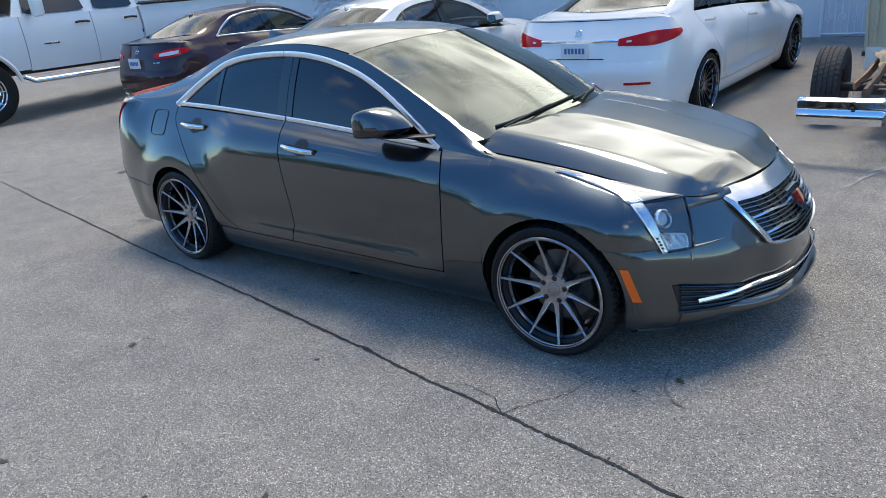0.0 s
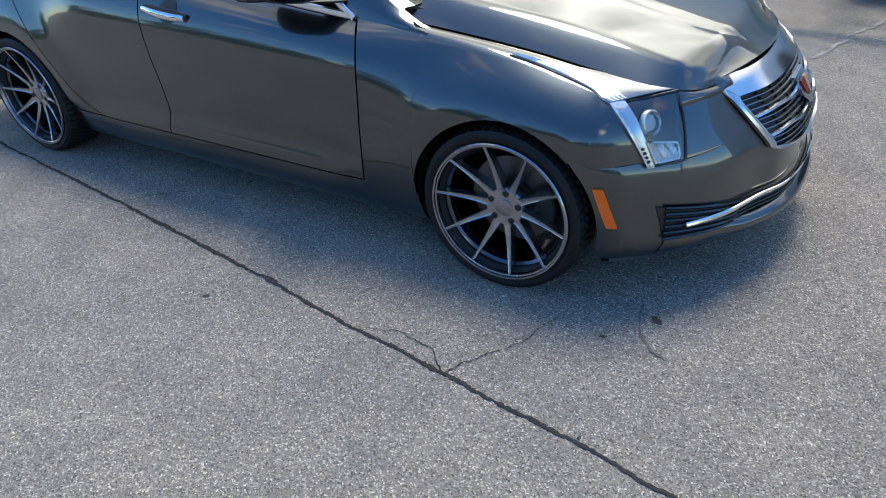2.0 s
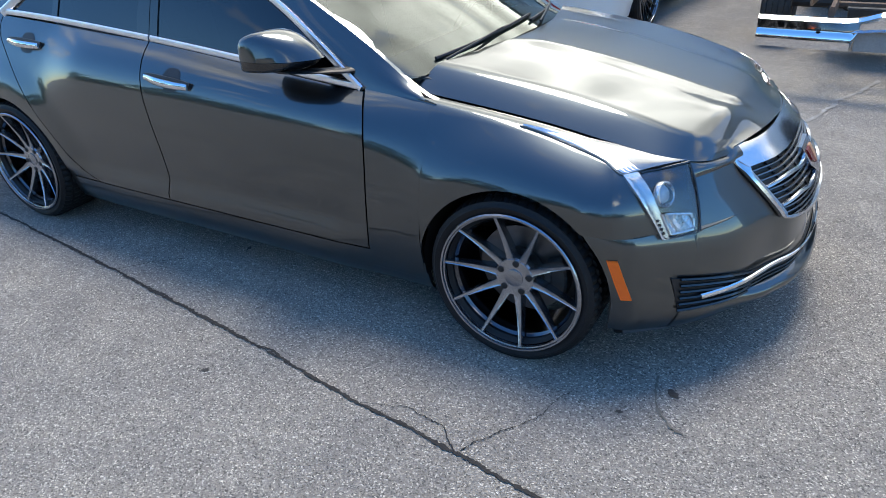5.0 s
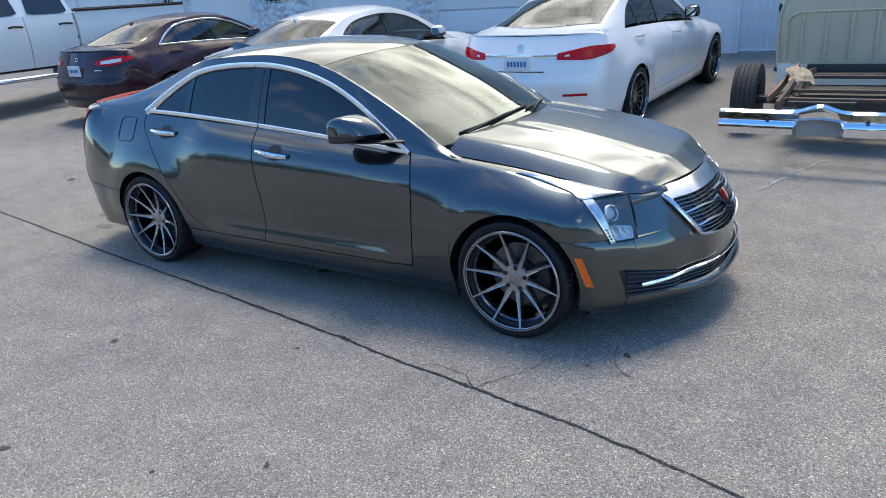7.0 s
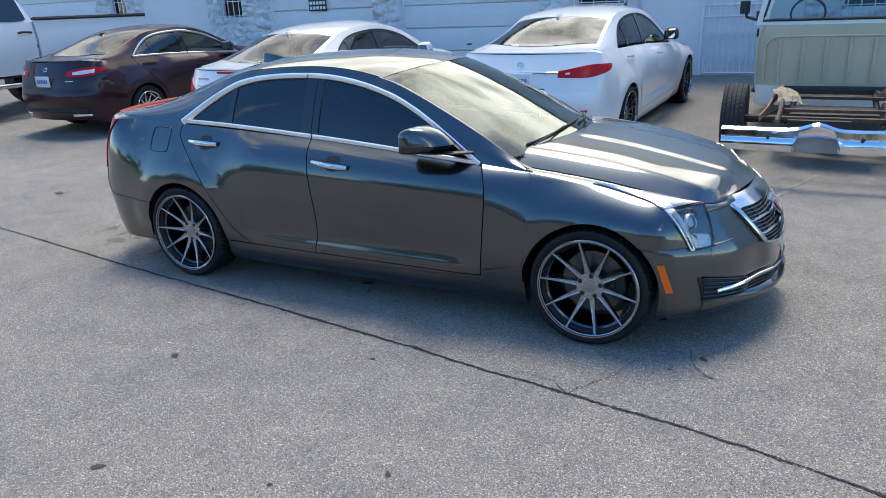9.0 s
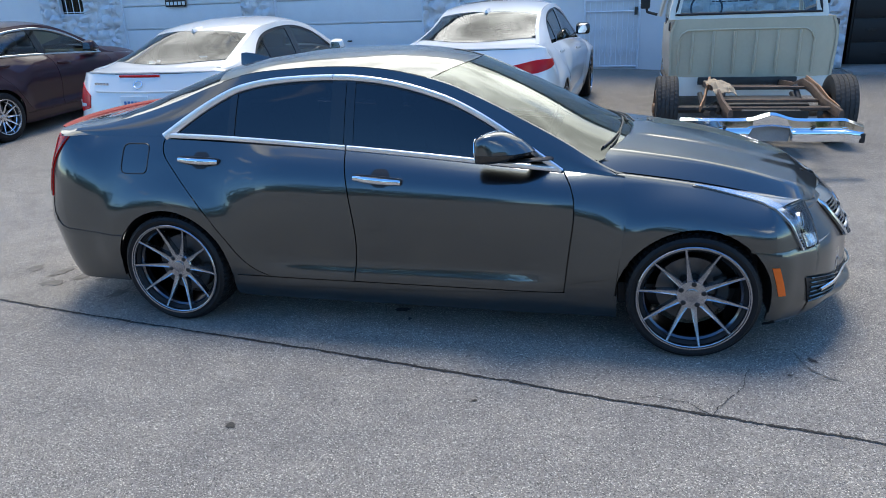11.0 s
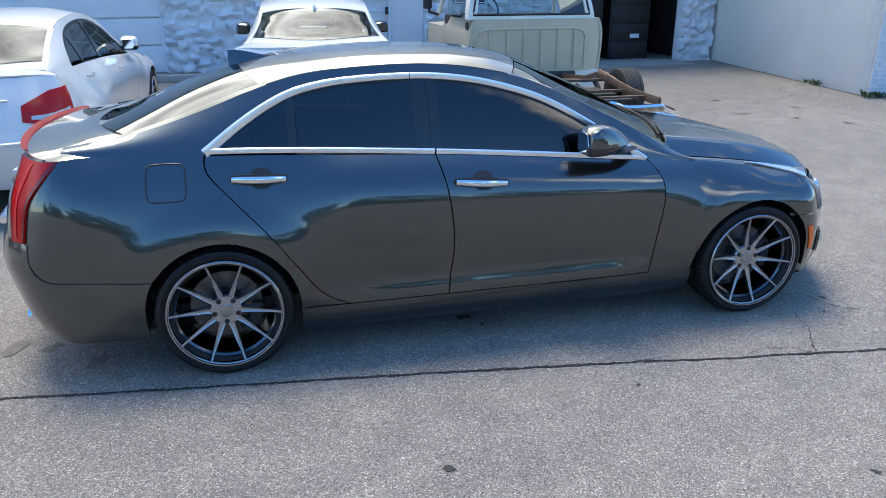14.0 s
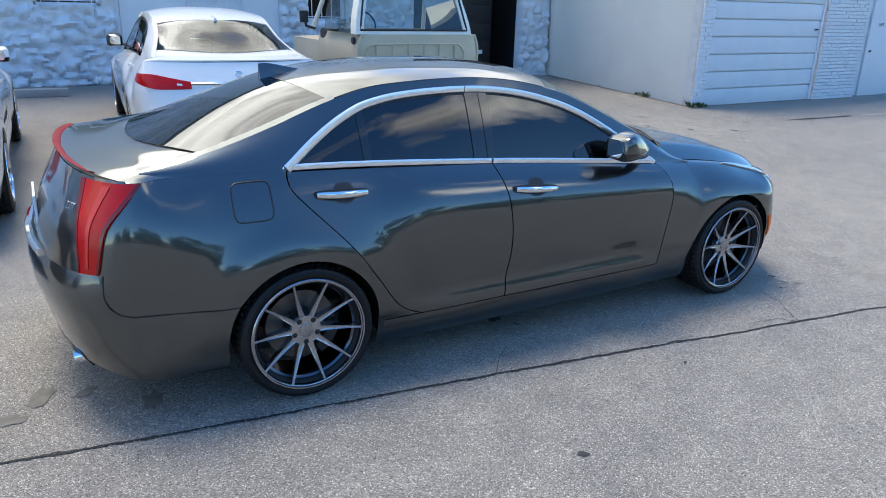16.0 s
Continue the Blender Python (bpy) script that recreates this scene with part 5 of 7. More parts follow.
# lower intake, side grilles, chrome blades and the jutting chin
fb = P["fb"]
low = part("lower_intake", sheet(lambda q, t: front_point(q * 0.56, lerp(0.250 + 0.012 * q * q, 0.318 + 0.022 * q * q, t), 0.004), steps(-1, 1, 28), steps(0, 1, 4), 0.02), BLACK, fb, "black lower air intake")
for z in (0.268, 0.285, 0.302):
    part("slat", tube([front_point(q * 0.54, z + 0.014 * q * q, 0.008) for q in steps(-1, 1, 24)], 0.004, 5), GLOSS_BLACK, low)


def chin(q, t):
    y = q * 0.745
    out = lerp(0.010, 0.050, 1 - step(abs(y), 0.40, 0.60)) * (1 - step(abs(q), 0.93, 1.0))
    z, k = ((0.262, 0.0), (0.250, 0.72), (0.236, 1.0), (0.214, 1.0), (0.192, 0.80), (0.176, 0.1))[t]
    return front_point(y, z + 0.012 * q * q, 0.003 + out * k)


part("chin", sheet(chin, steps(-1, 1, 60), list(range(6)), 0.0, None, (0, 0, 0.23)), PAINT_GREY, fb, "jutting painted bumper chin", smooth=60)
for s in (-1, 1):
    fog = part("fog_grille", sheet(lambda a, t: front_point(s * lerp(lerp(0.752, 0.780, t), 0.50, a), lerp(lerp(0.268, 0.258, a), lerp(0.402, 0.345, a ** 0.8), t), 0.005), steps(0, 1, 14), steps(0, 1, 5), 0.02), BLACK, fb, "black slatted side intake")
    for k in range(6):
        part("slat", tube([front_point(s * lerp(0.758, 0.51, a), lerp(lerp(0.276, 0.262, a), lerp(0.395, 0.340, a), k / 5), 0.011) for a in steps(0, 1, 10)], 0.0052, 5), GLOSS_BLACK, fog)
    part("blade", tube([front_point(s * lerp(0.705, 0.0, a), lerp(0.322, 0.322, a) + 0.012 * math.sin(math.pi * a) * (1 - 0.3 * a), 0.020) for a in steps(0, 1, 24)], lambda t: 0.0095 - 0.004 * step(t, 0.35, 0.7), 8, flat=0.8), CHROME, fog, "chrome blade across the intake")
    part("crease", sheet(lambda a, t: front_point(s * lerp(0.700, 0.54, a), lerp(0.5455, 0.556, a) + (0.010 * (1 - a), 0.006 * (1 - a), -0.002)[t], (0.001, 0.010 * (1 - a), 0.001)[t]), steps(0, 1, 16), list(range(3)), 0.0, None, (0, 0, 0.4)), PAINT_GREY, fb, "sharp crease below the headlight", smooth=15)
    part("splitter", sheet(lambda a, t: front_point(s * lerp(0.86, 0.0, a), lerp(0.15, 0.185, t), lerp(-0.03, 0.004, t)), steps(0, 1, 20), steps(0, 1, 3), 0.01), BLACK, fb)
    # exhaust
    part("exhaust", revolve([(0.032, 0.0), (0.040, -0.002), (0.040, 0.16), (0.034, 0.16), (0.034, 0.0)], 24, None, (0, 0, 0)), CHROME, P["rb"], "round exhaust tip", m=pose(-2.32, s * 0.52, 0.245, 0, 0, -90))
part("diffuser", sheet(lambda q, t: B.ring(P["yy_u"](abs(q) * 0.6), lerp(0.22, 0.30, t), -1 if q < 0 else 1, 0.003), steps(-1, 1, 24), steps(0, 1, 3), 0.01), BLACK, P["rb"])
part("trunk_strip", tube([B.ring(P["yy_u"](abs(q) * 0.42), 0.70 + 0.0 * q, -1 if q < 0 else 1, 0.018) for q in steps(-1, 1, 20)], 0.018, 8), CHROME, P["tk"], "chrome strip over the number plate")
# red lip spoiler
def lip(q, t):
    e = B.ring(P["yy_u"](abs(q) * 0.63), 1.05, -1 if q < 0 else 1)
    x = e.x + 0.020 - 0.034 * t
    return Vector((x, e.y, 1.070 + 0.012 * t - 0.016 * abs(q) ** 2.5 + 0.006))


bm = bmesh.new()
rows = []
for q in steps(-1, 1, 40):
    th = 0.016 * (1 - 0.75 * abs(q) ** 6)
    a, b = lip(q, 0), lip(q, 1)
    rows.append([bm.verts.new(p) for p in (a, b, b - Vector((-0.012, 0, th)), a - Vector((-0.004, 0, th)))])
for r, t in zip(rows, rows[1:]):
    for k in range(4):
        bm.faces.new((r[k], r[(k + 1) % 4], t[(k + 1) % 4], t[k]))
bm.faces.new(rows[0])
bm.faces.new(list(reversed(rows[-1])))
bmesh.ops.recalc_face_normals(bm, faces=bm.faces)
bmesh.ops.bevel(bm, geom=list(bm.edges), offset=0.003, segments=1, affect="EDGES")
part("lip_spoiler", bm, RED_TAPE, P["tk"], "red lip spoiler")
# badge writing
tx = bpy.data.curves.new("badge_text", "FONT")
tx.body, tx.size, tx.extrude, tx.align_x = "2.0T", 0.042, 0.002, "CENTER"
tx.materials.append(SATIN)
bt = new("badge_text", tx)
bt.parent = P["tk"]
pt = B.ring(P["yy_u"](0.58), 0.915, -1, 0.006)
q0, q1 = B.ring(P["yy_u"](0.63), 0.915, -1, 0.006), B.ring(P["yy_u"](0.53), 0.915, -1, 0.006)
dirv = (q0 - q1).normalized()
upv = (B.ring(P["yy_u"](0.58), 0.95, -1, 0.006) - pt).normalized()
nrm = dirv.cross(upv).normalized()
bt.matrix_basis = Matrix.Translation(pt) @ Matrix((dirv, nrm.cross(dirv), nrm)).transposed().to_4x4()

# ---- parked sedans ----
def car_pose(x, y, heading):
    """Centre between the axles, nose up the slope; heading in degrees clockwise from the workshops' direction."""
    za, zb = ground_z(x, y - 1.45), ground_z(x, y + 1.45)
    return pose(x, y, (za + zb) / 2, 0, -math.degrees(math.atan2(zb - za, 2.9)), 90 - heading)


WHITE_B = Sedan(1.075, 1.04, 1.06)
WHITE, WP = make_sedan("white_sedan", "white four-door sedan with black multi-spoke wheels", "car", WHITE_B, car_pose(-0.44, 5.80, 3.2), PAINT_WHITE, BLACK_WHEEL, glass=GLASS_MID, rear_glass=GLASS_CLEAR, trim=None,
           tail=(0.42, 0.8, 0.80, 0.93, -1.88), mirror_paint=GLOSS_BLACK, pale=(0.84, 0.90, 0.40, 0.60))
MERC_B = Sedan(1.05, 1.02, 1.04)
SILVER, SP = make_sedan("silver_sedan", "pale silver four-door sedan with silver wheels", "car", MERC_B, car_pose(-3.46, 4.41, 1.4), PAINT_SILVER, SILVER_WHEEL, glass=GLASS_MID, rear_glass=GLASS_CLEAR, trim=None,
           tail=(0.58, 0.8, 0.68, 0.93, -2.03, 0.85), fabric=INTERIOR, pale=(0.10, 0.86, 0.18, 0.34))
FUSION_B = Sedan(1.05, 1.03, 1.04)
MAROON, MP = make_sedan("maroon_sedan", "dark maroon four-door sedan with bright window strips", "car", FUSION_B, car_pose(-7.87, 5.24, 0), PAINT_MAROON, SILVER_WHEEL, glass=GLASS_CLEAR, rear_glass=GLASS_CLEAR, trim=CHROME,
           tail=(0.42, 0.8, 0.83, 0.96, -1.98), pale=(0.36, 0.84, 0.28, 0.72))



def tail_point(S, y, z, off):
    lo, hi = S.u(-2.05), S.length
    for _ in range(30):
        mid = (lo + hi) / 2
        lo, hi = (mid, hi) if S.fy(mid) > abs(y) else (lo, mid)
    return S.ring(lo, z, -1 if y < 0 else 1, off)


def tail_bar(S, lid, y0, y1, z, r, mat, name, label, flat=0.6):
    part(name, tube([tail_point(S, y, z, 0.006) for y in steps(y0, y1, 16)], r, 8, flat=flat), mat, lid, label)


def ring_badge(S, lid, y, z, r):
    part("badge", tube([tail_point(S, y + r * 1.5 * math.cos(a), z + r * math.sin(a), 0.006) for a in steps(0, math.tau, 20)[:-1]], 0.006, 6, True), CHROME, lid, "plain chrome ring badge")


tail_bar(WHITE_B, WP["tk"], -0.42, 0.42, 0.875, 0.014, CHROME, "trunk_strip", "chrome strip above the number plate")
ring_badge(WHITE_B, WP["tk"], 0.0, 0.955, 0.022)
tail_bar(WHITE_B, WP["tk"], -0.30, 0.30, 0.725, 0.005, GLOSS_BLACK, "lid_gap", "")
for s in (-1, 1):
    tail_bar(WHITE_B, WP["rb"], s * 0.5, s * 0.72, 0.50, 0.012, RED_LENS, "reflector", "low red reflector")
    tail_bar(MERC_B, SP["rb"], s * 0.1, s * 0.80, 0.60, 0.016, PAINT_SILVER, "bumper_strip", "")
    tail_bar(FUSION_B, MP["rb"], s * 0.45, s * 0.72, 0.33, 0.02, CHROME, "exhaust_trim", "chrome exhaust trim")
tail_bar(MERC_B, SP["tk"], -0.22, 0.22, 1.035, 0.012, RED_LENS, "brake_light", "thin red high brake light")
tail_bar(MERC_B, SP["tk"], -0.50, 0.50, 0.90, 0.009, PAINT_SILVER, "lid_crease", "")
ring_badge(MERC_B, SP["tk"], 0.0, 0.965, 0.030)
for k in range(5):
    part("badge_mark", box((0.006, 0.028, 0.022), tuple(tail_point(MERC_B, 0.36 + 0.04 * k, 0.965, 0.004)), 0.001), SATIN, SP["tk"])
ring_badge(FUSION_B, MP["tk"], 0.0, 0.955, 0.022)
tail_bar(FUSION_B, MP["tk"], -0.62, 0.62, 1.06, 0.016, GLOSS_BLACK, "lip_spoiler", "black trunk lip")
tail_bar(FUSION_B, MP["tk"], -0.55, -0.42, 0.80, 0.008, SATIN, "badge_bar", "")
tail_bar(FUSION_B, MP["rb"], -0.70, 0.70, 0.40, 0.03, BLACK, "lower_bumper", "black lower bumper insert")

# ---- rock-faced workshop wall ----
WALL_Y = 10.3
TOP = 5.3


def rock_wall(name, x0, x1, z0, z1, label, y=WALL_Y, holes=()):
    """Painted rubble face: rounded stones with deep uneven joints, with openings left free."""
    bm = bmesh.new()
    n, m = max(2, int((x1 - x0) / 0.04)), max(2, int((z1 - z0) / 0.04))
    verts = []
    for i in range(n + 1):
        col = []
        for j in range(m + 1):
            x, z = lerp(x0, x1, i / n), lerp(z0, z1, j / m)
            p = Vector((x * 4.6, 0.3, z * 5.6)) + noise.noise_vector(Vector((x * 3, 1, z * 3))) * 0.5
            d = noise.voronoi(p)[0]
            h = min(d[1] - d[0], 0.42) * 0.30 + 0.045 * noise.noise(Vector((x * 9, 5, z * 9)))
            edge = min(i, n - i, 1) and min(m - j, 1)
            col.append(bm.verts.new((x, y - (h if edge else 0.0), z)))
        verts.append(col)
    for i in range(n):
        for j in range(m):
            xc, zc = lerp(x0, x1, (i + 0.5) / n), lerp(z0, z1, (j + 0.5) / m)
            if any(a < xc < b and c < zc < d for a, b, c, d in holes):
                continue
            bm.faces.new((verts[i][j], verts[i + 1][j], verts[i + 1][j + 1], verts[i][j + 1]))
    for v in [v for v in bm.verts if not v.link_faces]:
        bm.verts.remove(v)
    rim = [e for e in bm.edges if e.is_boundary]
    ext = bmesh.ops.extrude_edge_only(bm, edges=rim)["geom"]
    for v in ext:
        if isinstance(v, bmesh.types.BMVert):
            v.co.y = y + 0.2
    bmesh.ops.recalc_face_normals(bm, faces=bm.faces)
    return tagged(part(name, bm, STUCCO_BLUE, smooth=60), label, "wall", kind="structure")


def slab(name, x0, x1, y0, y1, z0, z1, mat, label, category="wall", kind="structure", bevel=0.006):
    return tagged(part(name, box((x1 - x0, y1 - y0, z1 - z0), ((x0 + x1) / 2, (y0 + y1) / 2, (z0 + z1) / 2), bevel), mat), label, category, kind=kind)


def garage_door(x0, x1, y, z0, h, panels, label, sign=None):
    """Sectional door: wide boards with recessed joints in a frame."""
    d = thing("garage_door", label, "garage door", "garage doors", m=pose(x0, y, z0))
    w, ph = x1 - x0, h / panels
    part("backing", box((w, 0.03, h), (w / 2, 0.06, h / 2), 0.002), MORTAR, d)
    for i in range(panels):
        bm = box((w - 0.03, 0.045, ph - 0.018), (w / 2, 0.03, (i + 0.5) * ph), 0.008)
        part("door_panel", bm, DOOR_PAINT, d)
        if i:
            part("bottom_rib", box((w - 0.04, 0.012, 0.02), (w / 2, 0.003, i * ph + 0.035), 0.004), DOOR_PAINT, d)
    for x in (0.01, w - 0.01):
        part("door_track", box((0.05, 0.07, h), (x, 0.015, h / 2), 0.008), BAR_PAINT, d)
    part("handle", box((0.10, 0.03, 0.03), (w * 0.5 if panels == 6 else w - 0.14, -0.005, 0.62 if panels == 6 else 1.42), 0.006), STEEL_DARK, d)
    return d


def barred_window(x0, x1, y, z0, z1, label, bars=4):
    w, h = x1 - x0, z1 - z0
    d = thing("window_1", label, "window", "barred windows", "structure", m=pose(x0, y, z0))
    part("pane", box((w, 0.01, h), (w / 2, 0.12, h / 2)), GLOSS_BLACK, d, "dark window pane")
    for sx0, sz0, px, pz in ((w, 0.05, w / 2, 0.025), (w, 0.05, w / 2, h - 0.025), (0.05, h, 0.025, h / 2), (0.05, h, w - 0.025, h / 2)):
        part("window_frame", box((sx0, 0.08, sz0), (px, 0.05, pz), 0.006), BAR_PAINT, d)
    for i in range(bars):
        part("bar", tube([(w * (i + 0.5) / bars, -0.05, 0.0), (w * (i + 0.5) / bars, -0.05, h)], 0.009, 6), BAR_PAINT, d)
    for z in (0.08, h / 2, h - 0.08):
        part("cross_bar", tube([(0, -0.05, z), (w, -0.05, z)], 0.009, 6), BAR_PAINT, d)
    return d


GZ, GE = ground_z(-2, WALL_Y), ground_z(7, WALL_Y)
rock_wall("wall_rock_1", -2.85, -0.8, GZ - 0.1, TOP, "pale blue painted rubble stone wall", holes=((-2.1, -1.1, 1.55, 2.55),))
barred_window(-2.1, -1.1, WALL_Y, 1.55, 2.55, "white barred window in the stone wall")
rock_wall("wall_rock_2", 2.0, 4.9, GZ - 0.1, TOP, "pale blue painted rubble stone wall", holes=((2.55, 3.35, 1.35, 2.3),))
barred_window(2.55, 3.35, WALL_Y, 1.35, 2.3, "white barred window in the stone wall")
rock_wall("wall_pillar_1", -6.8, -6.07, GZ - 0.1, TOP, "pale blue painted rubble stone pillar", WALL_Y - 0.05)
rock_wall("wall_rock_3", -11.8, -9.75, GZ - 0.1, TOP, "pale blue painted rubble stone wall", holes=((-11.35, -10.65, 1.55, 2.4),))
barred_window(-11.35, -10.65, WALL_Y, 1.55, 2.4, "dark window with white bars")
rock_wall("wall_rock_4", -16.0, -14.1, GZ - 0.1, TOP, "pale blue painted rubble stone wall", holes=((-15.4, -14.8, 1.7, 2.5),))
barred_window(-15.4, -14.8, WALL_Y, 1.7, 2.5, "dark window with white bars")
rock_wall("wall_pillar_2", 7.62, 8.42, GZ - 0.1, TOP, "pale blue painted rubble stone pillar", WALL_Y - 0.05)
slab("wall_smooth_1", -0.8, 2.0, WALL_Y - 0.02, WALL_Y + 0.2, GZ - 0.1, TOP, WALL_SMOOTH, "smooth pale blue painted wall")
slab("wall_smooth_2", -14.1, -11.8, WALL_Y - 0.02, WALL_Y + 0.2, GZ - 0.1, TOP, WALL_SMOOTH, "smooth pale blue painted wall")
garage_door(-9.75, -6.8, WALL_Y + 0.04, GZ, 2.9, 6, "pale blue sectional garage door")
garage_door(-6.07, -2.85, WALL_Y + 0.04, GZ, 2.9, 6, "pale blue sectional garage door")
garage_door(-19.5, -16.0, WALL_Y + 0.04, GZ, 2.9, 6, "pale blue sectional garage door")
for x0, x1 in ((-9.75, -6.8), (-6.07, -2.85), (-19.5, -16.0)):
    slab("wall_lintel_1", x0, x1, WALL_Y, WALL_Y + 0.2, GZ + 2.9, TOP, WALL_SMOOTH, "smooth painted lintel over a garage door")
slab("wall_lintel_2", 4.9, 7.62, WALL_Y, WALL_Y + 0.2, GZ + 3.0, TOP, WALL_SMOOTH, "smooth painted lintel over the open bay")
slab("wall_west", -26, -19.5, WALL_Y, WALL_Y + 0.2, GZ - 0.1, TOP, WALL_SMOOTH, "smooth pale blue painted wall")
slab("roof_slab", -26, 8.45, WALL_Y - 0.25, 18, TOP, TOP + 0.25, CONCRETE, "flat concrete roof edge", "roof")
# open bay, its shade put into near-black wall colours
slab("wall_bay_back", 4.6, 8.45, 15.9, 16.1, 0, TOP, BAY_SHADE, "back wall of the open bay, coloured dark for its shade")
slab("wall_bay_left", 4.6, 4.9, 10.5, 15.9, 0, TOP, BAY_SHADE, "side wall of the open bay, coloured dark for its shade")
slab("wall_bay_right", 8.0, 8.4, 10.5, 15.9, 0, TOP, BAY_SHADE, "side wall of the open bay, coloured dark for its shade")
slab("door_sill", 4.9, 7.62, 9.55, 10.9, GE - 0.08, GE + 0.012, CONCRETE, "pale concrete apron at the open bay", "apron")
for k, (x, w, h, d) in enumerate(((6.75, 0.95, 1.9, 0.6), (5.6, 1.0, 2.1, 0.6))):
    cab = thing("tool_cabinet", "tall black tool cabinet with drawers", "cabinet", "cabinets in the bay", m=pose(x, 11.15, GE - 0.005))
    part("body", box((w, d, h), (0, 0, h / 2), 0.02), CABINET, cab)
    for i in range(5):
        part("drawer", box((w - 0.08, 0.03, h / 5 - 0.03), (0, -d / 2 - 0.01, (i + 0.5) * h / 5), 0.008), CABINET, cab)
        part("handle", box((0.16, 0.02, 0.03), (0.15 * (-1) ** i, -d / 2 - 0.035, (i + 0.5) * h / 5), 0.005), BLACK, cab)
    if k == 0:
        part("sticker", box((0.22, 0.006, 0.09), (0.12, -d / 2 - 0.03, 0.50), 0.002), PLATE, cab, "pale paper sticker")

# ---- projecting shop: cream side wall and garage front ----
SX, SY = 8.45, 5.75
slab("wall_east_side", SX, SX + 0.22, SY, WALL_Y + 0.3, -0.1, TOP, WALL_CREAM, "cream stucco side wall with hairline cracks", bevel=0.004)
slab("wall_front_top", SX, 14.0, SY + 0.02, SY + 0.24, 2.55, TOP, WALL_SMOOTH, "smooth painted wall over the garage door")
garage_door(8.74, 12.0, SY + 0.05, 0.0, 2.55, 8, "pale blue sectional garage door with white side track")


def brick_pier(name, x0, x1, z1, label):
    pier = thing(name, label, "wall", kind="structure", m=pose(x0, SY, 0))
    w = x1 - x0
    part("core", box((w, 0.2, z1), (w / 2, 0.12, z1 / 2)), MORTAR, pier)
    me = {}
    row = 0
    z = 0.0
    while z < z1 - 0.05:
        x = 0.0 if row % 2 == 0 else -0.10
        while x < w - 0.02:
            a, b = max(x, 0.0), min(x + 0.195, w)
            k = round(b - a, 3)
            if k > 0.03:
                if k not in me:
                    bmk = box((k, 0.05, 0.062), (k / 2, 0, 0.031), 0.004, None, None, 1)
                    mk = bpy.data.meshes.new("brick")
                    bmk.to_mesh(mk)
                    bmk.free()
                    mk.materials.append(BRICK_WHITE)
                    me[k] = mk
                ob = new("brick", me[k])
                ob.parent = pier
                ob.location = (a, 0.012 + random.uniform(-0.004, 0.004), z)
            x += 0.203
        z += 0.072
        row += 1
    return pier


brick_pier("wall_brick_1", 8.43, 8.72, 2.6, "white painted brick corner with flaking paint")
brick_pier("wall_brick_2", 12.06, 13.5, 2.6, "white painted brick wall beside the garage door")
slab("wall_front_right", 13.5, 16.0, SY + 0.12, SY + 0.3, -0.1, TOP, WALL_SMOOTH, "smooth pale painted wall")
dr = tagged(part("door_1", box((0.95, 0.05, 2.05), (14.25, SY + 0.09, 1.03), 0.01), WALL_SMOOTH), "pale blue painted entry door", "door", kind="structure")
part("door_knob", revolve([(0, -0.05), (0.02, -0.045), (0.028, -0.03), (0.012, -0.012), (0.014, 0)], 16, None, (13.87, SY + 0.062, 0.98)), STEEL_DARK, dr, "dark door knob")
tx = bpy.data.curves.new("door_sign", "FONT")
tx.body, tx.size, tx.extrude = "ENT", 0.10, 0.001
tx.materials.append(INK)
sg = new("door_sign", tx)
sg.parent = dr
sg.matrix_basis = pose(14.05, SY + 0.060, 1.50, 90, 0, 0)

# ---- iron gate and entry door ----
gate = thing("security_gate", "white iron security gate with scrollwork before a pale door", "gate", m=pose(0.33, WALL_Y - 0.06, GZ))
W, H = 1.0, 2.2
for a, b in (((0, 0, 0), (0, 0, H)), ((W, 0, 0), (W, 0, H))):
    part("post", tube([a, b], 0.02, 6), BAR_PAINT, gate)
for z in (0.05, 1.05, 1.25, H):
    part("rail", tube([(0, 0, z), (W, 0, z)], 0.016, 6), BAR_PAINT, gate)
for i in range(1, 10):
    x = W * i / 10
    part("bar", tube([(x, 0, 0.05), (x, 0, H)], 0.008, 6), BAR_PAINT, gate)
for i in range(5):
    for z0 in (0.3, 0.7, 1.45, 1.8):
        x = W * (i + 0.5) / 5
        part("scroll", tube([(x + 0.06 * math.cos(a) * (1 - a / 14), -0.008, z0 + 0.09 * math.sin(a) * (1 - a / 14)) for a in steps(0, 9, 22)], 0.006, 5), BAR_PAINT, gate)
part("lock_box", box((0.06, 0.05, 0.14), (W - 0.06, 0, 1.05), 0.008), STEEL_DARK, gate)
part("backing_door", box((W, 0.03, H), (W / 2, 0.05, H / 2), 0.004), WALL_SMOOTH, gate)
sign = thing("door_notice", "small white notice with dark print on the door", "sign", m=pose(-8.36, WALL_Y - 0.003, 1.85))
part("board", box((0.5, 0.008, 0.36), (0, 0, 0), 0.002), BLACK, sign)
for i in range(3):
    for k in range(5):
        part("mark", box((0.07, 0.004, 0.07), (-0.19 + 0.095 * k, -0.006, 0.11 - 0.11 * i), 0.001), PLATE, sign)


# ---- bedless pickup ----
TRUCK_WHEEL = dict(name="truck", style="steel", tyre=0.36, rim=0.20, width=0.24, lip=RUST, face=RUST_ORANGE, rubber=OLD_RUBBER, blocks=44, label="dusty tyre on a rusty steel wheel")
CAB_WHEEL = dict(name="truckfront", style="steel", tyre=0.345, rim=0.20, width=0.22, lip=SATIN, face=CHROME, rubber=OLD_RUBBER, blocks=44, label="old truck front wheel")


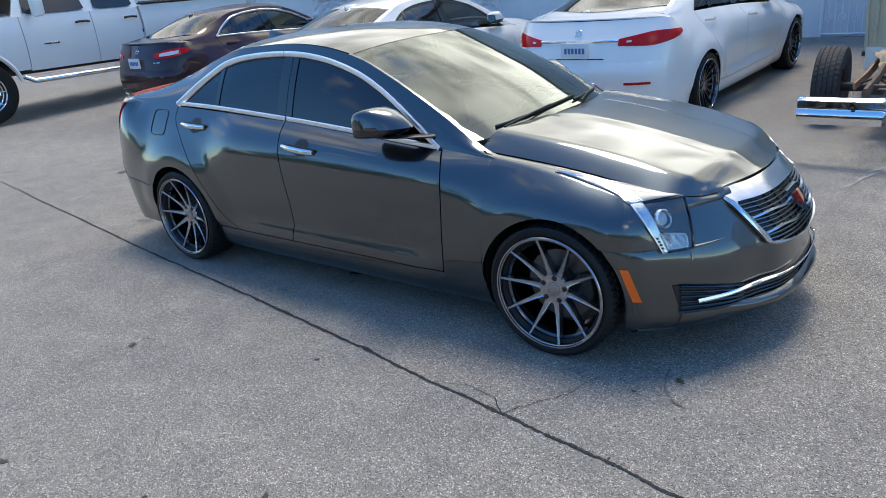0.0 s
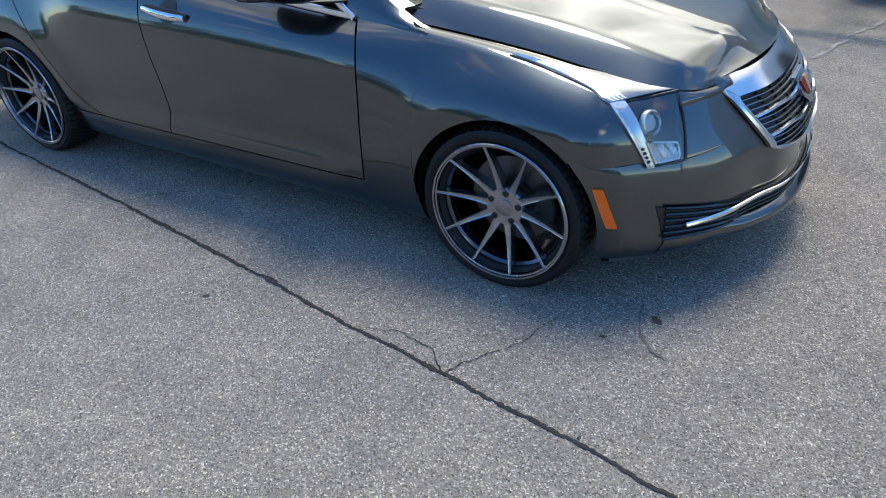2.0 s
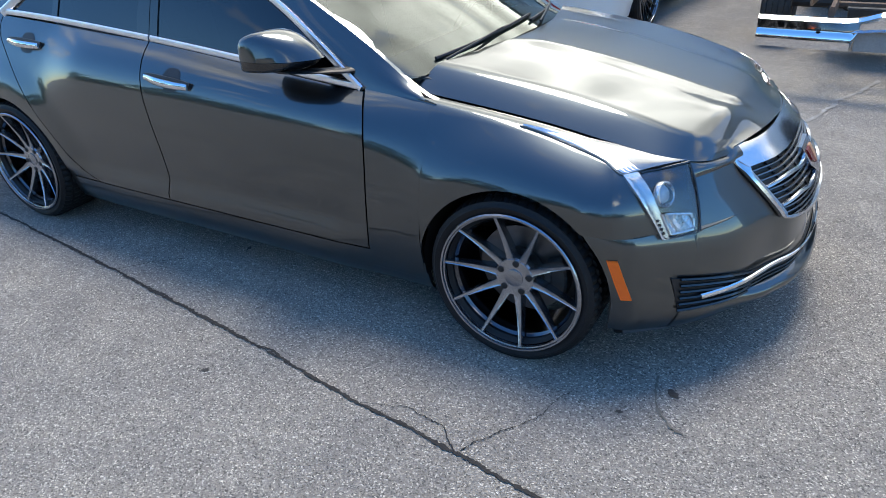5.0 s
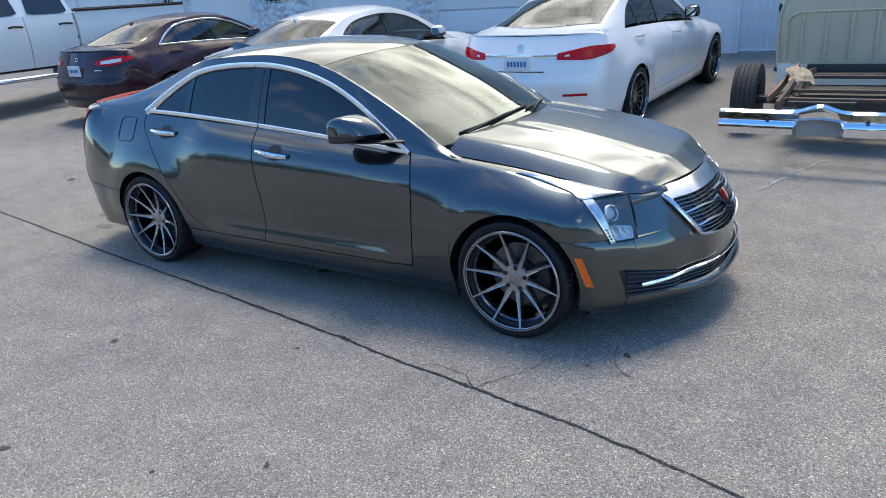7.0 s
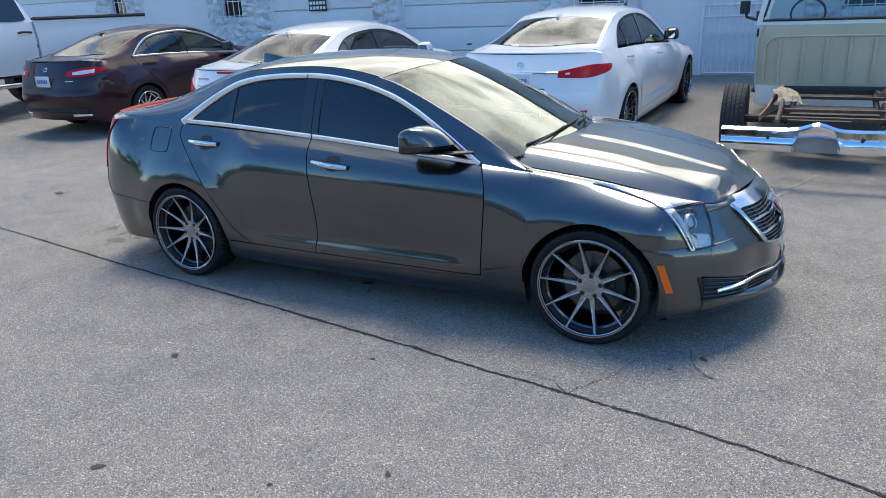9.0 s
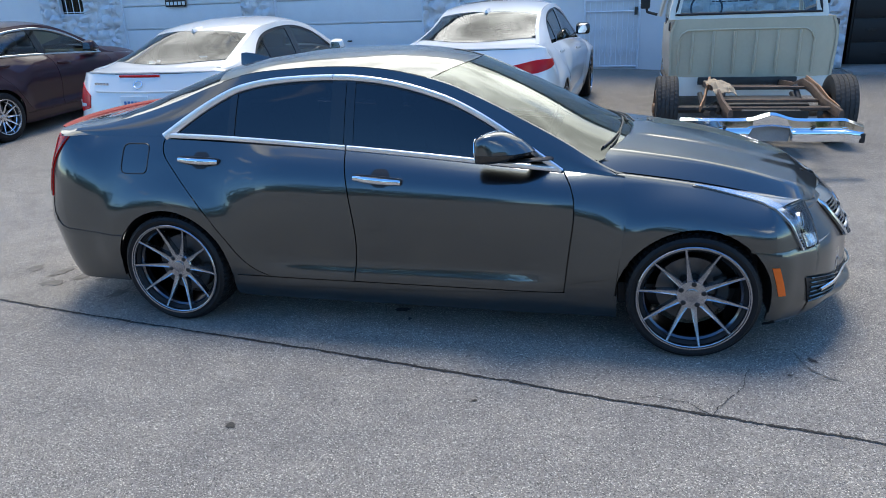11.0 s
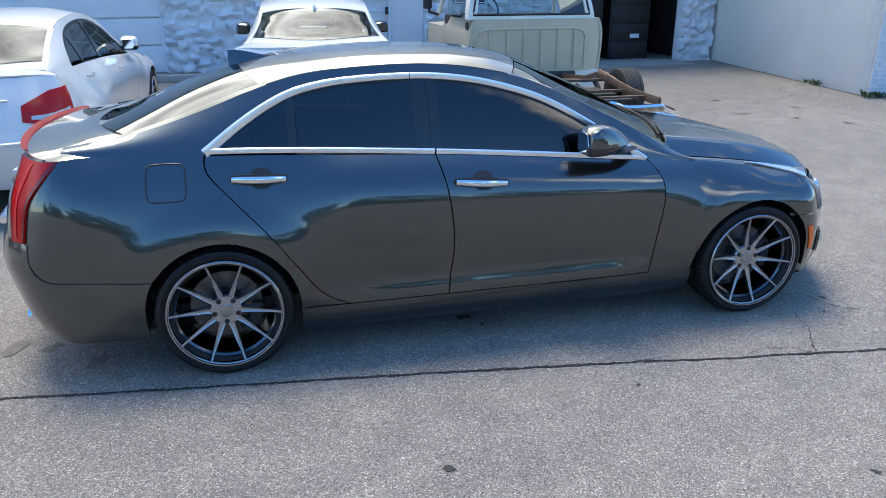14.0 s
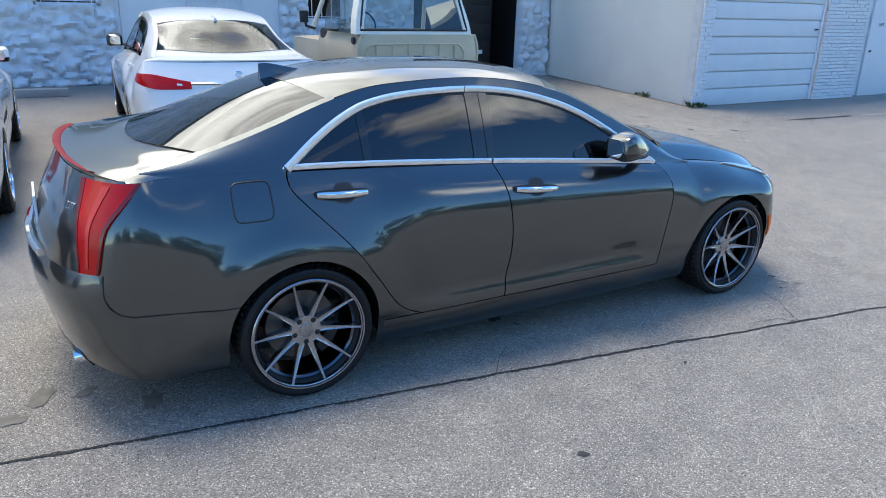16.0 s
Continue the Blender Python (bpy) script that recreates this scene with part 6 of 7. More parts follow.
def make_pickup():
    """Local axes: x to its right, y ahead, origin on the ground under the middle of the rear axle."""
    t = thing("pickup", "old tan and cream pickup with its bed removed, frame bare", "pickup truck", m=pose(2.50, 4.42, ground_z(2.55, 4.42), 0, 0, 0))
    yb = 1.13           # back of the cab
    half = 1.03
    # back panel with pressed ribs
    prof = spline((0.44, 0.93), (0.52, 0.965), (0.75, 0.985), (1.0, 0.998), (1.12, 0.992), (1.21, 0.965), (1.30, 0.925))
    back = part("back_panel", sheet(lambda z, q: Vector((q * prof(z) * 0.97 + 0.08, yb + 0.05 * abs(q) ** 8 + 0.02 * (z > 1.2) * (z - 1.2), z)), steps(0.575, 1.28, 14), steps(-1, 1, 30), 0.03, None, (0, 2, 0.8)), PAINT_TAN, t, "tan pressed-steel cab back")
    for k in range(6):
        x = lerp(-0.62, 0.62, k / 5)
        part("rib", tube([(x, yb - 0.004, 0.62), (x, yb - 0.012, 0.67), (x, yb - 0.012, 1.08), (x, yb - 0.004, 1.13)], 0.022, 6, flat=0.8), PAINT_TAN, back)
    loop = [(-0.78, 0.62)] + [(-0.78, z) for z in (0.8, 1.02)] + [(-0.75, 1.10), (-0.68, 1.145)] + [(x, 1.15) for x in (-0.3, 0, 0.3)] + [(0.68, 1.145), (0.75, 1.10), (0.78, 1.02), (0.78, 0.8), (0.78, 0.62)]
    part("press_line", tube([(x, yb - 0.004, z) for x, z in loop], 0.014, 6), PAINT_TAN, back)
    part("lower_panel", sheet(lambda z, q: Vector((q * 0.93 + 0.08, yb + 0.012, z)), steps(0.34, 0.58, 3), steps(-1, 1, 8), 0.03, None, (0, 2, 0.4)), PAINT_CREAM, t)
    # upper cab
    hw = lambda z: lerp(0.91, 0.77, step(z, 1.28, 1.95))
    for x0, x1, z0, z1 in ((-1, 1, 1.28, 1.335), (-1, 1, 1.80, 1.98), (-1, -0.865, 1.335, 1.80), (0.865, 1, 1.335, 1.80)):
        part("window_surround", sheet(lambda a, b: Vector((lerp(x0, x1, a) * hw(lerp(z0, z1, b)), yb + 0.02 + 0.18 * (lerp(z0, z1, b) - 1.28) / 0.7, lerp(z0, z1, b))), steps(0, 1, 8), steps(0, 1, 4), 0.05, None, (0, 2, 1.5)), PAINT_CREAM, t)
    part("rear_window", sheet(lambda a, b: Vector((a * 0.86 * hw(lerp(1.335, 1.80, b)), yb + 0.045 + 0.18 * lerp(1.335, 1.80, b) / 0.7 - 0.33, lerp(1.335, 1.80, b))), steps(-1, 1, 8), steps(0, 1, 4), 0.005, None, (0, 2, 1.5)), GLASS_CLEAR, t, "clear rear window")
    seal = [(-0.84, 1.335), (0.84, 1.335), (0.74, 1.80), (-0.74, 1.80)]
    pts = []
    for (xa, za), (xb, zb) in zip(seal, seal[1:] + seal[:1]):
        pts += [(lerp(xa, xb, k / 8), yb + 0.015 + 0.18 * (lerp(za, zb, k / 8) - 1.28) / 0.7, lerp(za, zb, k / 8)) for k in range(8)]
    part("window_seal", tube(pts, 0.014, 6, True), BLACK, t)
    part("roof", sheet(lambda a, b: Vector((a * 0.80, lerp(yb + 0.19, yb + 1.35, b), 1.98 + 0.05 * (1 - a * a) * math.sin(math.pi * lerp(0.15, 0.9, b)))), steps(-1, 1, 10), steps(0, 1, 8), 0.04, None, (0, 0, 1)), PAINT_CREAM, t)
    for s in (-1, 1):
        body = part("cab_side", sheet(lambda y, z: Vector((0.08 + s * (prof(min(z, 1.28)) * 0.97 + 0.006), y, z)), steps(yb + 0.03, yb + 1.55, 10), steps(0.40, 1.28, 12), 0.03, None, (0, 0, 0.8)), PAINT_TAN, t)
        part("door_pillar", sheet(lambda y, z: Vector((s * hw(z), y + 0.2 * (z - 1.28) / 0.7, z)), steps(yb + 0.02, yb + 0.20, 2), steps(1.28, 1.98, 6), 0.03, None, (0, 0, 1.5)), PAINT_CREAM, t)
        part("door_glass", sheet(lambda y, z: Vector((s * (hw(z) - 0.01), y + 0.2 * (z - 1.28) / 0.7, z)), steps(yb + 0.20, yb + 1.2, 2), steps(1.28, 1.96, 4), 0.005, None, (0, 0, 1.5)), GLASS_CLEAR, t)
        part("windshield_post", tube([(s * 0.95, yb + 1.6, 1.28), (s * 0.80, yb + 1.25, 1.98)], 0.035, 6), PAINT_CREAM, t)
        fen = part("front_fender", sheet(lambda y, z: Vector((0.08 + s * (0.945 - 0.05 * (z - 0.8) ** 2 - 0.03 * (y - yb - 1.56)), y, z)), steps(yb + 1.56, yb + 2.9, 10), steps(0.62, 1.12, 6), 0.03, None, (0, 0, 0.8)), PAINT_TAN, t)
        part("hood_edge", sheet(lambda y, q: Vector((0.08 + s * q * (1 - 0.03 * (y - yb - 1.56)), y, 1.12 + 0.04 * (1 - q))), steps(yb + 1.56, yb + 2.9, 6), steps(0.0, 0.94, 6), 0.02, None, (0, 0, 0.5)), PAINT_TAN, t)
        part("mirror", tube([(s * 1.0, yb + 1.35, 1.30), (s * 1.14, yb + 1.35, 1.34), (s * 1.16, yb + 1.35, 1.45)], 0.022, 6), STEEL_DARK, t)
        part("mirror_head", box((0.13, 0.05, 0.17), (s * 1.17, yb + 1.35, 1.47), 0.02), STEEL_DARK, t)
        part("side_hole", revolve([(0, 0), (0.05, 0.0), (0.055, 0.02)], 16, None, (0, 0, 0)), BLACK, body, m=pose(0.08 + s * 0.985, yb + 0.16, 1.19, 0, 0, 90 if s > 0 else -90))
        # frame rails and axle
        part("frame_rail", tube([(s * 0.44, yb + 1.6, 0.48), (s * 0.44, yb - 0.05, 0.50), (s * 0.44, 0.30, 0.56), (s * 0.46, 0.0, 0.64), (s * 0.47, -0.35, 0.62), (s * 0.47, -0.9, 0.55), (s * 0.47, -1.52, 0.53)], 0.05, 6, flat=0.5), RUST, t, "grimy rusted frame rail")
        part("spring", tube([(s * 0.52, 0.75, 0.42), (s * 0.52, 0.3, 0.34), (s * 0.52, -0.1, 0.31), (s * 0.52, -0.6, 0.40)], 0.03, 6), STEEL_DARK, t)
        arm = part("rusty_arm", tube([(s * 0.50, 0.05, 0.66), (s * 0.56, -0.25, 0.60), (s * 0.60, -0.50, 0.52), (s * 0.66, -0.72, 0.46)], lambda k: 0.055 - 0.02 * k, 6, flat=0.35), RUST_ORANGE, t, "orange-rusted bracket plate")
        part("shock", tube([(s * 0.36, -0.1, 0.62), (s * 0.42, -0.35, 0.36)], 0.03, 8), STEEL_DARK, t)
        make_wheel(t, (-0.06 + s * 0.90, 0, 0.36), TRUCK_WHEEL, 90 if s > 0 else -90)
        make_wheel(t, (0.08 + s * 0.80, yb + 2.35, 0.345), CAB_WHEEL, 90 if s > 0 else -90)
    for y, z in ((-0.15, 0.60), (-0.75, 0.55), (-1.2, 0.54), (0.42, 0.54)):
        part("cross_member", box((0.92, 0.06, 0.032), (0, y, z), 0.008), RUST, t, "rusted cross member")
    part("fuel_tank", box((0.80, 0.55, 0.20), (0, -0.45, 0.42), 0.05), STEEL_DARK, t)
    part("hoist_plate", box((1.15, 0.06, 0.09), (0.05, yb - 0.06, 0.535), 0.01), STEEL_DARK, t)
    part("wiring", tube([(-0.6 + 0.1 * i, -0.8 + 0.12 * math.sin(i * 2.1), 0.50 + 0.04 * math.sin(i * 1.3)) for i in range(6)], 0.008, 5), STEEL_DARK, t)
    part("axle", tube([(-0.88, 0, 0.345), (-0.2, 0, 0.345), (0.2, 0, 0.345), (0.76, 0, 0.345)], 0.045, 10), STEEL_DARK, t)
    bm = bmesh.new()
    bmesh.ops.create_uvsphere(bm, u_segments=16, v_segments=10, radius=0.15)
    part("differential", bm, STEEL_DARK, t, m=pose(0.02, 0, 0.345))
    # seats and wheel seen through the window
    part("bench_seat", box((1.5, 0.2, 0.55), (0, yb + 0.45, 1.02), 0.08), INTERIOR_TAN, t)
    part("steering_wheel", tube([(-0.38 + 0.2 * math.cos(a), yb + 1.0 + 0.08 * math.sin(a), 1.38 + 0.18 * math.sin(a)) for a in steps(0, math.tau, 20)[:-1]], 0.014, 6, True), BLACK, t)
    part("dashboard", box((1.75, 0.25, 0.22), (0, yb + 1.4, 1.2), 0.05), INTERIOR, t)
    part("cab_floor", box((1.8, 1.4, 0.05), (0, yb + 0.8, 0.5), 0.01), INTERIOR, t)
    # chrome step bumper on the frame's end
    cx, yb2 = -0.13, -1.60
    wmax = 0.79
    def bum(q, v):
        x = cx + q * wmax
        rise = 0.055 * math.exp(-(q / 0.16) ** 2) - 0.10 * max(0, abs(q) - 0.78) * (q > 0) * 3
        bow = 0.20 * abs(q) ** 2.5 if q > 0 else 0.05 * abs(q) ** 3
        prof2 = ((0.08, 0.505), (0.0, 0.512), (-0.03, 0.49), (-0.035, 0.44), (-0.02, 0.425), (-0.035, 0.41), (-0.045, 0.36), (-0.03, 0.305), (0.03, 0.30))
        yy, zz = prof2[v]
        if v > 3 and abs(q) < 0.24:
            zz = max(zz, 0.425)
        return Vector((x, yb2 + yy + bow * 0.4, zz + rise * (1 if v < 4 else 0.4)))
    bp = part("rear_bumper", sheet(bum, steps(-1, 1, 50), list(range(9)), 0.008, None, (0, -1.0, 0.42)), CHROME, t, "chrome step bumper with a plate recess")
    part("plate_recess", box((0.34, 0.03, 0.14), (cx, yb2 + 0.02, 0.37), 0.01), CONCRETE, bp)
    part("step_pad", box((0.5, 0.06, 0.012), (cx, yb2 + 0.05, 0.575), 0.004), STEEL_DARK, bp)
    for q in (-0.5, 0.45):
        part("bolt", revolve([(0, -0.012), (0.010, -0.010), (0.016, 0.0)], 12, None, (cx + q * wmax, yb2 - 0.035, 0.44)), STEEL_DARK, bp)
    part("end_cap", box((0.05, 0.10, 0.09), (cx + wmax - 0.005, yb2 + 0.08, 0.33), 0.015), BLACK, bp)
    return t


make_pickup()

# a crumpled canvas rag over the frame rail
rag = sheet(lambda a, b: Vector((lerp(-0.20, 0.16, a) + 0.10 * b + 0.05 * noise.noise(Vector((a * 4, b * 4, 1.0))), lerp(0.30, -0.32, b) + 0.05 * noise.noise(Vector((a * 5, b * 5, 7.0))),
                                 0.05 - 0.30 * max(0, b - 0.45) ** 1.2 - 0.20 * abs(a - 0.45) ** 1.6 + 0.055 * noise.noise(Vector((a * 6, b * 5, 3.0))))), steps(0, 1, 18), steps(0, 1, 24), 0.012, None, (0, 0, -2))
tagged(part("canvas_rag", rag, CANVAS, smooth=60, m=pose(2.04, 4.02, 0.668 + ground_z(2.06, 4.12), 0, 0, 8) @ Matrix.Scale(0.6, 4)), "crumpled beige canvas rag draped over a rusty frame rail", "rag")


# ---- white lifted pickup ----
LIFT_WHEEL = dict(name="lift", style="spokes", tyre=0.44, rim=0.27, width=0.32, spokes=8, dish=0.06, lip=CHROME, face=CHROME, blocks=36, label="big knobbly tyre on a chrome wheel")


def make_white_truck():
    """Local axes: x ahead, y to its left, origin on the ground between the axles."""
    t = thing("white_pickup", "white lifted crew-cab pickup on big tyres", "pickup truck", m=pose(-11.62, 3.6, 0.03, 0, 0, -90) @ Matrix.Scale(1.17, 4))
    F, A = 1.85, -1.85
    half = lambda z: spline((0.62, 0.98), (0.75, 1.01), (1.0, 1.03), (1.25, 1.015), (1.40, 0.985))(z)
    for s in (-1, 1):
        low = arch(F, 0.52, lambda x: 0.68, 0.46)
        part("front_fender", sheet(lambda x, k: Vector((x, s * half(lerp(low(x), 1.42, k)), lerp(low(x), 1.42, k))), arch_columns(1.12, 2.75, F, 0.52), steps(0, 1, 8), 0.03, None, (0, 0, 1)), PAINT_WHITE, t)
        for x0, x1, nm in ((0.05, 1.11, "front_door"), (-0.75, 0.04, "rear_door")):
            d = part(nm, sheet(lambda x, k: Vector((x, s * half(lerp(0.66, 1.42, k)), lerp(0.66, 1.42, k))), steps(x0, x1, 6), steps(0, 1, 10), 0.03, None, (0, 0, 1)), PAINT_WHITE, t)
            part("handle", tube([(x0 + 0.06, s * 1.045, 1.27), (x0 + 0.12, s * 1.06, 1.28), (x0 + 0.24, s * 1.06, 1.28), (x0 + 0.28, s * 1.045, 1.27)], 0.018, 6), BLACK, d, "black door handle")
            if nm == "front_door":
                part("side_badge", box((0.24, 0.01, 0.03), (0.75, s * 1.034, 1.02), 0.004), SATIN, d)
            wx0, wx1 = x0 + 0.06, x1 - 0.08
            def glaze(x, k):
                c = (x - wx0) / (wx1 - wx0) * 2 - 1
                z = lerp(1.44 + 0.03 * abs(c) ** 6, 1.86 - 0.06 * abs(c) ** 5, k)
                q = (z - 1.44) / 0.42
                return Vector((lerp(x, lerp(x, x0 + 0.5, 0.16), q), s * lerp(0.985, 0.83, q), z))
            part("window_pane", sheet(glaze, steps(wx0, wx1, 16), steps(0, 1, 4), 0.01, None, (0, 0, 1.5)), GLASS_TRUCK, d, "dark side window")
        part("cab_frame", sheet(lambda x, k: Vector((lerp(x, 0.1 + (x - 0.1) * 0.78, k), s * (lerp(0.98, 0.81, k) - 0.012), lerp(1.42, 1.95, k))), steps(-0.8, 1.2, 8), steps(0, 1, 6), 0.04, None, (0, 0, 1.5)), PAINT_WHITE, t)
        lowb = arch(A, 0.52, lambda x: 0.68, 0.46)
        bed = part("bed_side", sheet(lambda x, k: Vector((x, s * half(lerp(lowb(x), 1.45, k)) * 1.0, lerp(lowb(x), 1.45, k))), arch_columns(-2.95, -0.80, A, 0.52), steps(0, 1, 8), 0.05, None, (0, 0, 1)), PAINT_WHITE, t)
        part("bed_rail", tube([(-2.95, s * 0.98, 1.47), (-0.82, s * 0.98, 1.47)], 0.03, 6), BLACK, bed, "black bed rail cap")
        part("step_bar", tube([(1.25, s * 0.98, 0.60), (1.15, s * 1.08, 0.52), (-0.75, s * 1.08, 0.52), (-0.9, s * 0.98, 0.60)], 0.034, 10), SATIN, t, "chrome step bar")
        part("mirror", box((0.12, 0.24, 0.30), (0.92, s * 1.22, 1.55), 0.05), PAINT_WHITE, t)
        part("mirror_arm", tube([(0.95, s * 0.98, 1.47), (0.93, s * 1.14, 1.50)], 0.03, 6), BLACK, t)
        part("arch_flare", tube([(F + 0.55 * math.cos(a), s * 1.03, 0.46 + 0.55 * math.sin(a)) for a in steps(0.15, math.pi - 0.15, 20)], 0.03, 6), PAINT_WHITE, t)
        for hub in (F, A):
            make_wheel(t, (hub, s * 0.93, 0.44), LIFT_WHEEL, 0 if s < 0 else 180)
            part("inner_arch", box((1.0, 0.35, 0.06), (hub, s * 0.75, 1.0), 0.02), BLACK, t)
    part("hood", sheet(lambda x, q: Vector((x, q * 0.985, 1.42 + 0.10 * (1 - q * q) - 0.04 * (x - 1.1))), steps(1.12, 2.75, 8), steps(-1, 1, 12), 0.03, None, (0, 0, 1)), PAINT_WHITE, t)
    part("roof", sheet(lambda x, q: Vector((x, q * 0.81, 1.95 + 0.04 * (1 - q * q))), steps(-0.62, 0.95, 8), steps(-1, 1, 10), 0.05, None, (0, 0, 1)), PAINT_WHITE, t)
    part("windshield", sheet(lambda k, q: Vector((lerp(1.45, 0.95, k), q * lerp(0.9, 0.8, k), lerp(1.45, 1.95, k))), steps(0, 1, 4), steps(-1, 1, 8), 0.01), GLOSS_BLACK, t)
    part("rear_glass", sheet(lambda k, q: Vector((lerp(-0.82, -0.63, k), q * lerp(0.9, 0.8, k), lerp(1.42, 1.95, k))), steps(0, 1, 4), steps(-1, 1, 8), 0.01), GLOSS_BLACK, t)
    part("tailgate", box((0.06, 1.9, 0.66), (-2.93, 0, 1.1), 0.02), PAINT_WHITE, t)
    part("bed_floor", box((2.1, 1.7, 0.06), (-1.88, 0, 0.85), 0.01), BLACK, t)
    part("chassis", box((5.2, 1.2, 0.25), (0, 0, 0.72), 0.03), BLACK, t)
    part("grille", box((0.08, 1.7, 0.55), (2.78, 0, 1.12), 0.03), CHROME, t)
    part("front_bumper", box((0.2, 1.95, 0.24), (2.82, 0, 0.72), 0.05), CHROME, t)
    return t


make_white_truck()

# ---- marks on the ground ----
def strip(name, pts, widths, mat, label, category, lift=0.004, jag=0.0, seed=1):
    """A thin irregular strip along (x, y) points lying on the ground."""
    rnd = random.Random(seed)
    fine = []
    for (a, b), (c, d) in zip(pts, pts[1:]):
        n = max(2, int(math.dist((a, b), (c, d)) / 0.009))
        fine += [(lerp(a, c, k / n), lerp(b, d, k / n)) for k in range(n)]
    fine.append(pts[-1])
    bm = bmesh.new()
    last = None
    wob = 0.0
    for i, (x, y) in enumerate(fine):
        p, q = fine[max(i - 1, 0)], fine[min(i + 1, len(fine) - 1)]
        k = math.hypot(q[0] - p[0], q[1] - p[1]) or 1
        nx, ny = -(q[1] - p[1]) / k, (q[0] - p[0]) / k
        wob = wob * 0.88 + rnd.uniform(-1, 1) * jag * 0.7
        slow = 0.5 + 0.5 * noise.noise(Vector((x * 2.3, y * 2.3, seed)))
        w = widths * (rnd.uniform(0.25, 1.35) * lerp(0.3, 1.8, slow) if jag else 1) / 2
        cx, cy = x + nx * (wob + jag * rnd.uniform(-0.35, 0.35)), y + ny * (wob + jag * rnd.uniform(-0.35, 0.35))
        cur = [bm.verts.new((cx + nx * w, cy + ny * w, ground_z(cx, cy) + lift)), bm.verts.new((cx, cy, ground_z(cx, cy) + lift + 0.001)), bm.verts.new((cx - nx * w, cy - ny * w, ground_z(cx, cy) + lift))]
        if last:
            bm.faces.new((last[0], cur[0], cur[1], last[1]))
            bm.faces.new((last[1], cur[1], cur[2], last[2]))
        last = cur
    bmesh.ops.recalc_face_normals(bm, faces=bm.faces)
    return tagged(part(name, bm, mat), label, category, kind="structure")


strip("pavement_crack", [(-9.0, 0.10), (-4.66, -0.55), (-2.63, -0.84), (-2.02, -0.934), (-1.30, -1.027), (-0.475, -1.132), (0.59, -1.28), (0.91, -1.34), (1.507, -1.421), (1.97, -1.48), (2.45, -1.582), (2.77, -1.675), (4.5, -2.1)], 0.0095, TAR, "long dark joint crack across the asphalt", "crack", jag=0.0045, seed=3)
strip("pavement_crack", [(-4.66, -0.55), (-2.63, -0.84), (-2.02, -0.934), (-1.30, -1.027), (-0.475, -1.132), (0.59, -1.28), (0.91, -1.34), (1.507, -1.421), (1.97, -1.48), (2.45, -1.582), (2.77, -1.675)], 0.012, TAR, "ragged edge of the joint crack", "crack", lift=0.0045, jag=0.0035, seed=13)
strip("pavement_crack", [(1.44, -1.42), (1.52, -1.28), (1.62, -1.12), (1.66, -0.98)], 0.0035, TAR, "thin side crack in the asphalt", "crack", jag=0.005, seed=4)
strip("pavement_crack", [(1.05, -1.36), (1.2, -1.30), (1.36, -1.33), (1.46, -1.42)], 0.003, TAR, "thin side crack in the asphalt", "crack", jag=0.005, seed=5)
strip("pavement_crack", [(-0.52, -1.13), (-0.42, -1.0), (-0.30, -0.9)], 0.0035, TAR, "thin side crack in the asphalt", "crack", jag=0.004, seed=6)
strip("pavement_crack", [(8.8, 3.98), (9.6, 3.95), (10.5, 3.9)], 0.09, TAR, "dark patched seam in the asphalt", "crack", jag=0.01, seed=7)
strip("parking_line", [(3.67, 2.08), (3.80, 3.05), (3.94, 4.1)], 0.10, WHITE_LINE, "worn white parking line", "line")
strip("tyre_mark", [(1.897, -0.771), (1.905, -0.83), (1.92, -0.88), (1.94, -0.928), (1.968, -0.968), (2.0, -0.998), (2.039, -1.016)], 0.010, FAINT_STAIN, "faint curved tyre scuff on the asphalt", "tyre mark", jag=0.004, seed=9)
strip("scratch", [(2.05, 2.2), (2.2, 2.75), (2.42, 3.33)], 0.03, WHITE_LINE, "faint pale scratch on the asphalt", "scratch", jag=0.012, seed=10)
strip("parking_line", [(-1.12, 7.4), (-1.12, 9.0)], 0.10, WHITE_LINE, "worn white parking line", "line")
strip("parking_line", [(-5.7, 3.2), (-5.6, 8.8)], 0.10, WHITE_LINE, "worn white parking line", "line")
strip("parking_line", [(10.8, 3.87), (12.8, 3.75)], 0.10, WHITE_LINE, "worn white parking line", "line")


def blob(x, y, r, seed, mat=STAIN, stretch=1.6):
    rnd = random.Random(seed)
    bm = bmesh.new()
    c = bm.verts.new((0, 0, 0.006))
    ring = []
    turn = rnd.uniform(0, 3)
    for k in range(18):
        a = k * math.tau / 18
        q = r * rnd.uniform(0.55, 1.15)
        px, py = q * math.cos(a) * stretch, q * math.sin(a)
        ring.append(bm.verts.new((px * math.cos(turn) - py * math.sin(turn), px * math.sin(turn) + py * math.cos(turn), 0.0035)))
    for k in range(18):
        bm.faces.new((c, ring[k], ring[(k + 1) % 18]))
    return tagged(part("oil_spot", bm, mat, m=pose(x, y, ground_z(x, y))), "small dark oily spot on the asphalt", "stain", "spots on the asphalt", "structure")


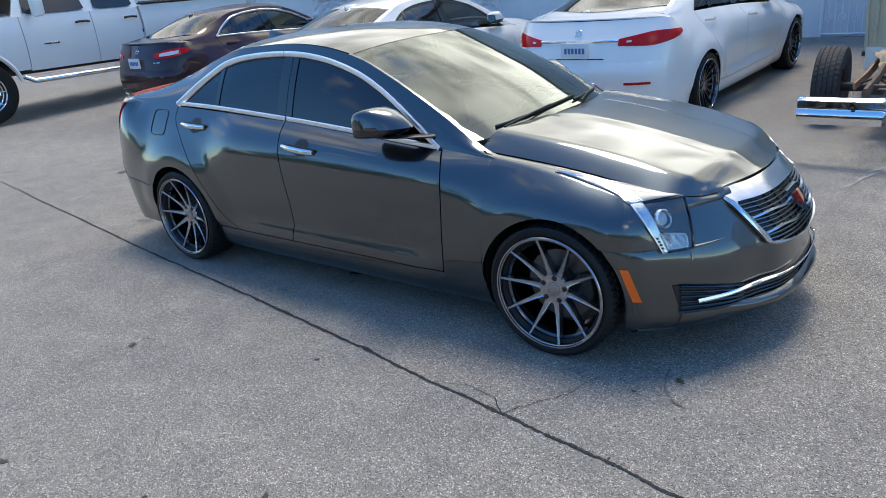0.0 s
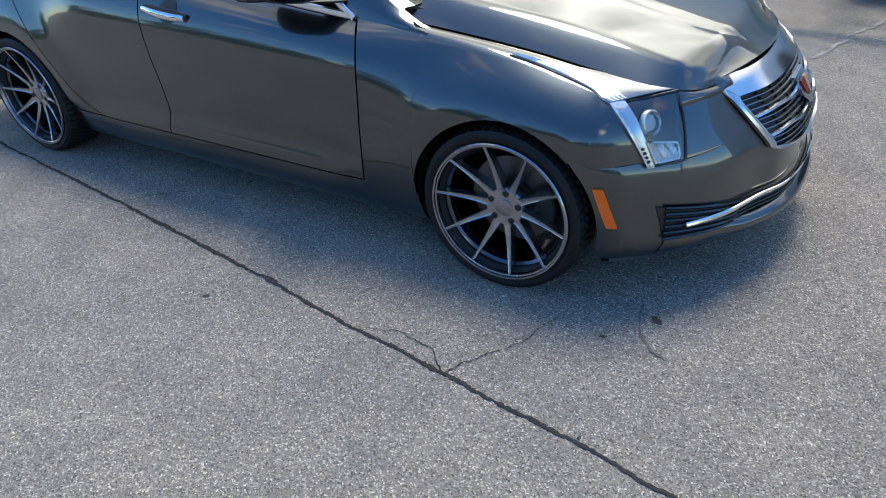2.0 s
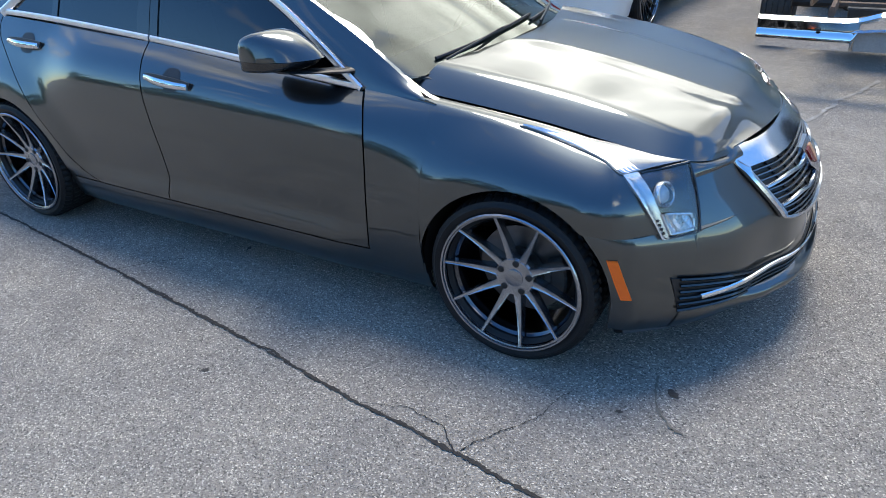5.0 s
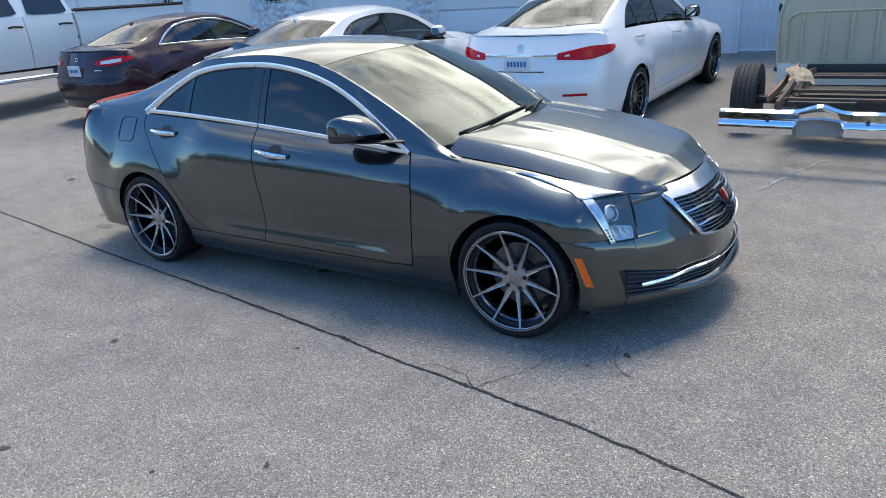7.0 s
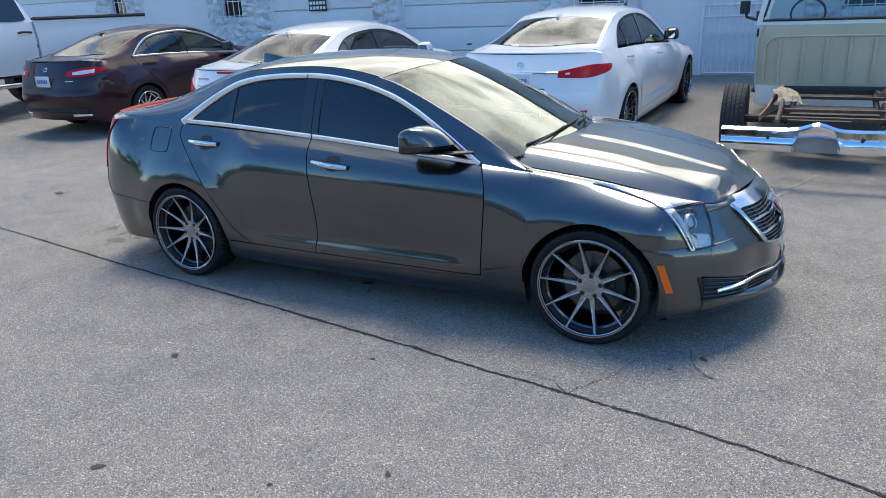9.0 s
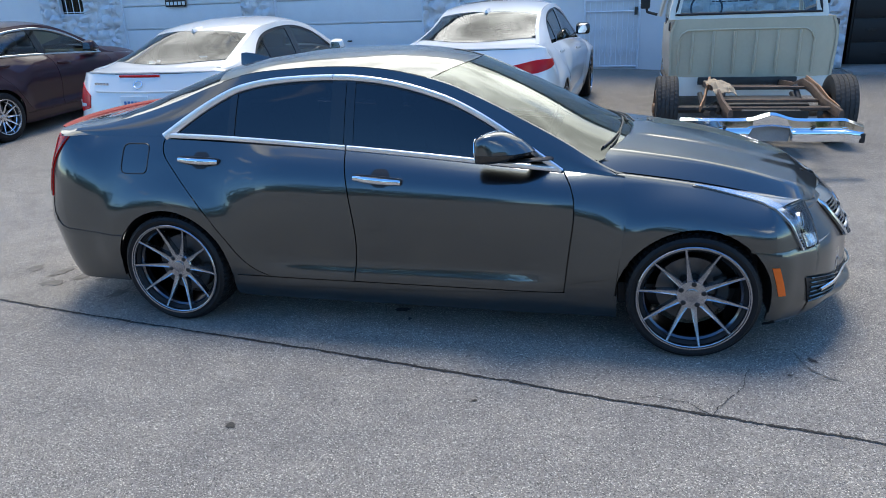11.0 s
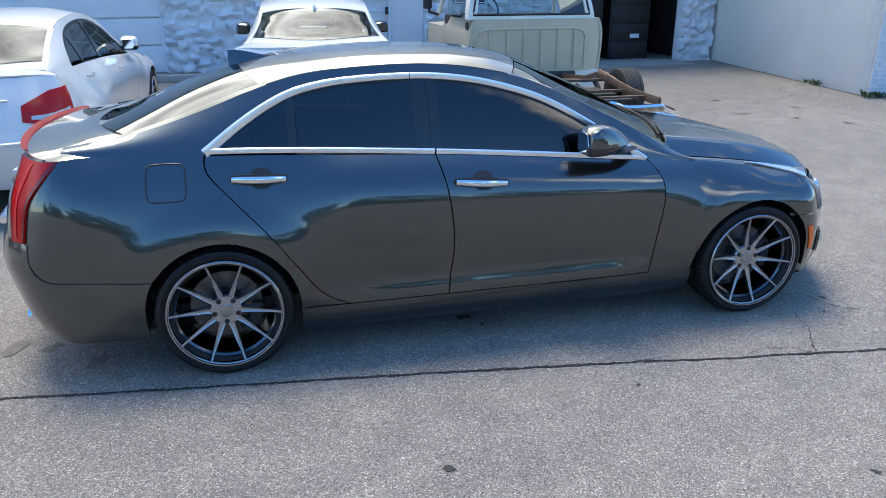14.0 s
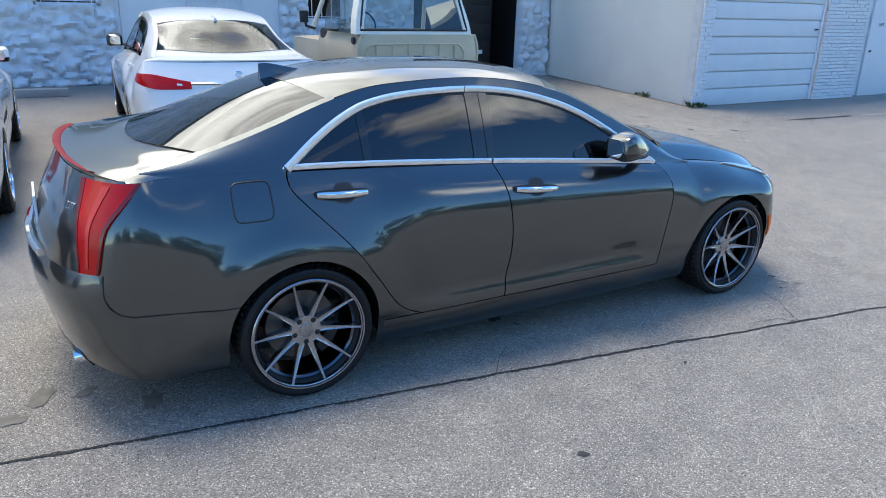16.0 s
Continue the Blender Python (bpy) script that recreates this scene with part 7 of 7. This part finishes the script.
for k, (x, y, r) in enumerate(((1.963, -0.841, 0.017), (1.83, -1.005, 0.009), (-0.565, -1.846, 0.019), (0.433, -1.468, 0.010), (-0.163, -0.577, 0.032), (-0.085, -0.69, 0.012), (1.0, -2.255, 0.013), (0.615, -2.494, 0.010),
                               (-0.104, -2.69, 0.022), (1.93, -1.457, 0.007), (6.4, 3.9, 0.05), (6.0, 4.4, 0.04), (7.0, 3.6, 0.06), (5.2, 5.3, 0.04), (5.8, 6.0, 0.05), (-4.6, 0.4, 0.05), (-4.2, 1.4, 0.03), (4.2, 4.4, 0.03))):
    blob(x, y, r, k)
for k, (x, y, r) in enumerate(((-2.04, -0.616, 0.05), (-2.47, -0.36, 0.055), (-2.94, -0.297, 0.05), (-2.614, -0.523, 0.05), (-2.70, -0.33, 0.05), (-2.30, -0.40, 0.04), (5.5, 4.9, 0.08), (6.6, 5.2, 0.07))):
    blob(x, y, r, 40 + k, FAINT_STAIN, 1.9)

# wheel stops
stop = thing("wheel_stop", "weathered concrete wheel stop on the asphalt", "wheel stop", "wheel stops", m=pose(-2.35, 9.1, ground_z(0, 9.1)))
part("block", box((1.1, 0.16, 0.13), (0, 0, 0.06), 0.03), CONCRETE, stop)
copy_thing(stop, pose(-8.3, 9.1, ground_z(0, 9.1)))

# weeds along the cream wall
def weed(x, y, n, size, seed):
    rnd = random.Random(seed)
    w = thing("weed", "small green weed tuft at the wall's foot", "plant", "weeds at the wall", m=pose(x, y, ground_z(x, y)))
    bm = bmesh.new()
    for i in range(n):
        a, h = rnd.uniform(0, math.tau), size * rnd.uniform(0.4, 1)
        d = Vector((math.cos(a), math.sin(a), 0))
        o = d * rnd.uniform(0, size * 0.7)
        side = Vector((-d.y, d.x, 0)) * size * 0.11
        tip = o + d * h * 0.6 + Vector((0, 0, h))
        midp = o + d * h * 0.25 + Vector((0, 0, h * 0.6))
        vs = [bm.verts.new(p) for p in (o, midp + side, tip, midp - side)]
        bm.faces.new(vs)
    part("leaves", bm, LEAF, w)


for k, (x, y, n, s_) in enumerate(((8.36, 5.70, 40, 0.13), (8.55, 5.64, 30, 0.12), (8.70, 5.66, 16, 0.08), (8.38, 6.9, 30, 0.12), (8.38, 7.15, 20, 0.09), (8.38, 8.3, 10, 0.05))):
    weed(x, y, n, s_, k)


# ---- trees across the street ----
def tree(x, y, h, seed):
    rnd = random.Random(seed)
    t = thing("tree", "leafy broad street tree across the lot", "tree", "street trees", m=pose(x, y, 0))
    bm = tube([(0, 0, 0), (0.05, 0.03, h * 0.2), (-0.04, 0.05, h * 0.42)], lambda k: 0.16 - 0.05 * k, 8)
    for i in range(6):
        a = i * 1.05 + rnd.uniform(0, 0.5)
        tube([(-0.03, 0.04, h * 0.38), (0.5 * math.cos(a), 0.5 * math.sin(a), h * 0.52), (1.1 * math.cos(a), 1.1 * math.sin(a), h * rnd.uniform(0.6, 0.8))], lambda k: 0.07 - 0.045 * k, 6, bm=bm)
    part("trunk", bm, STEEL_DARK, t, "grey-brown trunk with limbs")
    verts, faces = [], []
    for c in range(64):
        a, r = rnd.uniform(0, math.tau), h * 0.46 * math.sqrt(rnd.random())
        cz = h * rnd.uniform(0.30, 0.98) - r * 0.25
        for i in range(60):
            o = Vector((r * math.cos(a), r * math.sin(a), cz)) + Vector((rnd.gauss(0, 0.32), rnd.gauss(0, 0.32), rnd.gauss(0, 0.24)))
            d, e = Vector((rnd.gauss(0, 1), rnd.gauss(0, 1), rnd.gauss(0, 1))).normalized() * 0.17, Vector((rnd.gauss(0, 1), rnd.gauss(0, 1), rnd.gauss(0, 1))).normalized() * 0.10
            k = len(verts)
            verts += [o - d, o + e, o + d, o - e]
            faces.append((k, k + 1, k + 2, k + 3))
    me = bpy.data.meshes.new("crown")
    me.from_pydata(verts, [], faces)
    me.materials.append(LEAF)
    cr_ = new("crown", me)
    cr_.parent = t
    cr_["label"] = "dense green crown"


# unseen, known from reflections; tall and dense to hide the bright horizon
for k in range(19):
    tree(-44 + 4.9 * k + 1.2 * math.sin(k * 2.3), -25.5 + 1.3 * math.sin(k * 1.7), 5.6 + 1.5 * math.sin(k * 1.9 + 0.6), k)
# unseen wall, added to close the horizon behind the trees in reflections
slab("wall_unseen_backdrop", -60, 60, -30.3, -30, -0.1, 2.6, CONCRETE, "long low grey wall, unseen, added behind the trees")

# ---- litter and dirt at the foot of the shop wall ----
rnd = random.Random(21)
verts, faces = [], []
for i in range(420):
    x, y = rnd.uniform(4.2, 13.5), rnd.uniform(2.6, 9.6)
    if (x > 8.2 and y > 5.5) or rnd.random() > 0.35 + 0.65 * math.exp(-((y - 5.4) / 1.6) ** 2):
        continue
    r, a, z = rnd.uniform(0.008, 0.028), rnd.uniform(0, math.tau), ground_z(x, y) + 0.004
    k = len(verts)
    for q in range(5):
        b = a + q * math.tau / 5
        w = r * rnd.uniform(0.5, 1.0)
        verts.append((x + 1.6 * w * math.cos(b) * math.cos(a) - w * math.sin(b) * math.sin(a), y + 1.6 * w * math.cos(b) * math.sin(a) + w * math.sin(b) * math.cos(a), z + rnd.uniform(0, 0.008)))
    faces.append((k, k + 1, k + 2, k + 3, k + 4))
me = bpy.data.meshes.new("leaf_litter")
me.from_pydata(verts, [], faces)
me.materials.append(LITTER)
tagged(new("leaf_litter", me), "dry dark leaf bits scattered over the asphalt", "litter", kind="stuff")
strip("dirt_line", [(8.40, 5.78), (8.40, 7.4), (8.40, 9.0), (8.40, 10.2)], 0.05, LITTER, "dark dirt line along the foot of the wall", "dirt", jag=0.012, seed=31)
strip("dirt_line", [(8.75, 5.74), (10.2, 5.74), (12.0, 5.74)], 0.03, LITTER, "dark dirt line along the foot of the wall", "dirt", jag=0.010, seed=32)
